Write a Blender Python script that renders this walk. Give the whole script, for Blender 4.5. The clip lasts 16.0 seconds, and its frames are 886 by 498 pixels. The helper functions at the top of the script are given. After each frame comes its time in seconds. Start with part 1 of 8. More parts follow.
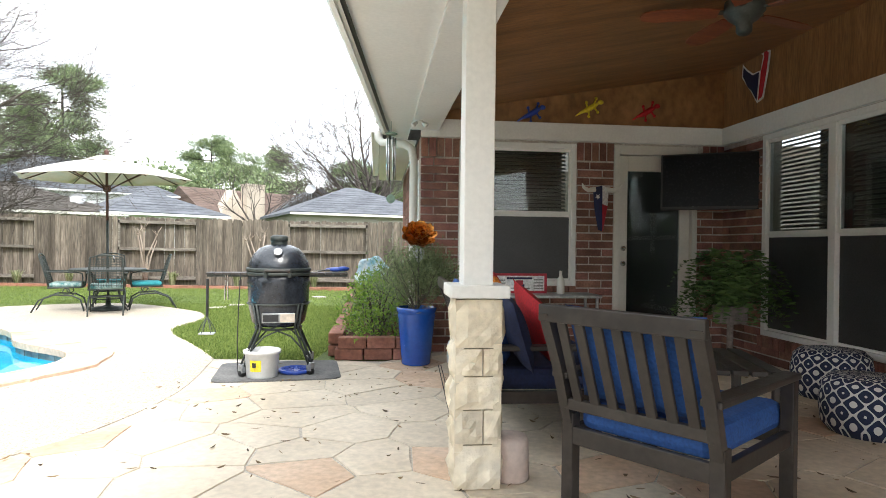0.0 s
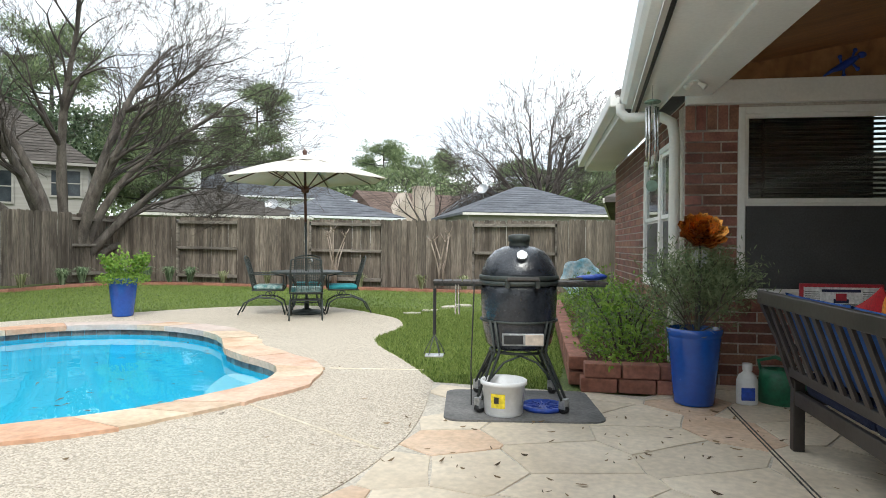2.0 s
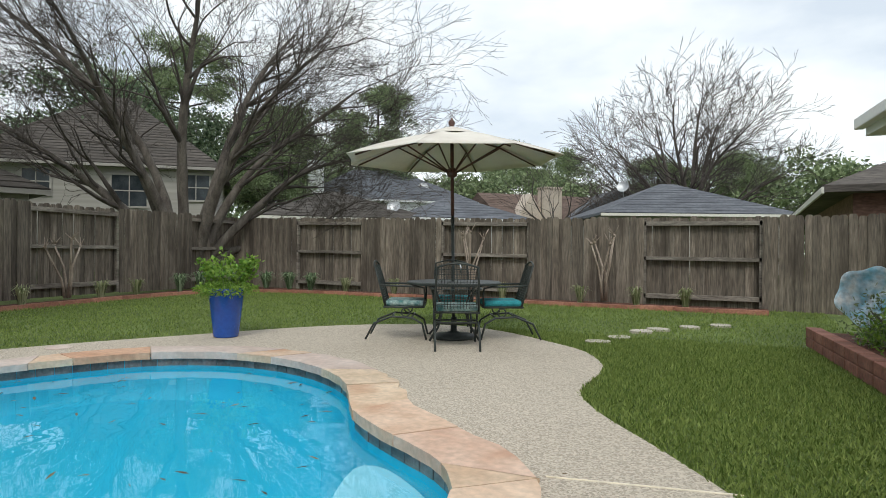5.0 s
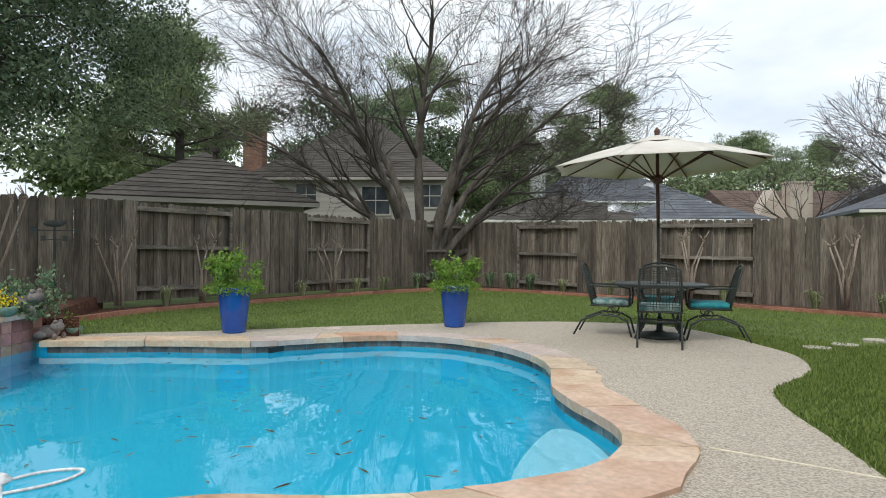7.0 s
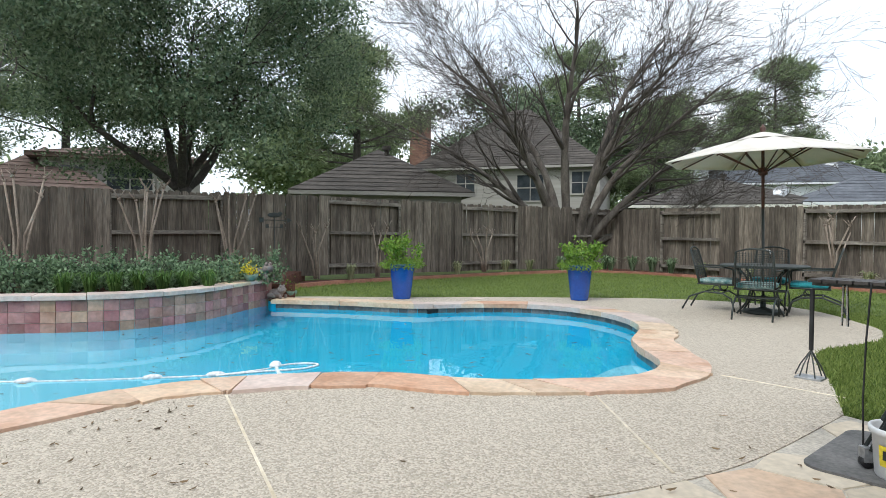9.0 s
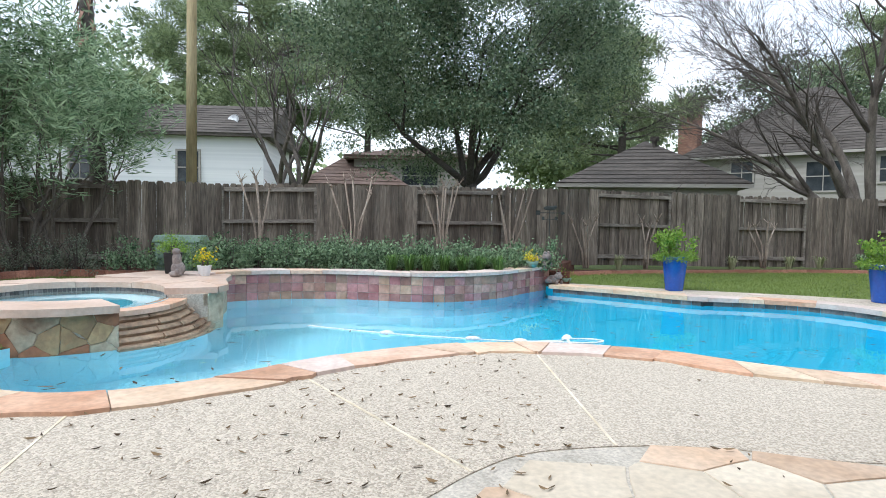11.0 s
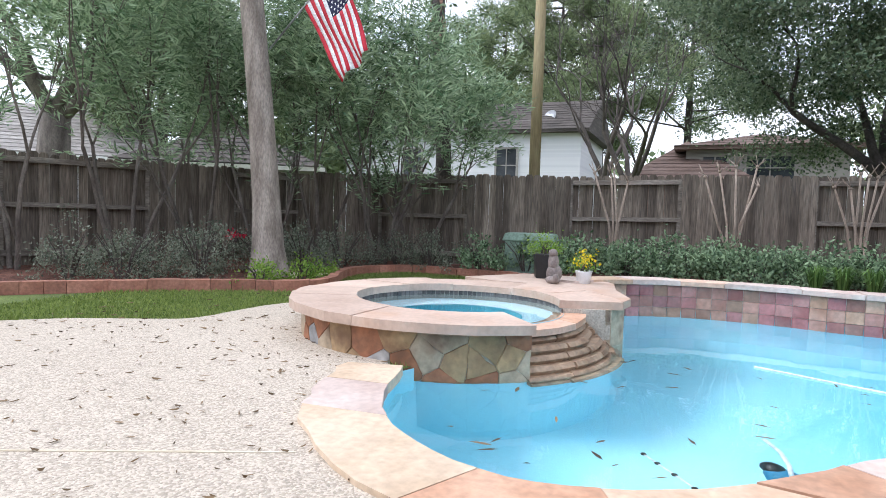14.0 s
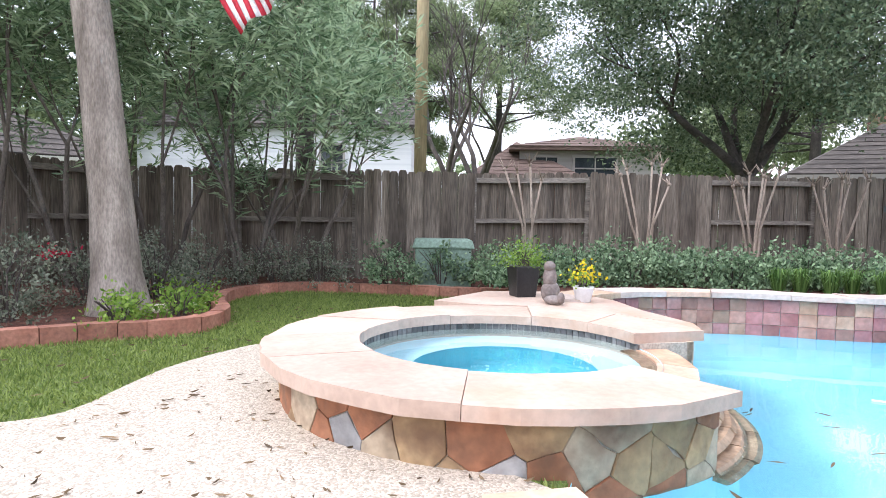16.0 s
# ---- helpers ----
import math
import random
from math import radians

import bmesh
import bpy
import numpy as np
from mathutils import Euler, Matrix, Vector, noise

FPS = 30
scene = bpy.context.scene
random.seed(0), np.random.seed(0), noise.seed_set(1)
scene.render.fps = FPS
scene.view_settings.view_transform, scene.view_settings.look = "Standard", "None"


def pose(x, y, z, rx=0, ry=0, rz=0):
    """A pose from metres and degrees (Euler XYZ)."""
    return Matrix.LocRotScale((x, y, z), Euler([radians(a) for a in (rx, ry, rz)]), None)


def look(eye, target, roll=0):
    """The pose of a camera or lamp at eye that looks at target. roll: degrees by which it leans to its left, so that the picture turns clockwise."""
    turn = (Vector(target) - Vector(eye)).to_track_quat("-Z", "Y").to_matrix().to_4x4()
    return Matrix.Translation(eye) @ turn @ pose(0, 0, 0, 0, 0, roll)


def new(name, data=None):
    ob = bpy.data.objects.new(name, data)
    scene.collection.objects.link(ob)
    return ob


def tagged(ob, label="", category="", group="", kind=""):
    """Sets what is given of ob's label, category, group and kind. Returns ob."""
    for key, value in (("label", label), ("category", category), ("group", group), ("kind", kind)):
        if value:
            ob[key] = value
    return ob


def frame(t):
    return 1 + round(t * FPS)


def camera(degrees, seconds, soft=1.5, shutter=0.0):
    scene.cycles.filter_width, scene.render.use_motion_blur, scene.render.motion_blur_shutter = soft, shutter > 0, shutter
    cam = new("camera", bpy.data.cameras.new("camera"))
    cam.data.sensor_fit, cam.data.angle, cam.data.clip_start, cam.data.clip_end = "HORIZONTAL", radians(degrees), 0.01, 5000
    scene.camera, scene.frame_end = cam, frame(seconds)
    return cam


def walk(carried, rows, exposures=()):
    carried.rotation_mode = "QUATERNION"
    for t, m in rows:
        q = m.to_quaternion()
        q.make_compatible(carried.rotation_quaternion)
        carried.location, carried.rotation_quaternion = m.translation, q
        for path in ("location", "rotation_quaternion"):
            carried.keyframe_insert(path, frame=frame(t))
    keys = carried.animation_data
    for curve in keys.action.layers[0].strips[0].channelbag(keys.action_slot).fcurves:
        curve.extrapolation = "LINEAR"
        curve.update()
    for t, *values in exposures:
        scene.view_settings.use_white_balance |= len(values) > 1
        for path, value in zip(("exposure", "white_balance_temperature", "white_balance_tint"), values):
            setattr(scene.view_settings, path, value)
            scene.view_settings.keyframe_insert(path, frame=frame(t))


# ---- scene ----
cam = camera(71.8, 16.0, soft=0.9)
PATH = [
    (0, (1.311, 0.601, 1.132), (1.266, 2.601, 1.125), 0.7),
    (0.5, (1.089, 0.753, 1.127), (0.832, 2.736, 1.121), 0.7),
    (1, (0.849, 1.004, 1.119), (0.46, 2.965, 1.111), 0.7),
    (1.5, (0.645, 1.34, 1.129), (0.145, 3.276, 1.118), 0.5),
    (2, (0.409, 1.721, 1.133), (-0.148, 3.642, 1.122), 0.4),
    (2.5, (0.142, 2.156, 1.139), (-0.459, 4.063, 1.13), 0.3),
    (3, (-0.209, 2.61, 1.119), (-0.861, 4.5, 1.115), 0.3),
    (5.5, (-1.334, 4.058, 1.083), (-2.351, 5.78, 1.088), 0.4),
    (6, (-1.223, 3.793, 1.089), (-2.39, 5.417, 1.097), 0.3),
    (6.5, (-0.982, 3.552, 1.105), (-2.319, 5.04, 1.117), 0.3),
    (7, (-0.623, 3.384, 1.103), (-2.097, 4.735, 1.107), 0.4),
    (7.5, (-0.23, 3.223, 1.098), (-1.783, 4.484, 1.088), 0.6),
    (8, (0.279, 3.035, 1.103), (-1.339, 4.21, 1.08), 0.5),
    (10.5, (1.825, 2.145, 1.109), (-0.142, 2.497, 1.027), 0.9),
    (11, (1.903, 2.057, 1.122), (-0.09, 2.193, 1.033), 1.1),
    (11.5, (1.876, 1.953, 1.11), (-0.121, 1.883, 1.016), 1.2),
    (12, (1.738, 1.855, 1.107), (-0.234, 1.538, 1.004), 1.3),
    (12.5, (1.463, 1.694, 1.066), (-0.452, 1.128, 0.962), 1.5),
    (13, (1.119, 1.384, 1.067), (-0.758, 0.701, 0.957), 1.7),
    (13.5, (0.694, 0.998, 1.056), (-1.162, 0.261, 0.943), 1.8),
    (14, (0.327, 0.51, 1.056), (-1.519, -0.252, 0.942), 1.8),
    (14.5, (-0.036, 0.021, 1.057), (-1.886, -0.729, 0.942), 1.7),
    (15, (-0.343, -0.568, 1.042), (-2.222, -1.242, 0.931), 1.6),
    (15.5, (-0.688, -1.166, 1.059), (-2.628, -1.642, 0.955), 1.3),
    (16, (-0.997, -1.709, 1.059), (-2.993, -1.804, 0.962), 1.1),
]
EXPOSURES = [(0.0, 1.42, 6500, 8), (0.5, 1.3, 6450, 8), (1.0, 1.08, 6400, 7), (1.5, 0.88, 6400, 7), (2.5, 0.32, 6400, 5), (5.5, -0.1, 6450, 6), (8.0, 0.04, 6300, 7), (10.5, 0.52, 6000, 8), (12.5, 0.58, 5950, 12), (14.5, 0.72, 6000, 16), (16.0, 1.08, 6050, 18)]
walk(cam, [(t, look(eye, target, roll)) for t, eye, target, roll in PATH], EXPOSURES)

from mathutils.geometry import tessellate_polygon

# ---- world, sun ----
world = bpy.data.worlds.new("world")
scene.world = world
world.use_nodes = True
wn, wl = world.node_tree.nodes, world.node_tree.links
wn.clear()
w_out, w_bg, w_sky = wn.new("ShaderNodeOutputWorld"), wn.new("ShaderNodeBackground"), wn.new("ShaderNodeTexSky")
w_sky.sky_type, w_sky.sun_disc = "NISHITA", False
w_sky.sun_elevation, w_sky.sun_rotation = radians(51), radians(157)
w_dim = wn.new("ShaderNodeMix"); w_dim.data_type = "RGBA"; w_dim.blend_type = "MULTIPLY"
w_dim.inputs["Factor"].default_value = 1.0
w_dim.inputs["B"].default_value = (0.13, 0.13, 0.13, 1)
w_tc, w_map, w_cloud, w_ramp = wn.new("ShaderNodeTexCoord"), wn.new("ShaderNodeMapping"), wn.new("ShaderNodeTexNoise"), wn.new("ShaderNodeValToRGB")
w_map.inputs["Scale"].default_value = (1.4, 1.4, 3.2)
w_cloud.inputs["Scale"].default_value, w_cloud.inputs["Detail"].default_value = 2.2, 6
w_ramp.color_ramp.elements[0].position, w_ramp.color_ramp.elements[1].position = 0.36, 0.62
w_ramp.color_ramp.elements[0].color = (0.88, 0.95, 1.06, 1)
w_ramp.color_ramp.elements[1].color = (1.36, 1.37, 1.38, 1)
w_mix = wn.new("ShaderNodeMix"); w_mix.data_type = "RGBA"
w_mix.inputs["Factor"].default_value = 0.86
wl.new(w_tc.outputs["Generated"], w_map.inputs["Vector"]); wl.new(w_map.outputs["Vector"], w_cloud.inputs["Vector"])
wl.new(w_cloud.outputs["Fac"], w_ramp.inputs["Fac"])
wl.new(w_sky.outputs["Color"], w_dim.inputs["A"])
wl.new(w_dim.outputs["Result"], w_mix.inputs["A"]); wl.new(w_ramp.outputs["Color"], w_mix.inputs["B"])
wl.new(w_mix.outputs["Result"], w_bg.inputs["Color"]); wl.new(w_bg.outputs["Background"], w_out.inputs["Surface"])
w_bg.inputs["Strength"].default_value = 1.0
sun = new("sun", bpy.data.lights.new("sun", "SUN"))
sun.data.energy, sun.data.angle, sun.data.color = 1.5, radians(16), (1.0, 0.97, 0.92)
sun.matrix_world = look((0, 0, 19), (-6, 14, 0))


# ---- helpers for meshes and materials ----
class Shape:
    """Vertices and faces that are gathered into one mesh."""

    def __init__(self):
        self.v, self.f, self.m = [], [], None

    def add(self, verts, faces, at=None):
        n = len(self.v)
        self.v += [tuple(at @ Vector(p)) for p in verts] if at else [tuple(p) for p in verts]
        self.f += [tuple(i + n for i in f) for f in faces]
        return self

    def box(self, c, s, at=None, taper=1.0):
        x, y, z = c
        a, b, h = s[0] / 2, s[1] / 2, s[2] / 2
        vs = [(x + i * a * (taper if k > 0 else 1), y + j * b * (taper if k > 0 else 1), z + k * h) for k in (-1, 1) for i, j in ((-1, -1), (1, -1), (1, 1), (-1, 1))]
        return self.add(vs, [(3, 2, 1, 0), (4, 5, 6, 7), (0, 1, 5, 4), (1, 2, 6, 5), (2, 3, 7, 6), (3, 0, 4, 7)], at)

    def tube(self, pts, radii, n=8, at=None, caps=True, closed=False):
        pts = [Vector(p) for p in pts]
        if not hasattr(radii, "__len__"):
            radii = [radii] * len(pts)
        vs, fs, side = [], [], None
        for i, p in enumerate(pts):
            a = pts[i - 1] if (i or closed) else p
            b = pts[(i + 1) % len(pts)] if (i < len(pts) - 1 or closed) else p
            d = (b - a).normalized() if (b - a).length > 1e-9 else Vector((0, 0, 1))
            if side is None:
                side = d.orthogonal().normalized()
            side = (side - d * side.dot(d))
            side = side.normalized() if side.length > 1e-6 else d.orthogonal().normalized()
            up = d.cross(side)
            for k in range(n):
                w = 2 * math.pi * k / n
                vs.append(p + (side * math.cos(w) + up * math.sin(w)) * radii[i])
        m = len(pts)
        for i in range(m if closed else m - 1):
            j = (i + 1) % m
            for k in range(n):
                q = (k + 1) % n
                fs.append((i * n + k, i * n + q, j * n + q, j * n + k))
        if caps and not closed:
            fs += [tuple(range(n))[::-1], tuple((m - 1) * n + k for k in range(n))]
        return self.add(vs, fs, at)

    def lathe(self, prof, n=24, at=None, caps=True):
        vs = [(r * math.cos(2 * math.pi * k / n), r * math.sin(2 * math.pi * k / n), z) for r, z in prof for k in range(n)]
        fs = [(i * n + k, i * n + (k + 1) % n, (i + 1) * n + (k + 1) % n, (i + 1) * n + k) for i in range(len(prof) - 1) for k in range(n)]
        if caps:
            fs += [tuple(range(n))[::-1], tuple((len(prof) - 1) * n + k for k in range(n))]
        return self.add(vs, fs, at)

    def ball(self, c, r, n=10, rings=7, at=None):
        prof = [(max(1e-4, math.sin(math.pi * i / rings)), -math.cos(math.pi * i / rings)) for i in range(rings + 1)]
        rr = r if hasattr(r, "__len__") else (r, r, r)
        m = Matrix.Translation(c) @ Matrix.Diagonal((*rr, 1))
        return self.lathe(prof, n, (at @ m) if at else m, False)

    def sheet(self, outer, z, holes=()):
        loops = [[Vector((x, y, z)) for x, y in lp] for lp in (outer, *holes)]
        tris = tessellate_polygon(loops)
        flat = [p for lp in loops for p in lp]
        fs = []
        for a, b, c in tris:
            up = (flat[b] - flat[a]).cross(flat[c] - flat[a]).z > 0
            fs.append((a, b, c) if up else (a, c, b))
        return self.add(flat, fs)

    def slab(self, outer, z0, z1):
        """A solid plate between two heights, from an outline that runs counterclockwise."""
        self.sheet(outer, z1)
        n = len(outer)
        vs = [(x, y, z) for z in (z0, z1) for x, y in outer]
        return self.add(vs, [(i, (i + 1) % n, n + (i + 1) % n, n + i) for i in range(n)])

    def mesh(self, name, mat, smooth=False):
        me = bpy.data.meshes.new(name)
        me.from_pydata(self.v, [], self.f)
        me.materials.append(mat)
        if smooth:
            me.polygons.foreach_set("use_smooth", [True] * len(me.polygons))
        me.update()
        return me

    def part(self, name, mat, parent=None, label="", smooth=False, bevel=0.0, at=None):
        ob = new(name, self.mesh(name, mat, smooth))
        ob.parent = parent
        if at is not None:
            ob.matrix_basis = at
        if label:
            ob["label"] = label
        if bevel:
            b = ob.modifiers.new("bevel", "BEVEL")
            b.width, b.segments, b.limit_method = bevel, 2, "ANGLE"
        return ob


def thing(name, label, category, at=None, group="", kind=""):
    ob = new(name)
    ob.empty_display_size = 0.1
    if at is not None:
        ob.matrix_basis = at
    return tagged(ob, label, category, group, kind)


def curve_through(pts, steps=4, closed=False):
    """A smooth line through points of the plan."""
    out, n = [], len(pts)
    for i in range(n if closed else n - 1):
        p = [Vector(pts[(i + k) % n] if closed else pts[min(max(i + k, 0), n - 1)]) for k in (-1, 0, 1, 2)]
        for s in range(steps):
            t = s / steps
            out.append(tuple(0.5 * (2 * p[1] + (p[2] - p[0]) * t + (2 * p[0] - 5 * p[1] + 4 * p[2] - p[3]) * t * t + (3 * p[1] - p[0] - 3 * p[2] + p[3]) * t ** 3)))
    return out if closed else out + [tuple(pts[-1])]


def offset_line(pts, d):
    """The line moved d to its right side."""
    out = []
    for i, p in enumerate(pts):
        a, b = Vector(pts[max(i - 1, 0)]), Vector(pts[min(i + 1, len(pts) - 1)])
        t = (b - a).normalized()
        out.append((p[0] + t.y * d, p[1] - t.x * d))
    return out


def clip_poly(poly, p, n):
    """The part of a convex polygon on the side of p against n."""
    out = []
    for i in range(len(poly)):
        a, b = poly[i], poly[(i + 1) % len(poly)]
        da, db = (a[0] - p[0]) * n[0] + (a[1] - p[1]) * n[1], (b[0] - p[0]) * n[0] + (b[1] - p[1]) * n[1]
        if da <= 0:
            out.append(a)
        if (da < 0) != (db < 0) and da != db:
            t = da / (da - db)
            out.append((a[0] + (b[0] - a[0]) * t, a[1] + (b[1] - a[1]) * t))
    return out


def surface(name, dark, light, scale=3.0, rough=0.7, bump=0.15, fine=40.0, metal=0.0, rand=0.0, stretch=(1, 1, 1), grain=0.25, local=False, coat=0.0, spec=0.5, depth=0.01, hue=0.0):
    """A material whose colour wanders between two tones at a coarse and a fine scale, with relief."""
    m = bpy.data.materials.new(name)
    m.use_nodes = True
    n, l = m.node_tree.nodes, m.node_tree.links
    b = n["Principled BSDF"]
    b.inputs["Metallic"].default_value = metal
    b.inputs["Coat Weight"].default_value = coat
    b.inputs["Specular IOR Level"].default_value = spec
    if local:
        src = n.new("ShaderNodeTexCoord").outputs["Object"]
    else:
        src = n.new("ShaderNodeNewGeometry").outputs["Position"]
    mp = n.new("ShaderNodeMapping")
    mp.inputs["Scale"].default_value = stretch
    l.new(src, mp.inputs["Vector"])
    info = n.new("ShaderNodeObjectInfo")
    if rand:
        off = n.new("ShaderNodeVectorMath"); off.operation = "SCALE"
        off.inputs[0].default_value = (17.0, 9.0, 23.0)
        l.new(info.outputs["Random"], off.inputs["Scale"])
        l.new(off.outputs["Vector"], mp.inputs["Location"])
    big, small = n.new("ShaderNodeTexNoise"), n.new("ShaderNodeTexNoise")
    big.inputs["Scale"].default_value, big.inputs["Detail"].default_value = scale, 5
    small.inputs["Scale"].default_value, small.inputs["Detail"].default_value = fine, 4
    l.new(mp.outputs["Vector"], big.inputs["Vector"]); l.new(mp.outputs["Vector"], small.inputs["Vector"])
    ramp = n.new("ShaderNodeValToRGB")
    ramp.color_ramp.elements[0].position, ramp.color_ramp.elements[1].position = 0.32, 0.68
    ramp.color_ramp.elements[0].color, ramp.color_ramp.elements[1].color = (*dark, 1), (*light, 1)
    l.new(big.outputs["Fac"], ramp.inputs["Fac"])
    fmap = n.new("ShaderNodeMapRange")
    fmap.inputs["From Min"].default_value, fmap.inputs["From Max"].default_value = 0.3, 0.7
    fmap.inputs["To Min"].default_value, fmap.inputs["To Max"].default_value = 1 - grain, 1 + grain
    l.new(small.outputs["Fac"], fmap.inputs["Value"])
    val = fmap.outputs["Result"]
    if rand:
        rm = n.new("ShaderNodeMapRange")
        rm.inputs["To Min"].default_value, rm.inputs["To Max"].default_value = 1 - rand, 1 + rand
        l.new(info.outputs["Random"], rm.inputs["Value"])
        mul = n.new("ShaderNodeMath"); mul.operation = "MULTIPLY"
        l.new(val, mul.inputs[0]); l.new(rm.outputs["Result"], mul.inputs[1])
        val = mul.outputs["Value"]
    hsv = n.new("ShaderNodeHueSaturation")
    l.new(ramp.outputs["Color"], hsv.inputs["Color"]); l.new(val, hsv.inputs["Value"])
    if hue:
        hm = n.new("ShaderNodeMapRange")
        hm.inputs["To Min"].default_value, hm.inputs["To Max"].default_value = 0.5 - hue, 0.5 + hue
        wn2 = n.new("ShaderNodeTexWhiteNoise"); wn2.noise_dimensions = "1D"
        l.new(info.outputs["Random"], wn2.inputs["W"])
        l.new(wn2.outputs["Value"], hm.inputs["Value"]); l.new(hm.outputs["Result"], hsv.inputs["Hue"])
    l.new(hsv.outputs["Color"], b.inputs["Base Color"])
    rr = n.new("ShaderNodeMapRange")
    rr.inputs["To Min"].default_value, rr.inputs["To Max"].default_value = max(rough - 0.12, 0.02), min(rough + 0.12, 1)
    l.new(small.outputs["Fac"], rr.inputs["Value"]); l.new(rr.outputs["Result"], b.inputs["Roughness"])
    if bump:
        bm = n.new("ShaderNodeBump")
        bm.inputs["Strength"].default_value, bm.inputs["Distance"].default_value = bump, depth
        l.new(small.outputs["Fac"], bm.inputs["Height"]); l.new(bm.outputs["Normal"], b.inputs["Normal"])
    return m


def leafy(name, dark, light, rough=0.55, through_light=0.25):
    """Foliage: tone by leaf, some light passing through."""
    m = bpy.data.materials.new(name)
    m.use_nodes = True
    n, l = m.node_tree.nodes, m.node_tree.links
    b = n["Principled BSDF"]
    g = n.new("ShaderNodeNewGeometry")
    ramp = n.new("ShaderNodeValToRGB")
    ramp.color_ramp.elements[0].color, ramp.color_ramp.elements[1].color = (*dark, 1), (*light, 1)
    l.new(g.outputs["Random Per Island"], ramp.inputs["Fac"])
    l.new(ramp.outputs["Color"], b.inputs["Base Color"])
    b.inputs["Roughness"].default_value = rough
    b.inputs["Specular IOR Level"].default_value = 0.3
    tr = n.new("ShaderNodeBsdfTranslucent")
    l.new(ramp.outputs["Color"], tr.inputs["Color"])
    mx = n.new("ShaderNodeMixShader"); mx.inputs["Fac"].default_value = through_light
    l.new(b.outputs["BSDF"], mx.inputs[1]); l.new(tr.outputs["BSDF"], mx.inputs[2])
    l.new(mx.outputs["Shader"], n["Material Output"].inputs["Surface"])
    return m


def mix_in(m, colour, scale, low, high, detail=3.0, stretch=(1, 1, 1), amount=1.0):
    """Lays stains of another colour over a material's base colour."""
    n, l = m.node_tree.nodes, m.node_tree.links
    b = n["Principled BSDF"]
    old = b.inputs["Base Color"].links[0].from_socket
    tex, g, mp = n.new("ShaderNodeTexNoise"), n.new("ShaderNodeNewGeometry"), n.new("ShaderNodeMapping")
    mp.inputs["Scale"].default_value = stretch
    tex.inputs["Scale"].default_value, tex.inputs["Detail"].default_value = scale, detail
    l.new(g.outputs["Position"], mp.inputs["Vector"]); l.new(mp.outputs["Vector"], tex.inputs["Vector"])
    r = n.new("ShaderNodeMapRange")
    r.inputs["From Min"].default_value, r.inputs["From Max"].default_value, r.inputs["To Max"].default_value = low, high, amount
    l.new(tex.outputs["Fac"], r.inputs["Value"])
    mx = n.new("ShaderNodeMix"); mx.data_type = "RGBA"
    mx.inputs["B"].default_value = (*colour, 1)
    l.new(r.outputs["Result"], mx.inputs["Factor"]); l.new(old, mx.inputs["A"]); l.new(mx.outputs["Result"], b.inputs["Base Color"])
    return m


def pebbled(name, tones, scale, rough=0.85, bump=0.6, depth=0.006):
    """Small stones set in a matrix: cells that each take a tone, with relief."""
    m = surface(name, tones[0], tones[1], 0.8, rough, 0)
    n, l = m.node_tree.nodes, m.node_tree.links
    b = n["Principled BSDF"]
    g, vo, ramp = n.new("ShaderNodeNewGeometry"), n.new("ShaderNodeTexVoronoi"), n.new("ShaderNodeValToRGB")
    vo.inputs["Scale"].default_value = scale
    l.new(g.outputs["Position"], vo.inputs["Vector"])
    sep = n.new("ShaderNodeSeparateColor")
    l.new(vo.outputs["Color"], sep.inputs["Color"])
    ramp.color_ramp.elements[0].color = (*[c * 0.68 for c in tones[0]], 1)
    ramp.color_ramp.elements[1].color = (*[min(c * 1.15, 0.95) for c in tones[1]], 1)
    e = ramp.color_ramp.elements.new(0.35); e.color = (*tones[0], 1)
    e = ramp.color_ramp.elements.new(0.7); e.color = (*tones[1], 1)
    l.new(sep.outputs["Red"], ramp.inputs["Fac"])
    old = b.inputs["Base Color"].links[0].from_socket
    mx = n.new("ShaderNodeMix"); mx.data_type = "RGBA"; mx.inputs["Factor"].default_value = 0.8
    l.new(old, mx.inputs["A"]); l.new(ramp.outputs["Color"], mx.inputs["B"]); l.new(mx.outputs["Result"], b.inputs["Base Color"])
    bm = n.new("ShaderNodeBump"); bm.invert = True
    bm.inputs["Strength"].default_value, bm.inputs["Distance"].default_value = bump, depth
    l.new(vo.outputs["Distance"], bm.inputs["Height"]); l.new(bm.outputs["Normal"], b.inputs["Normal"])
    return m


def glass(name, tint=(0.9, 0.95, 0.95), rough=0.0, ior=1.45):
    m = bpy.data.materials.new(name)
    m.use_nodes = True
    b = m.node_tree.nodes["Principled BSDF"]
    b.inputs["Base Color"].default_value = (*tint, 1)
    b.inputs["Roughness"].default_value, b.inputs["IOR"].default_value = rough, ior
    b.inputs["Transmission Weight"].default_value = 1.0
    return m


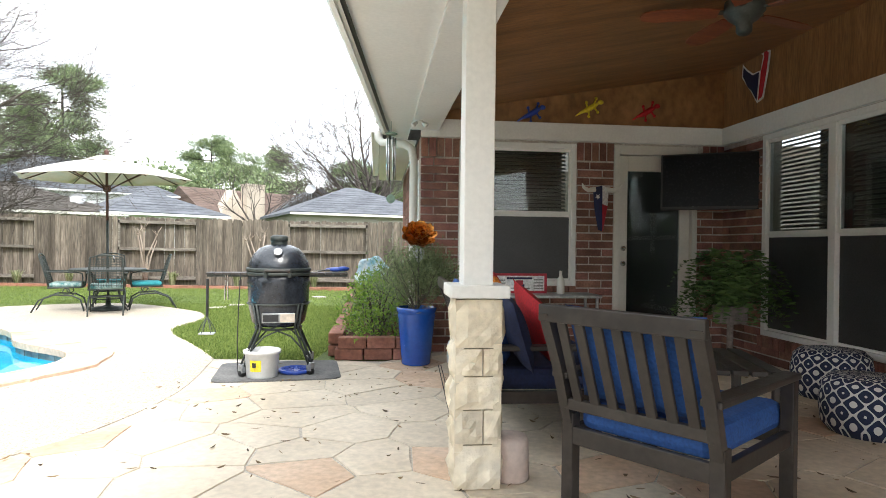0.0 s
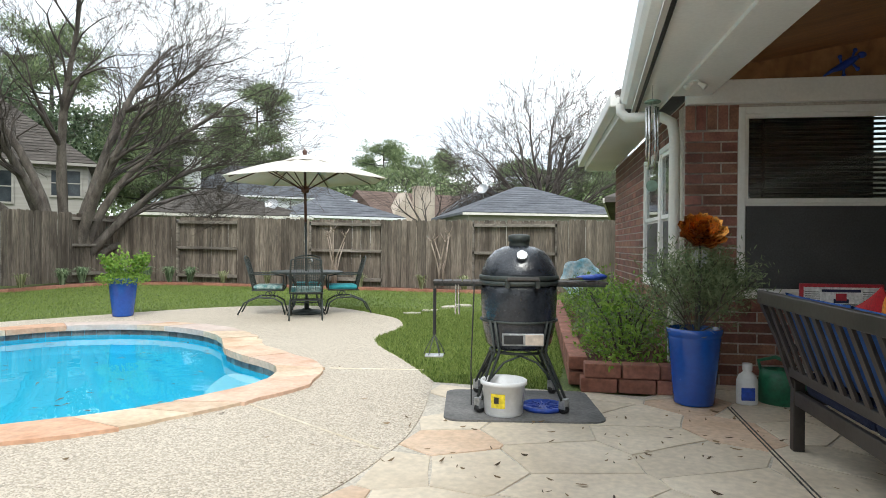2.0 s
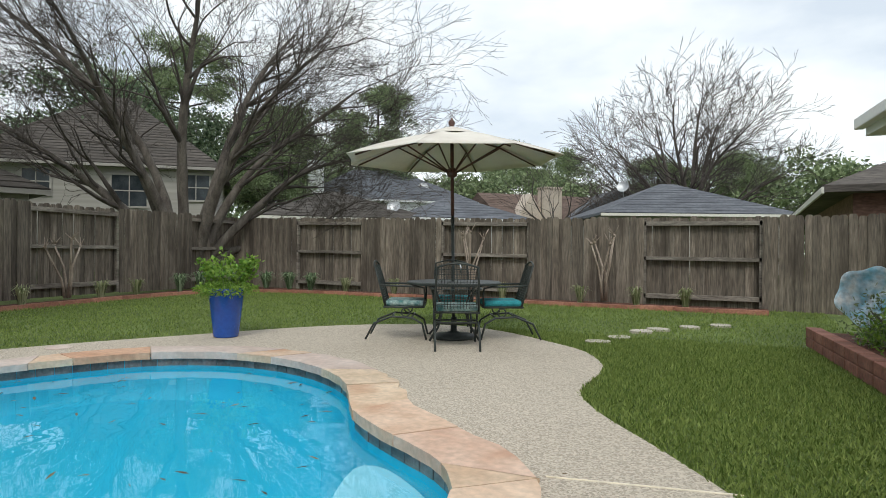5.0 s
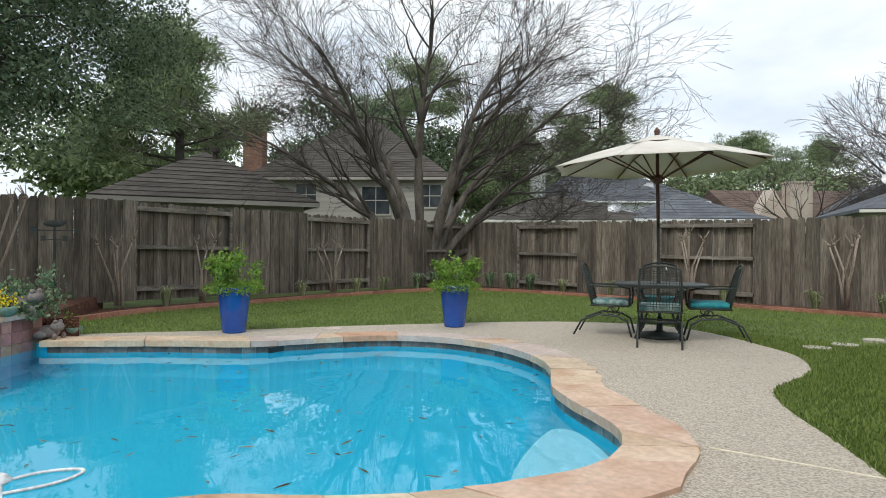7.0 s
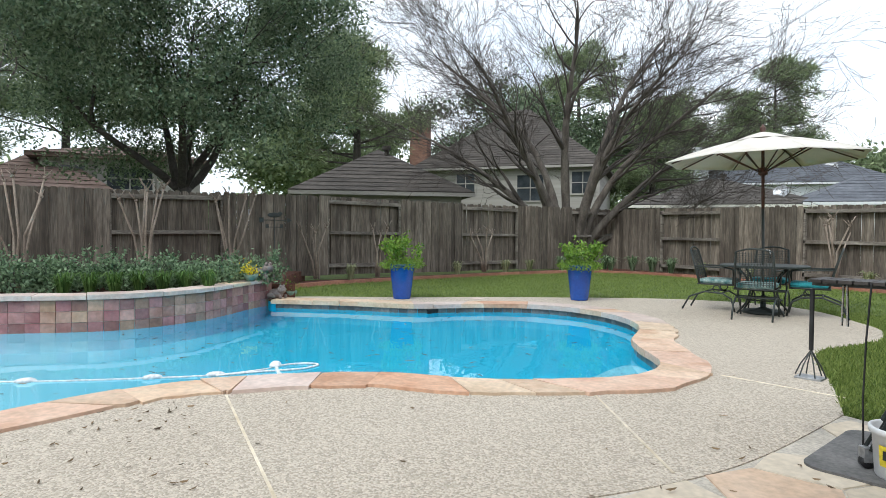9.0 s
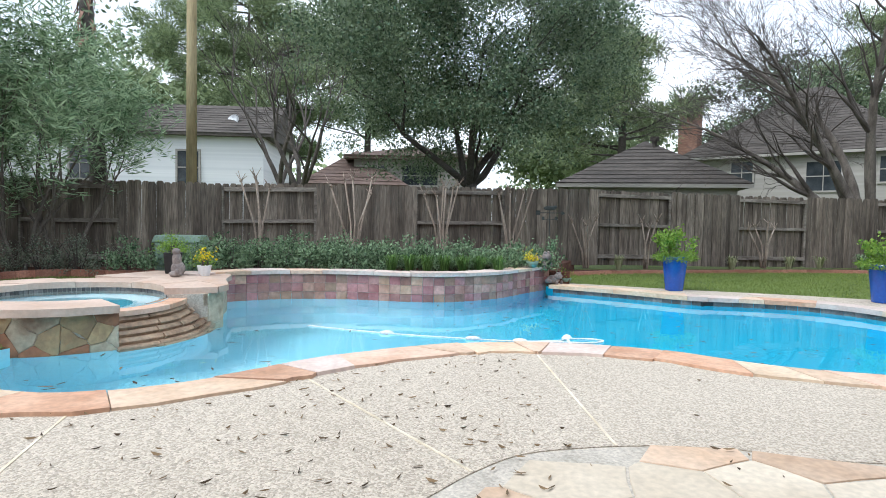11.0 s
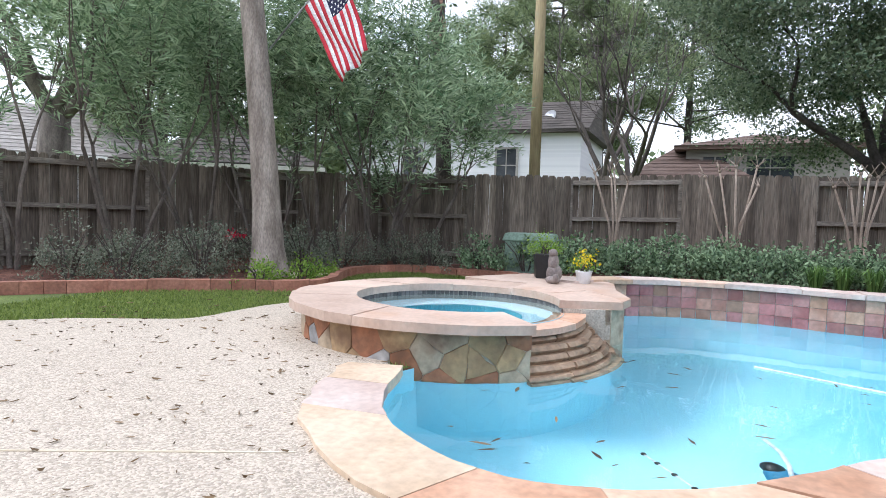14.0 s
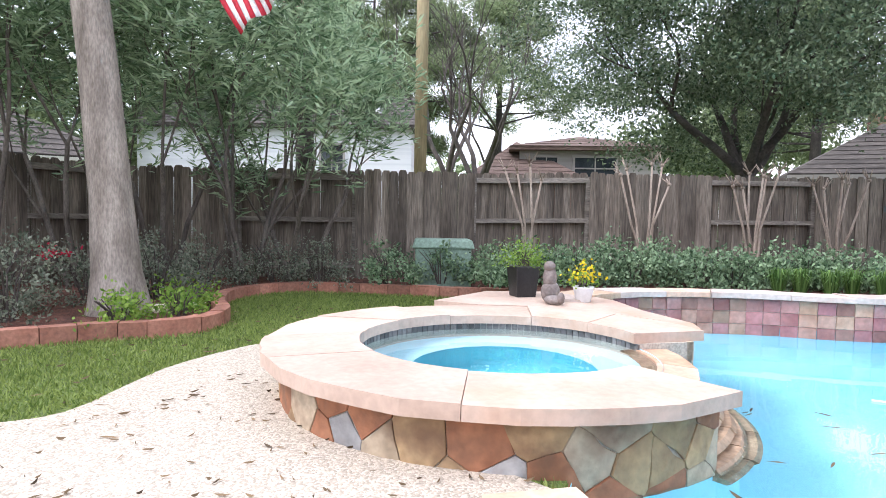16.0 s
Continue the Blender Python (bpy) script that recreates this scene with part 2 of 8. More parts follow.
# ---- materials ----
M_LAWN = surface("lawn_soil", (0.08, 0.115, 0.028), (0.15, 0.205, 0.05), 1.2, 0.9, 0.6, 60, grain=0.5, depth=0.02)
M_GRASS = leafy("grass_blade", (0.09, 0.15, 0.028), (0.32, 0.39, 0.11), 0.6, 0.3)
M_PEBBLE = pebbled("exposed_aggregate", ((0.42, 0.36, 0.285), (0.58, 0.51, 0.42)), 96, bump=0.6)
M_FLAG = surface("flagstone_pale", (0.54, 0.455, 0.345), (0.68, 0.595, 0.475), 1.6, 0.7, 0.25, 25, grain=0.12, rand=0.05)
M_FLAGRED = surface("flagstone_rust", (0.52, 0.36, 0.24), (0.62, 0.47, 0.35), 3, 0.75, 0.25, 25, grain=0.15, rand=0.12)
M_GROUT = surface("grout", (0.42, 0.38, 0.32), (0.54, 0.49, 0.42), 5, 0.9, 0.3, 60)
M_COPING = surface("coping_sandstone", (0.57, 0.39, 0.27), (0.69, 0.53, 0.40), 2.5, 0.75, 0.3, 22, grain=0.14, rand=0.10, hue=0.012)
M_COPLIGHT = surface("coping_pale", (0.53, 0.41, 0.355), (0.65, 0.545, 0.49), 2.5, 0.75, 0.3, 22, grain=0.12, rand=0.12)
M_COPING = mix_in(M_COPING, (0.44, 0.22, 0.12), 2.2, 0.52, 0.74, 4, (1, 1, 1), 0.6)
M_COPTAN = mix_in(surface("coping_tan", (0.56, 0.42, 0.29), (0.70, 0.56, 0.42), 2.5, 0.75, 0.3, 22, grain=0.14, rand=0.12), (0.34, 0.25, 0.17), 3.0, 0.55, 0.75, 4, (1, 1, 1), 0.5)
M_COPRED = surface("coping_rust", (0.47, 0.26, 0.16), (0.60, 0.38, 0.26), 3, 0.75, 0.3, 22, grain=0.16, rand=0.12)
M_RIM = mix_in(surface("rim_sandstone", (0.48, 0.35, 0.275), (0.60, 0.465, 0.38), 2.0, 0.7, 0.3, 22, grain=0.10, rand=0.12), (0.50, 0.27, 0.15), 1.7, 0.55, 0.75, 4, (1, 1, 1), 0.55)
M_PLASTER = surface("pool_plaster", (0.36, 0.76, 0.87), (0.46, 0.82, 0.91), 0.7, 0.7, 0.05, 30, grain=0.05)
# light lost in deeper water is painted into the plaster, bluer with y
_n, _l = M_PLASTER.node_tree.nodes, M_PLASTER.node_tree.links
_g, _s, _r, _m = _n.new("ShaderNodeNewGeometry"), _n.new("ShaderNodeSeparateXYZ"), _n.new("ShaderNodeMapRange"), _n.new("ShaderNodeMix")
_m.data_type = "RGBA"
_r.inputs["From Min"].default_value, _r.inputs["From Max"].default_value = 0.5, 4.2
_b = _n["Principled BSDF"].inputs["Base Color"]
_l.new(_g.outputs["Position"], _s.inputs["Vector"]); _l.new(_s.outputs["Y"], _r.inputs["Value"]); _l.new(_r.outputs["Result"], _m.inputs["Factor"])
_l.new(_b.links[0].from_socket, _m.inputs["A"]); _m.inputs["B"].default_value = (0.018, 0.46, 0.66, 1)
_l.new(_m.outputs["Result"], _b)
M_TILE = surface("waterline_tile", (0.10, 0.09, 0.09), (0.22, 0.19, 0.18), 6, 0.35, 0.1, 40, rand=0.3)
M_RWTILE = surface("retaining_tile", (0.30, 0.135, 0.105), (0.48, 0.28, 0.235), 2.5, 0.5, 0.2, 18, grain=0.2, rand=0.28, hue=0.03)
M_MULCH = surface("mulch", (0.07, 0.025, 0.015), (0.17, 0.07, 0.045), 8, 0.95, 0.9, 45, grain=0.5, depth=0.03)
M_EDGE = surface("edging_brick", (0.30, 0.12, 0.08), (0.42, 0.20, 0.14), 4, 0.8, 0.3, 30, rand=0.18)
M_FENCE = mix_in(surface("fence_board", (0.10, 0.08, 0.062), (0.225, 0.19, 0.152), 1.2, 0.85, 0.5, 9, stretch=(6, 6, 0.5), grain=0.45, rand=0.32), (0.055, 0.042, 0.032), 1.3, 0.52, 0.72, 4, (2, 2, 0.6), 0.8)
M_RAIL = surface("fence_rail", (0.13, 0.11, 0.09), (0.30, 0.27, 0.23), 1.5, 0.85, 0.4, 12, stretch=(1, 1, 6), grain=0.3, rand=0.2)
M_BRICK = surface("house_brick", (0.15, 0.066, 0.05), (0.31, 0.15, 0.112), 5, 0.85, 0.4, 60, rand=0.35, hue=0.012)
M_MORTAR = surface("mortar", (0.44, 0.39, 0.35), (0.58, 0.53, 0.48), 8, 0.95, 0.4, 60)
M_WHITE = surface("white_paint", (0.78, 0.77, 0.74), (0.85, 0.84, 0.81), 1.5, 0.5, 0.05, 40, grain=0.04)
M_CREAM = surface("cream_paint", (0.62, 0.60, 0.54), (0.72, 0.70, 0.64), 1.5, 0.5, 0.05, 40, grain=0.04)
M_CEIL = surface("wood_ceiling", (0.20, 0.095, 0.035), (0.34, 0.17, 0.07), 1.3, 0.5, 0.1, 9, stretch=(1, 7, 1), grain=0.3)
M_GLASS = glass("window_glass", (0.55, 0.62, 0.60))
M_GLASS_BRIGHT = glass("coated_window_glass", (0.45, 0.52, 0.52), 0.0, 2.4)
M_SCREENMESH = surface("insect_screen_mesh", (0.028, 0.03, 0.032), (0.045, 0.047, 0.05), 2, 0.4, 0.1, 80)
# near-black colour that stands for the shade of rooms behind glass
M_ROOMSHADE = surface("painted_room_shade", (0.02, 0.022, 0.02), (0.045, 0.045, 0.042), 1, 0.9, 0)
M_LIMESTONE = surface("limestone", (0.62, 0.53, 0.38), (0.78, 0.71, 0.58), 3, 0.85, 0.6, 14, grain=0.15, rand=0.12, depth=0.03)
M_BLUEPOT = surface("blue_glaze", (0.003, 0.05, 0.29), (0.008, 0.085, 0.42), 2, 0.22, 0.05, 30, grain=0.1, coat=0.5)
M_BARK = surface("grey_bark", (0.18, 0.15, 0.125), (0.38, 0.33, 0.285), 2.2, 0.9, 0.7, 22, stretch=(3, 3, 0.8), grain=0.3, depth=0.02)
M_MYRTLE = surface("myrtle_bark", (0.08, 0.066, 0.055), (0.19, 0.165, 0.14), 2.2, 0.9, 0.5, 22, stretch=(3, 3, 0.8), grain=0.3, depth=0.02)
M_STEM = surface("pruned_stem_bark", (0.22, 0.17, 0.13), (0.40, 0.33, 0.27), 2.2, 0.85, 0.3, 22, stretch=(3, 3, 0.8), grain=0.25)
M_TWIG = surface("bare_twig", (0.05, 0.042, 0.036), (0.12, 0.10, 0.088), 3, 0.9, 0.2, 20)
M_OAKBARK = surface("dark_bark", (0.035, 0.03, 0.026), (0.08, 0.07, 0.06), 3, 0.9, 0.6, 25, grain=0.4)
M_OAKLEAF = leafy("oak_leaf", (0.042, 0.076, 0.040), (0.25, 0.32, 0.19), 0.36, 0.38)
M_PINE = leafy("pine_needles", (0.10, 0.145, 0.07), (0.32, 0.39, 0.20))
M_OLEANDER = leafy("oleander_leaf", (0.075, 0.145, 0.065), (0.50, 0.63, 0.40), 0.36, 0.48)
M_HEDGE = leafy("hedge_leaf", (0.05, 0.10, 0.05), (0.30, 0.42, 0.24), 0.4)
M_DARKSHRUB = leafy("dark_shrub_leaf", (0.08, 0.11, 0.075), (0.33, 0.36, 0.27), 0.45, 0.4)
M_FRESH = leafy("fresh_leaf", (0.10, 0.22, 0.03), (0.30, 0.44, 0.08), 0.5, 0.35)
M_OLIVE = leafy("rosemary_leaf", (0.10, 0.15, 0.07), (0.28, 0.34, 0.18))
M_SHINGLE = surface("roof_shingle", (0.055, 0.048, 0.042), (0.115, 0.10, 0.088), 0.8, 0.95, 0.5, 5, stretch=(1, 1, 9), grain=0.35, depth=0.03)
M_SHINGLE_GREY = surface("grey_shingle", (0.085, 0.09, 0.105), (0.15, 0.16, 0.18), 0.8, 0.95, 0.5, 5, stretch=(1, 1, 9), grain=0.3, depth=0.03)
M_SHINGLE_PALE = surface("pale_shingle", (0.25, 0.23, 0.21), (0.38, 0.36, 0.33), 0.8, 0.95, 0.5, 5, stretch=(1, 1, 9), grain=0.3, depth=0.03)
M_SIDING = surface("beige_siding", (0.30, 0.285, 0.26), (0.40, 0.375, 0.345), 0.7, 0.8, 0.5, 2.2, stretch=(0.05, 0.05, 7), grain=0.06, depth=0.02)
M_SIDING_WHITE = surface("white_siding", (0.66, 0.68, 0.70), (0.78, 0.79, 0.80), 0.7, 0.8, 0.3, 2.2, stretch=(0.05, 0.05, 7), grain=0.04, depth=0.02)
M_TAN = surface("tan_stucco", (0.50, 0.42, 0.35), (0.60, 0.52, 0.44), 0.8, 0.9, 0.2, 20)
M_BLACK = surface("black_paint", (0.012, 0.012, 0.013), (0.028, 0.028, 0.03), 5, 0.45, 0.1, 60)
M_CANVAS = surface("umbrella_canvas", (0.62, 0.57, 0.50), (0.74, 0.70, 0.63), 2, 0.9, 0.1, 60, grain=0.05)
M_TEAL = surface("teal_cushion", (0.02, 0.22, 0.26), (0.05, 0.34, 0.38), 5, 0.9, 0.2, 60)

WATER_Z = -0.11

# ---- plan ----
POOL_NEAR = [(-3.36, -1.33), (-2.71, -1.14), (-2.37, -0.94), (-2.14, -0.70), (-1.99, -0.41), (-1.92, -0.08), (-2.0, 0.25), (-2.15, 0.55), (-2.4, 0.9), (-2.82, 1.3), (-3.18, 1.76), (-3.5, 2.4), (-3.64, 2.96), (-3.56, 3.56), (-3.35, 4.29), (-2.9, 4.8), (-2.6, 5.25), (-2.42, 5.7), (-2.33, 6.08), (-2.45, 6.53), (-2.74, 6.84), (-3.13, 7.06), (-3.6, 7.37), (-4.1, 8.0), (-4.7, 8.42), (-5.4, 8.63), (-6.15, 8.57), (-6.8, 8.15), (-7.19, 7.39), (-7.45, 6.55), (-8.1, 5.9), (-8.65, 5.2), (-9.0, 4.75)]
WALL_LINE = [(-9.3, 4.75), (-8.85, 4.33), (-7.95, 3.62), (-7.45, 2.8), (-7.45, 2.1), (-7.65, 1.3), (-7.62, 0.3), (-7.2, -0.5), (-6.7, -0.72)]
NEAR = curve_through(POOL_NEAR, 3)
WALL = curve_through(WALL_LINE, 4)
SPA = Vector((-4.91, -1.49, 0))


def spa_ring(r, a0, a1, n):
    return [(SPA.x + r * math.cos(radians(a0 + (a1 - a0) * k / n)), SPA.y + r * math.sin(radians(a0 + (a1 - a0) * k / n))) for k in range(n + 1)]


POOL = NEAR + WALL + spa_ring(1.2, 142, 14, 12)
POOL_HOLE = NEAR + WALL + spa_ring(1.2, 142, 372, 24)
SPA_ROUND = spa_ring(1.28, 352, 220, 14)
SPA_IN, SPA_OUT, SPA_TOP = 0.955, 1.50, 0.31
PATIO_EDGE = curve_through([(6, 1.2), (2.5, 1.2), (0.8, 1.45), (-0.1, 1.8), (-0.53, 2.17), (-0.79, 2.4), (-0.99, 2.65), (-1.07, 2.95), (-1.1, 3.34), (-1.04, 3.77), (-0.9, 4.12), (-0.82, 4.6), (-0.8, 5.1), (-0.86, 5.6), (-1.0, 6.25), (-1.08, 6.6)], 3)
LAWN_EDGE = curve_through([(-1.08, 6.6), (-1.34, 6.99), (-1.7, 7.5), (-2.14, 8.07), (-2.42, 8.58), (-2.48, 9.0), (-2.5, 9.75), (-2.87, 10.57), (-3.45, 11.11), (-4.27, 11.7), (-5.2, 11.95), (-6.24, 11.4), (-6.9, 10.6), (-7.35, 9.75), (-8.0, 8.5), (-8.45, 7.4), (-8.75, 6.7), (-9.3, 5.7), (-9.6, 5.0)], 3)
SPA_SIDE = curve_through([(-6.0, -2.3), (-6.1, -3.3), (-5.28, -3.75), (-4.67, -3.82), (-4.1, -3.85), (-3.85, -4.15), (-3.5, -4.75), (-2.9, -5.4), (-2.3, -7), (-2, -9.5)], 3)
HOUSE = pose(0.91, 7.15, 0, 0, 0, 7.5)


# ---- ground, deck, patio ----
def structure(ob, label, category):
    return tagged(ob, label, category, kind="structure")


g = Shape().sheet([(-500, -500), (500, -500), (500, 500), (-500, 500)], -0.02, [POOL_HOLE[::-1]])
structure(g.part("ground", M_LAWN), "green lawn ground of a fenced backyard", "lawn")
pool_side = [p for p in NEAR[::-1]]
deck_outline = [(-2, -9.5), (10, -9.5), (10, 1.2)] + PATIO_EDGE + LAWN_EDGE[1:] + pool_side + SPA_ROUND + SPA_SIDE[:-1]
structure(Shape().slab(deck_outline, -0.12, 0.0).part("pavement_pool_deck", M_PEBBLE), "pale exposed-aggregate pool deck with loose dead leaves", "pool deck")
patio_outline = [(10, 1.2), (10, 8.9), (1.2, 7.35), (0.6, 6.62), (-1.08, 6.6)] + PATIO_EDGE[::-1][1:]
structure(Shape().slab(patio_outline, -0.12, -0.006).part("pavement_patio", M_GROUT), "flagstone patio with grey joints between pale stones", "patio")

# ---- pool ----
basin = Shape()
npool = len(POOL)
cx, cy = sum(p[0] for p in POOL) / npool, sum(p[1] for p in POOL) / npool
levels = [(1.0, -0.03), (0.995, -1.05), (0.93, -1.25)]
rings = [[(cx + (x - cx) * s, cy + (y - cy) * s, z) for x, y in POOL] for s, z in levels]
basin.add([p for r in rings for p in r], [(i * npool + (k + 1) % npool, i * npool + k, (i + 1) * npool + k, (i + 1) * npool + (k + 1) % npool) for i in range(len(levels) - 1) for k in range(npool)])
basin.sheet([(x, y) for x, y, z in rings[-1]], levels[-1][1])
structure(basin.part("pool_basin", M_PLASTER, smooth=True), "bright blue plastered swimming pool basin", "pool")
M_WATER = glass("pool_water", (0.86, 0.97, 1.0), 0.0, 1.33)
_n, _l = M_WATER.node_tree.nodes, M_WATER.node_tree.links
_t, _b, _g = _n.new("ShaderNodeTexNoise"), _n.new("ShaderNodeBump"), _n.new("ShaderNodeNewGeometry")
_t.inputs["Scale"].default_value, _t.inputs["Detail"].default_value = 2.2, 2
_b.inputs["Strength"].default_value, _b.inputs["Distance"].default_value = 0.055, 0.05
_l.new(_g.outputs["Position"], _t.inputs["Vector"]); _l.new(_t.outputs["Fac"], _b.inputs["Height"])
_l.new(_b.outputs["Normal"], _n["Principled BSDF"].inputs["Normal"])
water = structure(Shape().sheet(POOL, WATER_Z).part("water_pool", M_WATER), "calm clear pool water with floating leaves", "water")
water.visible_shadow = False
# tanning shelf at the curved end of the pool
shelf = Shape().slab(curve_through([(-2.47, 5.75), (-2.37, 6.08), (-2.48, 6.48), (-2.76, 6.8), (-3.2, 7.08), (-3.38, 7.0), (-3.2, 6.5), (-2.95, 6.05), (-2.68, 5.75)], 3, True), -1.25, -0.42)
# the step is left out of that painted darkening, in its own pale blue
M_STEPPL = surface("step_plaster", (0.22, 0.62, 0.76), (0.32, 0.70, 0.82), 0.9, 0.7, 0.05, 30, grain=0.05)
structure(shelf.part("pool_step", M_STEPPL, smooth=False), "submerged blue plaster step in the pool", "pool step")


def strip_stones(owner, name, line, inner, outer, z0, z1, mats, length, seed, slant=0.12, wob=0.03, skip=0.004):
    """Irregular stones laid end to end along a line, each a piece of its own."""
    rnd = random.Random(seed)
    pts = [Vector(p) for p in line]
    cum = [0]
    for a, b in zip(pts, pts[1:]):
        cum.append(cum[-1] + (b - a).length)

    def at(s):
        s = min(max(s, 0), cum[-1] - 1e-6)
        i = max(k for k in range(len(cum) - 1) if cum[k] <= s)
        a, b = pts[i], pts[i + 1]
        d = (b - a).normalized()
        i2 = min(max(i + (1 if s - cum[i] > (cum[i + 1] - cum[i]) / 2 else 0), 1), len(pts) - 2)
        tan = (pts[i2 + 1] - pts[i2 - 1]).normalized()
        return a + d * (s - cum[i]), Vector((tan.y, -tan.x))
    s, skew = 0.0, 0.0
    while s < cum[-1] - 0.05:
        e = min(s + length * rnd.uniform(0.7, 1.35) * (rnd.uniform(0.45, 1.3) if slant > 0.2 else 1), cum[-1])
        if cum[-1] - e < length * 0.4:
            e = cum[-1]
        nskew = rnd.uniform(-slant, slant) if e < cum[-1] else 0
        steps = max(2, int((e - s) / 0.16) + 1)
        top, h = [], rnd.uniform(-0.006, 0.006)
        for k in range(steps + 1):
            f = k / steps
            a = s + skip + (e - s - 2 * skip) * f
            sk = skew * (1 - f) + nskew * f
            pi, ni = at(a)
            po, no = at(min(max(a + sk, 0), cum[-1]))
            top.append((pi + ni * (inner + rnd.uniform(-wob, wob) * 0.25), po + no * (outer + rnd.uniform(-wob, wob))))
        vs, fs = [], []
        for p, q in top:
            vs += [(p.x, p.y, z0), (q.x, q.y, z0), (p.x, p.y, z1 + h), (q.x, q.y, z1 + h)]
        for k in range(steps):
            o = 4 * k
            fs += [(o + 2, o + 3, o + 7, o + 6), (o, o + 2, o + 6, o + 4), (o + 3, o + 1, o + 5, o + 7)]
        fs += [(0, 1, 3, 2), (4 * steps + 2, 4 * steps + 3, 4 * steps + 1, 4 * steps)]
        Shape().add(vs, fs).part(name, rnd.choice(mats), owner)
        s, skew = e, nskew


coping = thing("trim_pool_coping", "tan and rust sandstone coping round the pool", "coping", kind="structure")
strip_stones(coping, "coping_stone", NEAR, -0.05, 0.36, -0.045, 0.022, [M_COPING, M_COPING, M_COPING, M_COPLIGHT, M_COPTAN, M_COPRED], 0.60, 3, slant=0.3)


def tile_band(owner, line, z0, z1, rows, width, mat, name="tile", thick=0.012, flip=1, joint=0.006):
    """Tiles set along a line, facing its left side (or right)."""
    pts = [Vector(p) for p in line]
    n = 0
    carry = 0.0
    hgt = (z1 - z0) / rows
    me = {}
    pos, total = [], 0.0
    for a, b in zip(pts, pts[1:]):
        d = (b - a)
        ln = d.length
        s = carry
        while s < ln:
            pos.append((a + d * (s / ln), math.atan2(d.y, d.x)))
            s += width
        carry = s - ln
    data = Shape().box((0, -flip * thick / 2, 0), (width - joint, thick, hgt - joint)).mesh(name, mat)
    for r in range(rows):
        for p, a in pos:
            ob = new(name, data)
            ob.parent = owner
            ob.matrix_basis = Matrix.Translation((p.x, p.y, z0 + (r + 0.5) * hgt)) @ Matrix.Rotation(a, 4, "Z")


# ---- raised bed and retaining wall ----
bank = thing("wall_retaining", "tiled retaining wall with pale stone cap behind the pool", "retaining wall", kind="structure")
back = offset_line(WALL, 0.22)
Shape().slab(WALL + back[::-1], -1.2, 0.28).part("core", M_GROUT, bank)
RIM = [p for p in WALL]
strip_stones(bank, "cap_stone", RIM, -0.05, 0.34, 0.28, 0.335, [M_COPLIGHT, M_COPLIGHT, M_COPING], 0.7, 8)
bed = [(-9.3, 5.2), (-9.75, 4.9)] + [(-13.2, 6.4), (-11.6, 2.5), (-11.4, -1.5)] + [(-9.6, -1.2), (-7.2, -1.2), (-6.8, -0.9)] + back[::-1]
structure(Shape().slab(bed, -0.1, 0.24).part("ground_raised_bed", M_MULCH), "dark mulch of the raised planting bed", "planting bed")
EDGE_LINE = [(-9.35, -1.2), (-9.45, -2.3), (-9.6, -3.6), (-9.5, -4.35), (-8.6, -4.75), (-7.6, -4.5), (-7.0, -4.2), (-6.35, -4.25), (-6.0, -4.8), (-5.3, -5.75), (-4.2, -6.75), (-3.0, -7.5)]
EDGE = curve_through(EDGE_LINE, 4)
mulch = EDGE + [(-3.0, -10.3), (-10.7, -7.25), (-11.3, -4), (-11.4, -1.2)]
structure(Shape().slab(mulch[::-1], -0.1, 0.06).part("ground_mulch_bed", M_MULCH), "reddish mulch bed under shrubs along the fence", "planting bed")
edging = thing("trim_bed_edging", "red concrete brick edging of the mulch bed", "edging", kind="structure")
strip_stones(edging, "edging_brick", EDGE, -0.07, 0.07, -0.03, 0.13, [M_EDGE], 0.33, 5, wob=0.008)

# ---- spa ----
spa = thing("spa", "raised round stone spa with flagstone rim and spillway", "spa", kind="structure")


def arc(r, a0, a1, n):
    return [(SPA.x + r * math.cos(radians(a0 + (a1 - a0) * k / n)), SPA.y + r * math.sin(radians(a0 + (a1 - a0) * k / n))) for k in range(n + 1)]


GAP0, GAP1 = 43.5, 106
body = Shape()
for r0, r1, a0, a1, z in ((SPA_IN, 1.381, GAP1, 360 + GAP0, 0.24), (SPA_IN, 1.12, GAP0, GAP1, 0.15)):
    n = 72 if a1 > 300 else 16
    inn, out = arc(r0, a0, a1, n), arc(r1, a0, a1, n)
    vs = [(x, y, h) for h in (-0.9, z) for x, y in inn + out]
    m = n + 1
    fs = []
    for k in range(n):
        fs += [(m + k, m + k + 1, 3 * m + k + 1, 3 * m + k), (2 * m + k, 3 * m + k, 3 * m + k + 1, 2 * m + k + 1), (k + 1, k, 2 * m + k, 2 * m + k + 1)]
    for k in (0, n):
        fs.append((k, m + k, 3 * m + k, 2 * m + k))
    body.add(vs, fs)
body.part("core", M_GROUT, spa)
strip_stones(spa, "rim_stone", arc(SPA_IN, GAP1, 360 + GAP0, 90), -0.03, SPA_OUT - SPA_IN, 0.24, SPA_TOP, [M_RIM], 0.6, 21, wob=0.014, slant=0.2, skip=0.0018)
strip_stones(spa, "spill_stone", arc(SPA_IN, GAP0, GAP1, 24), -0.02, 0.2, 0.15, 0.207, [M_COPRED, M_COPING], 0.5, 22, wob=0.015)
floor_s = Shape().lathe([(SPA_IN + 0.01, 0.21), (SPA_IN + 0.005, -0.1), (0.60, -0.12)], 64, Matrix.Translation(SPA), False)
M_SPAPL = surface("spa_plaster", (0.42, 0.70, 0.80), (0.55, 0.80, 0.88), 0.9, 0.6, 0.05, 30, grain=0.05)
floor_s.part("spa_shell", M_SPAPL, spa, smooth=True)
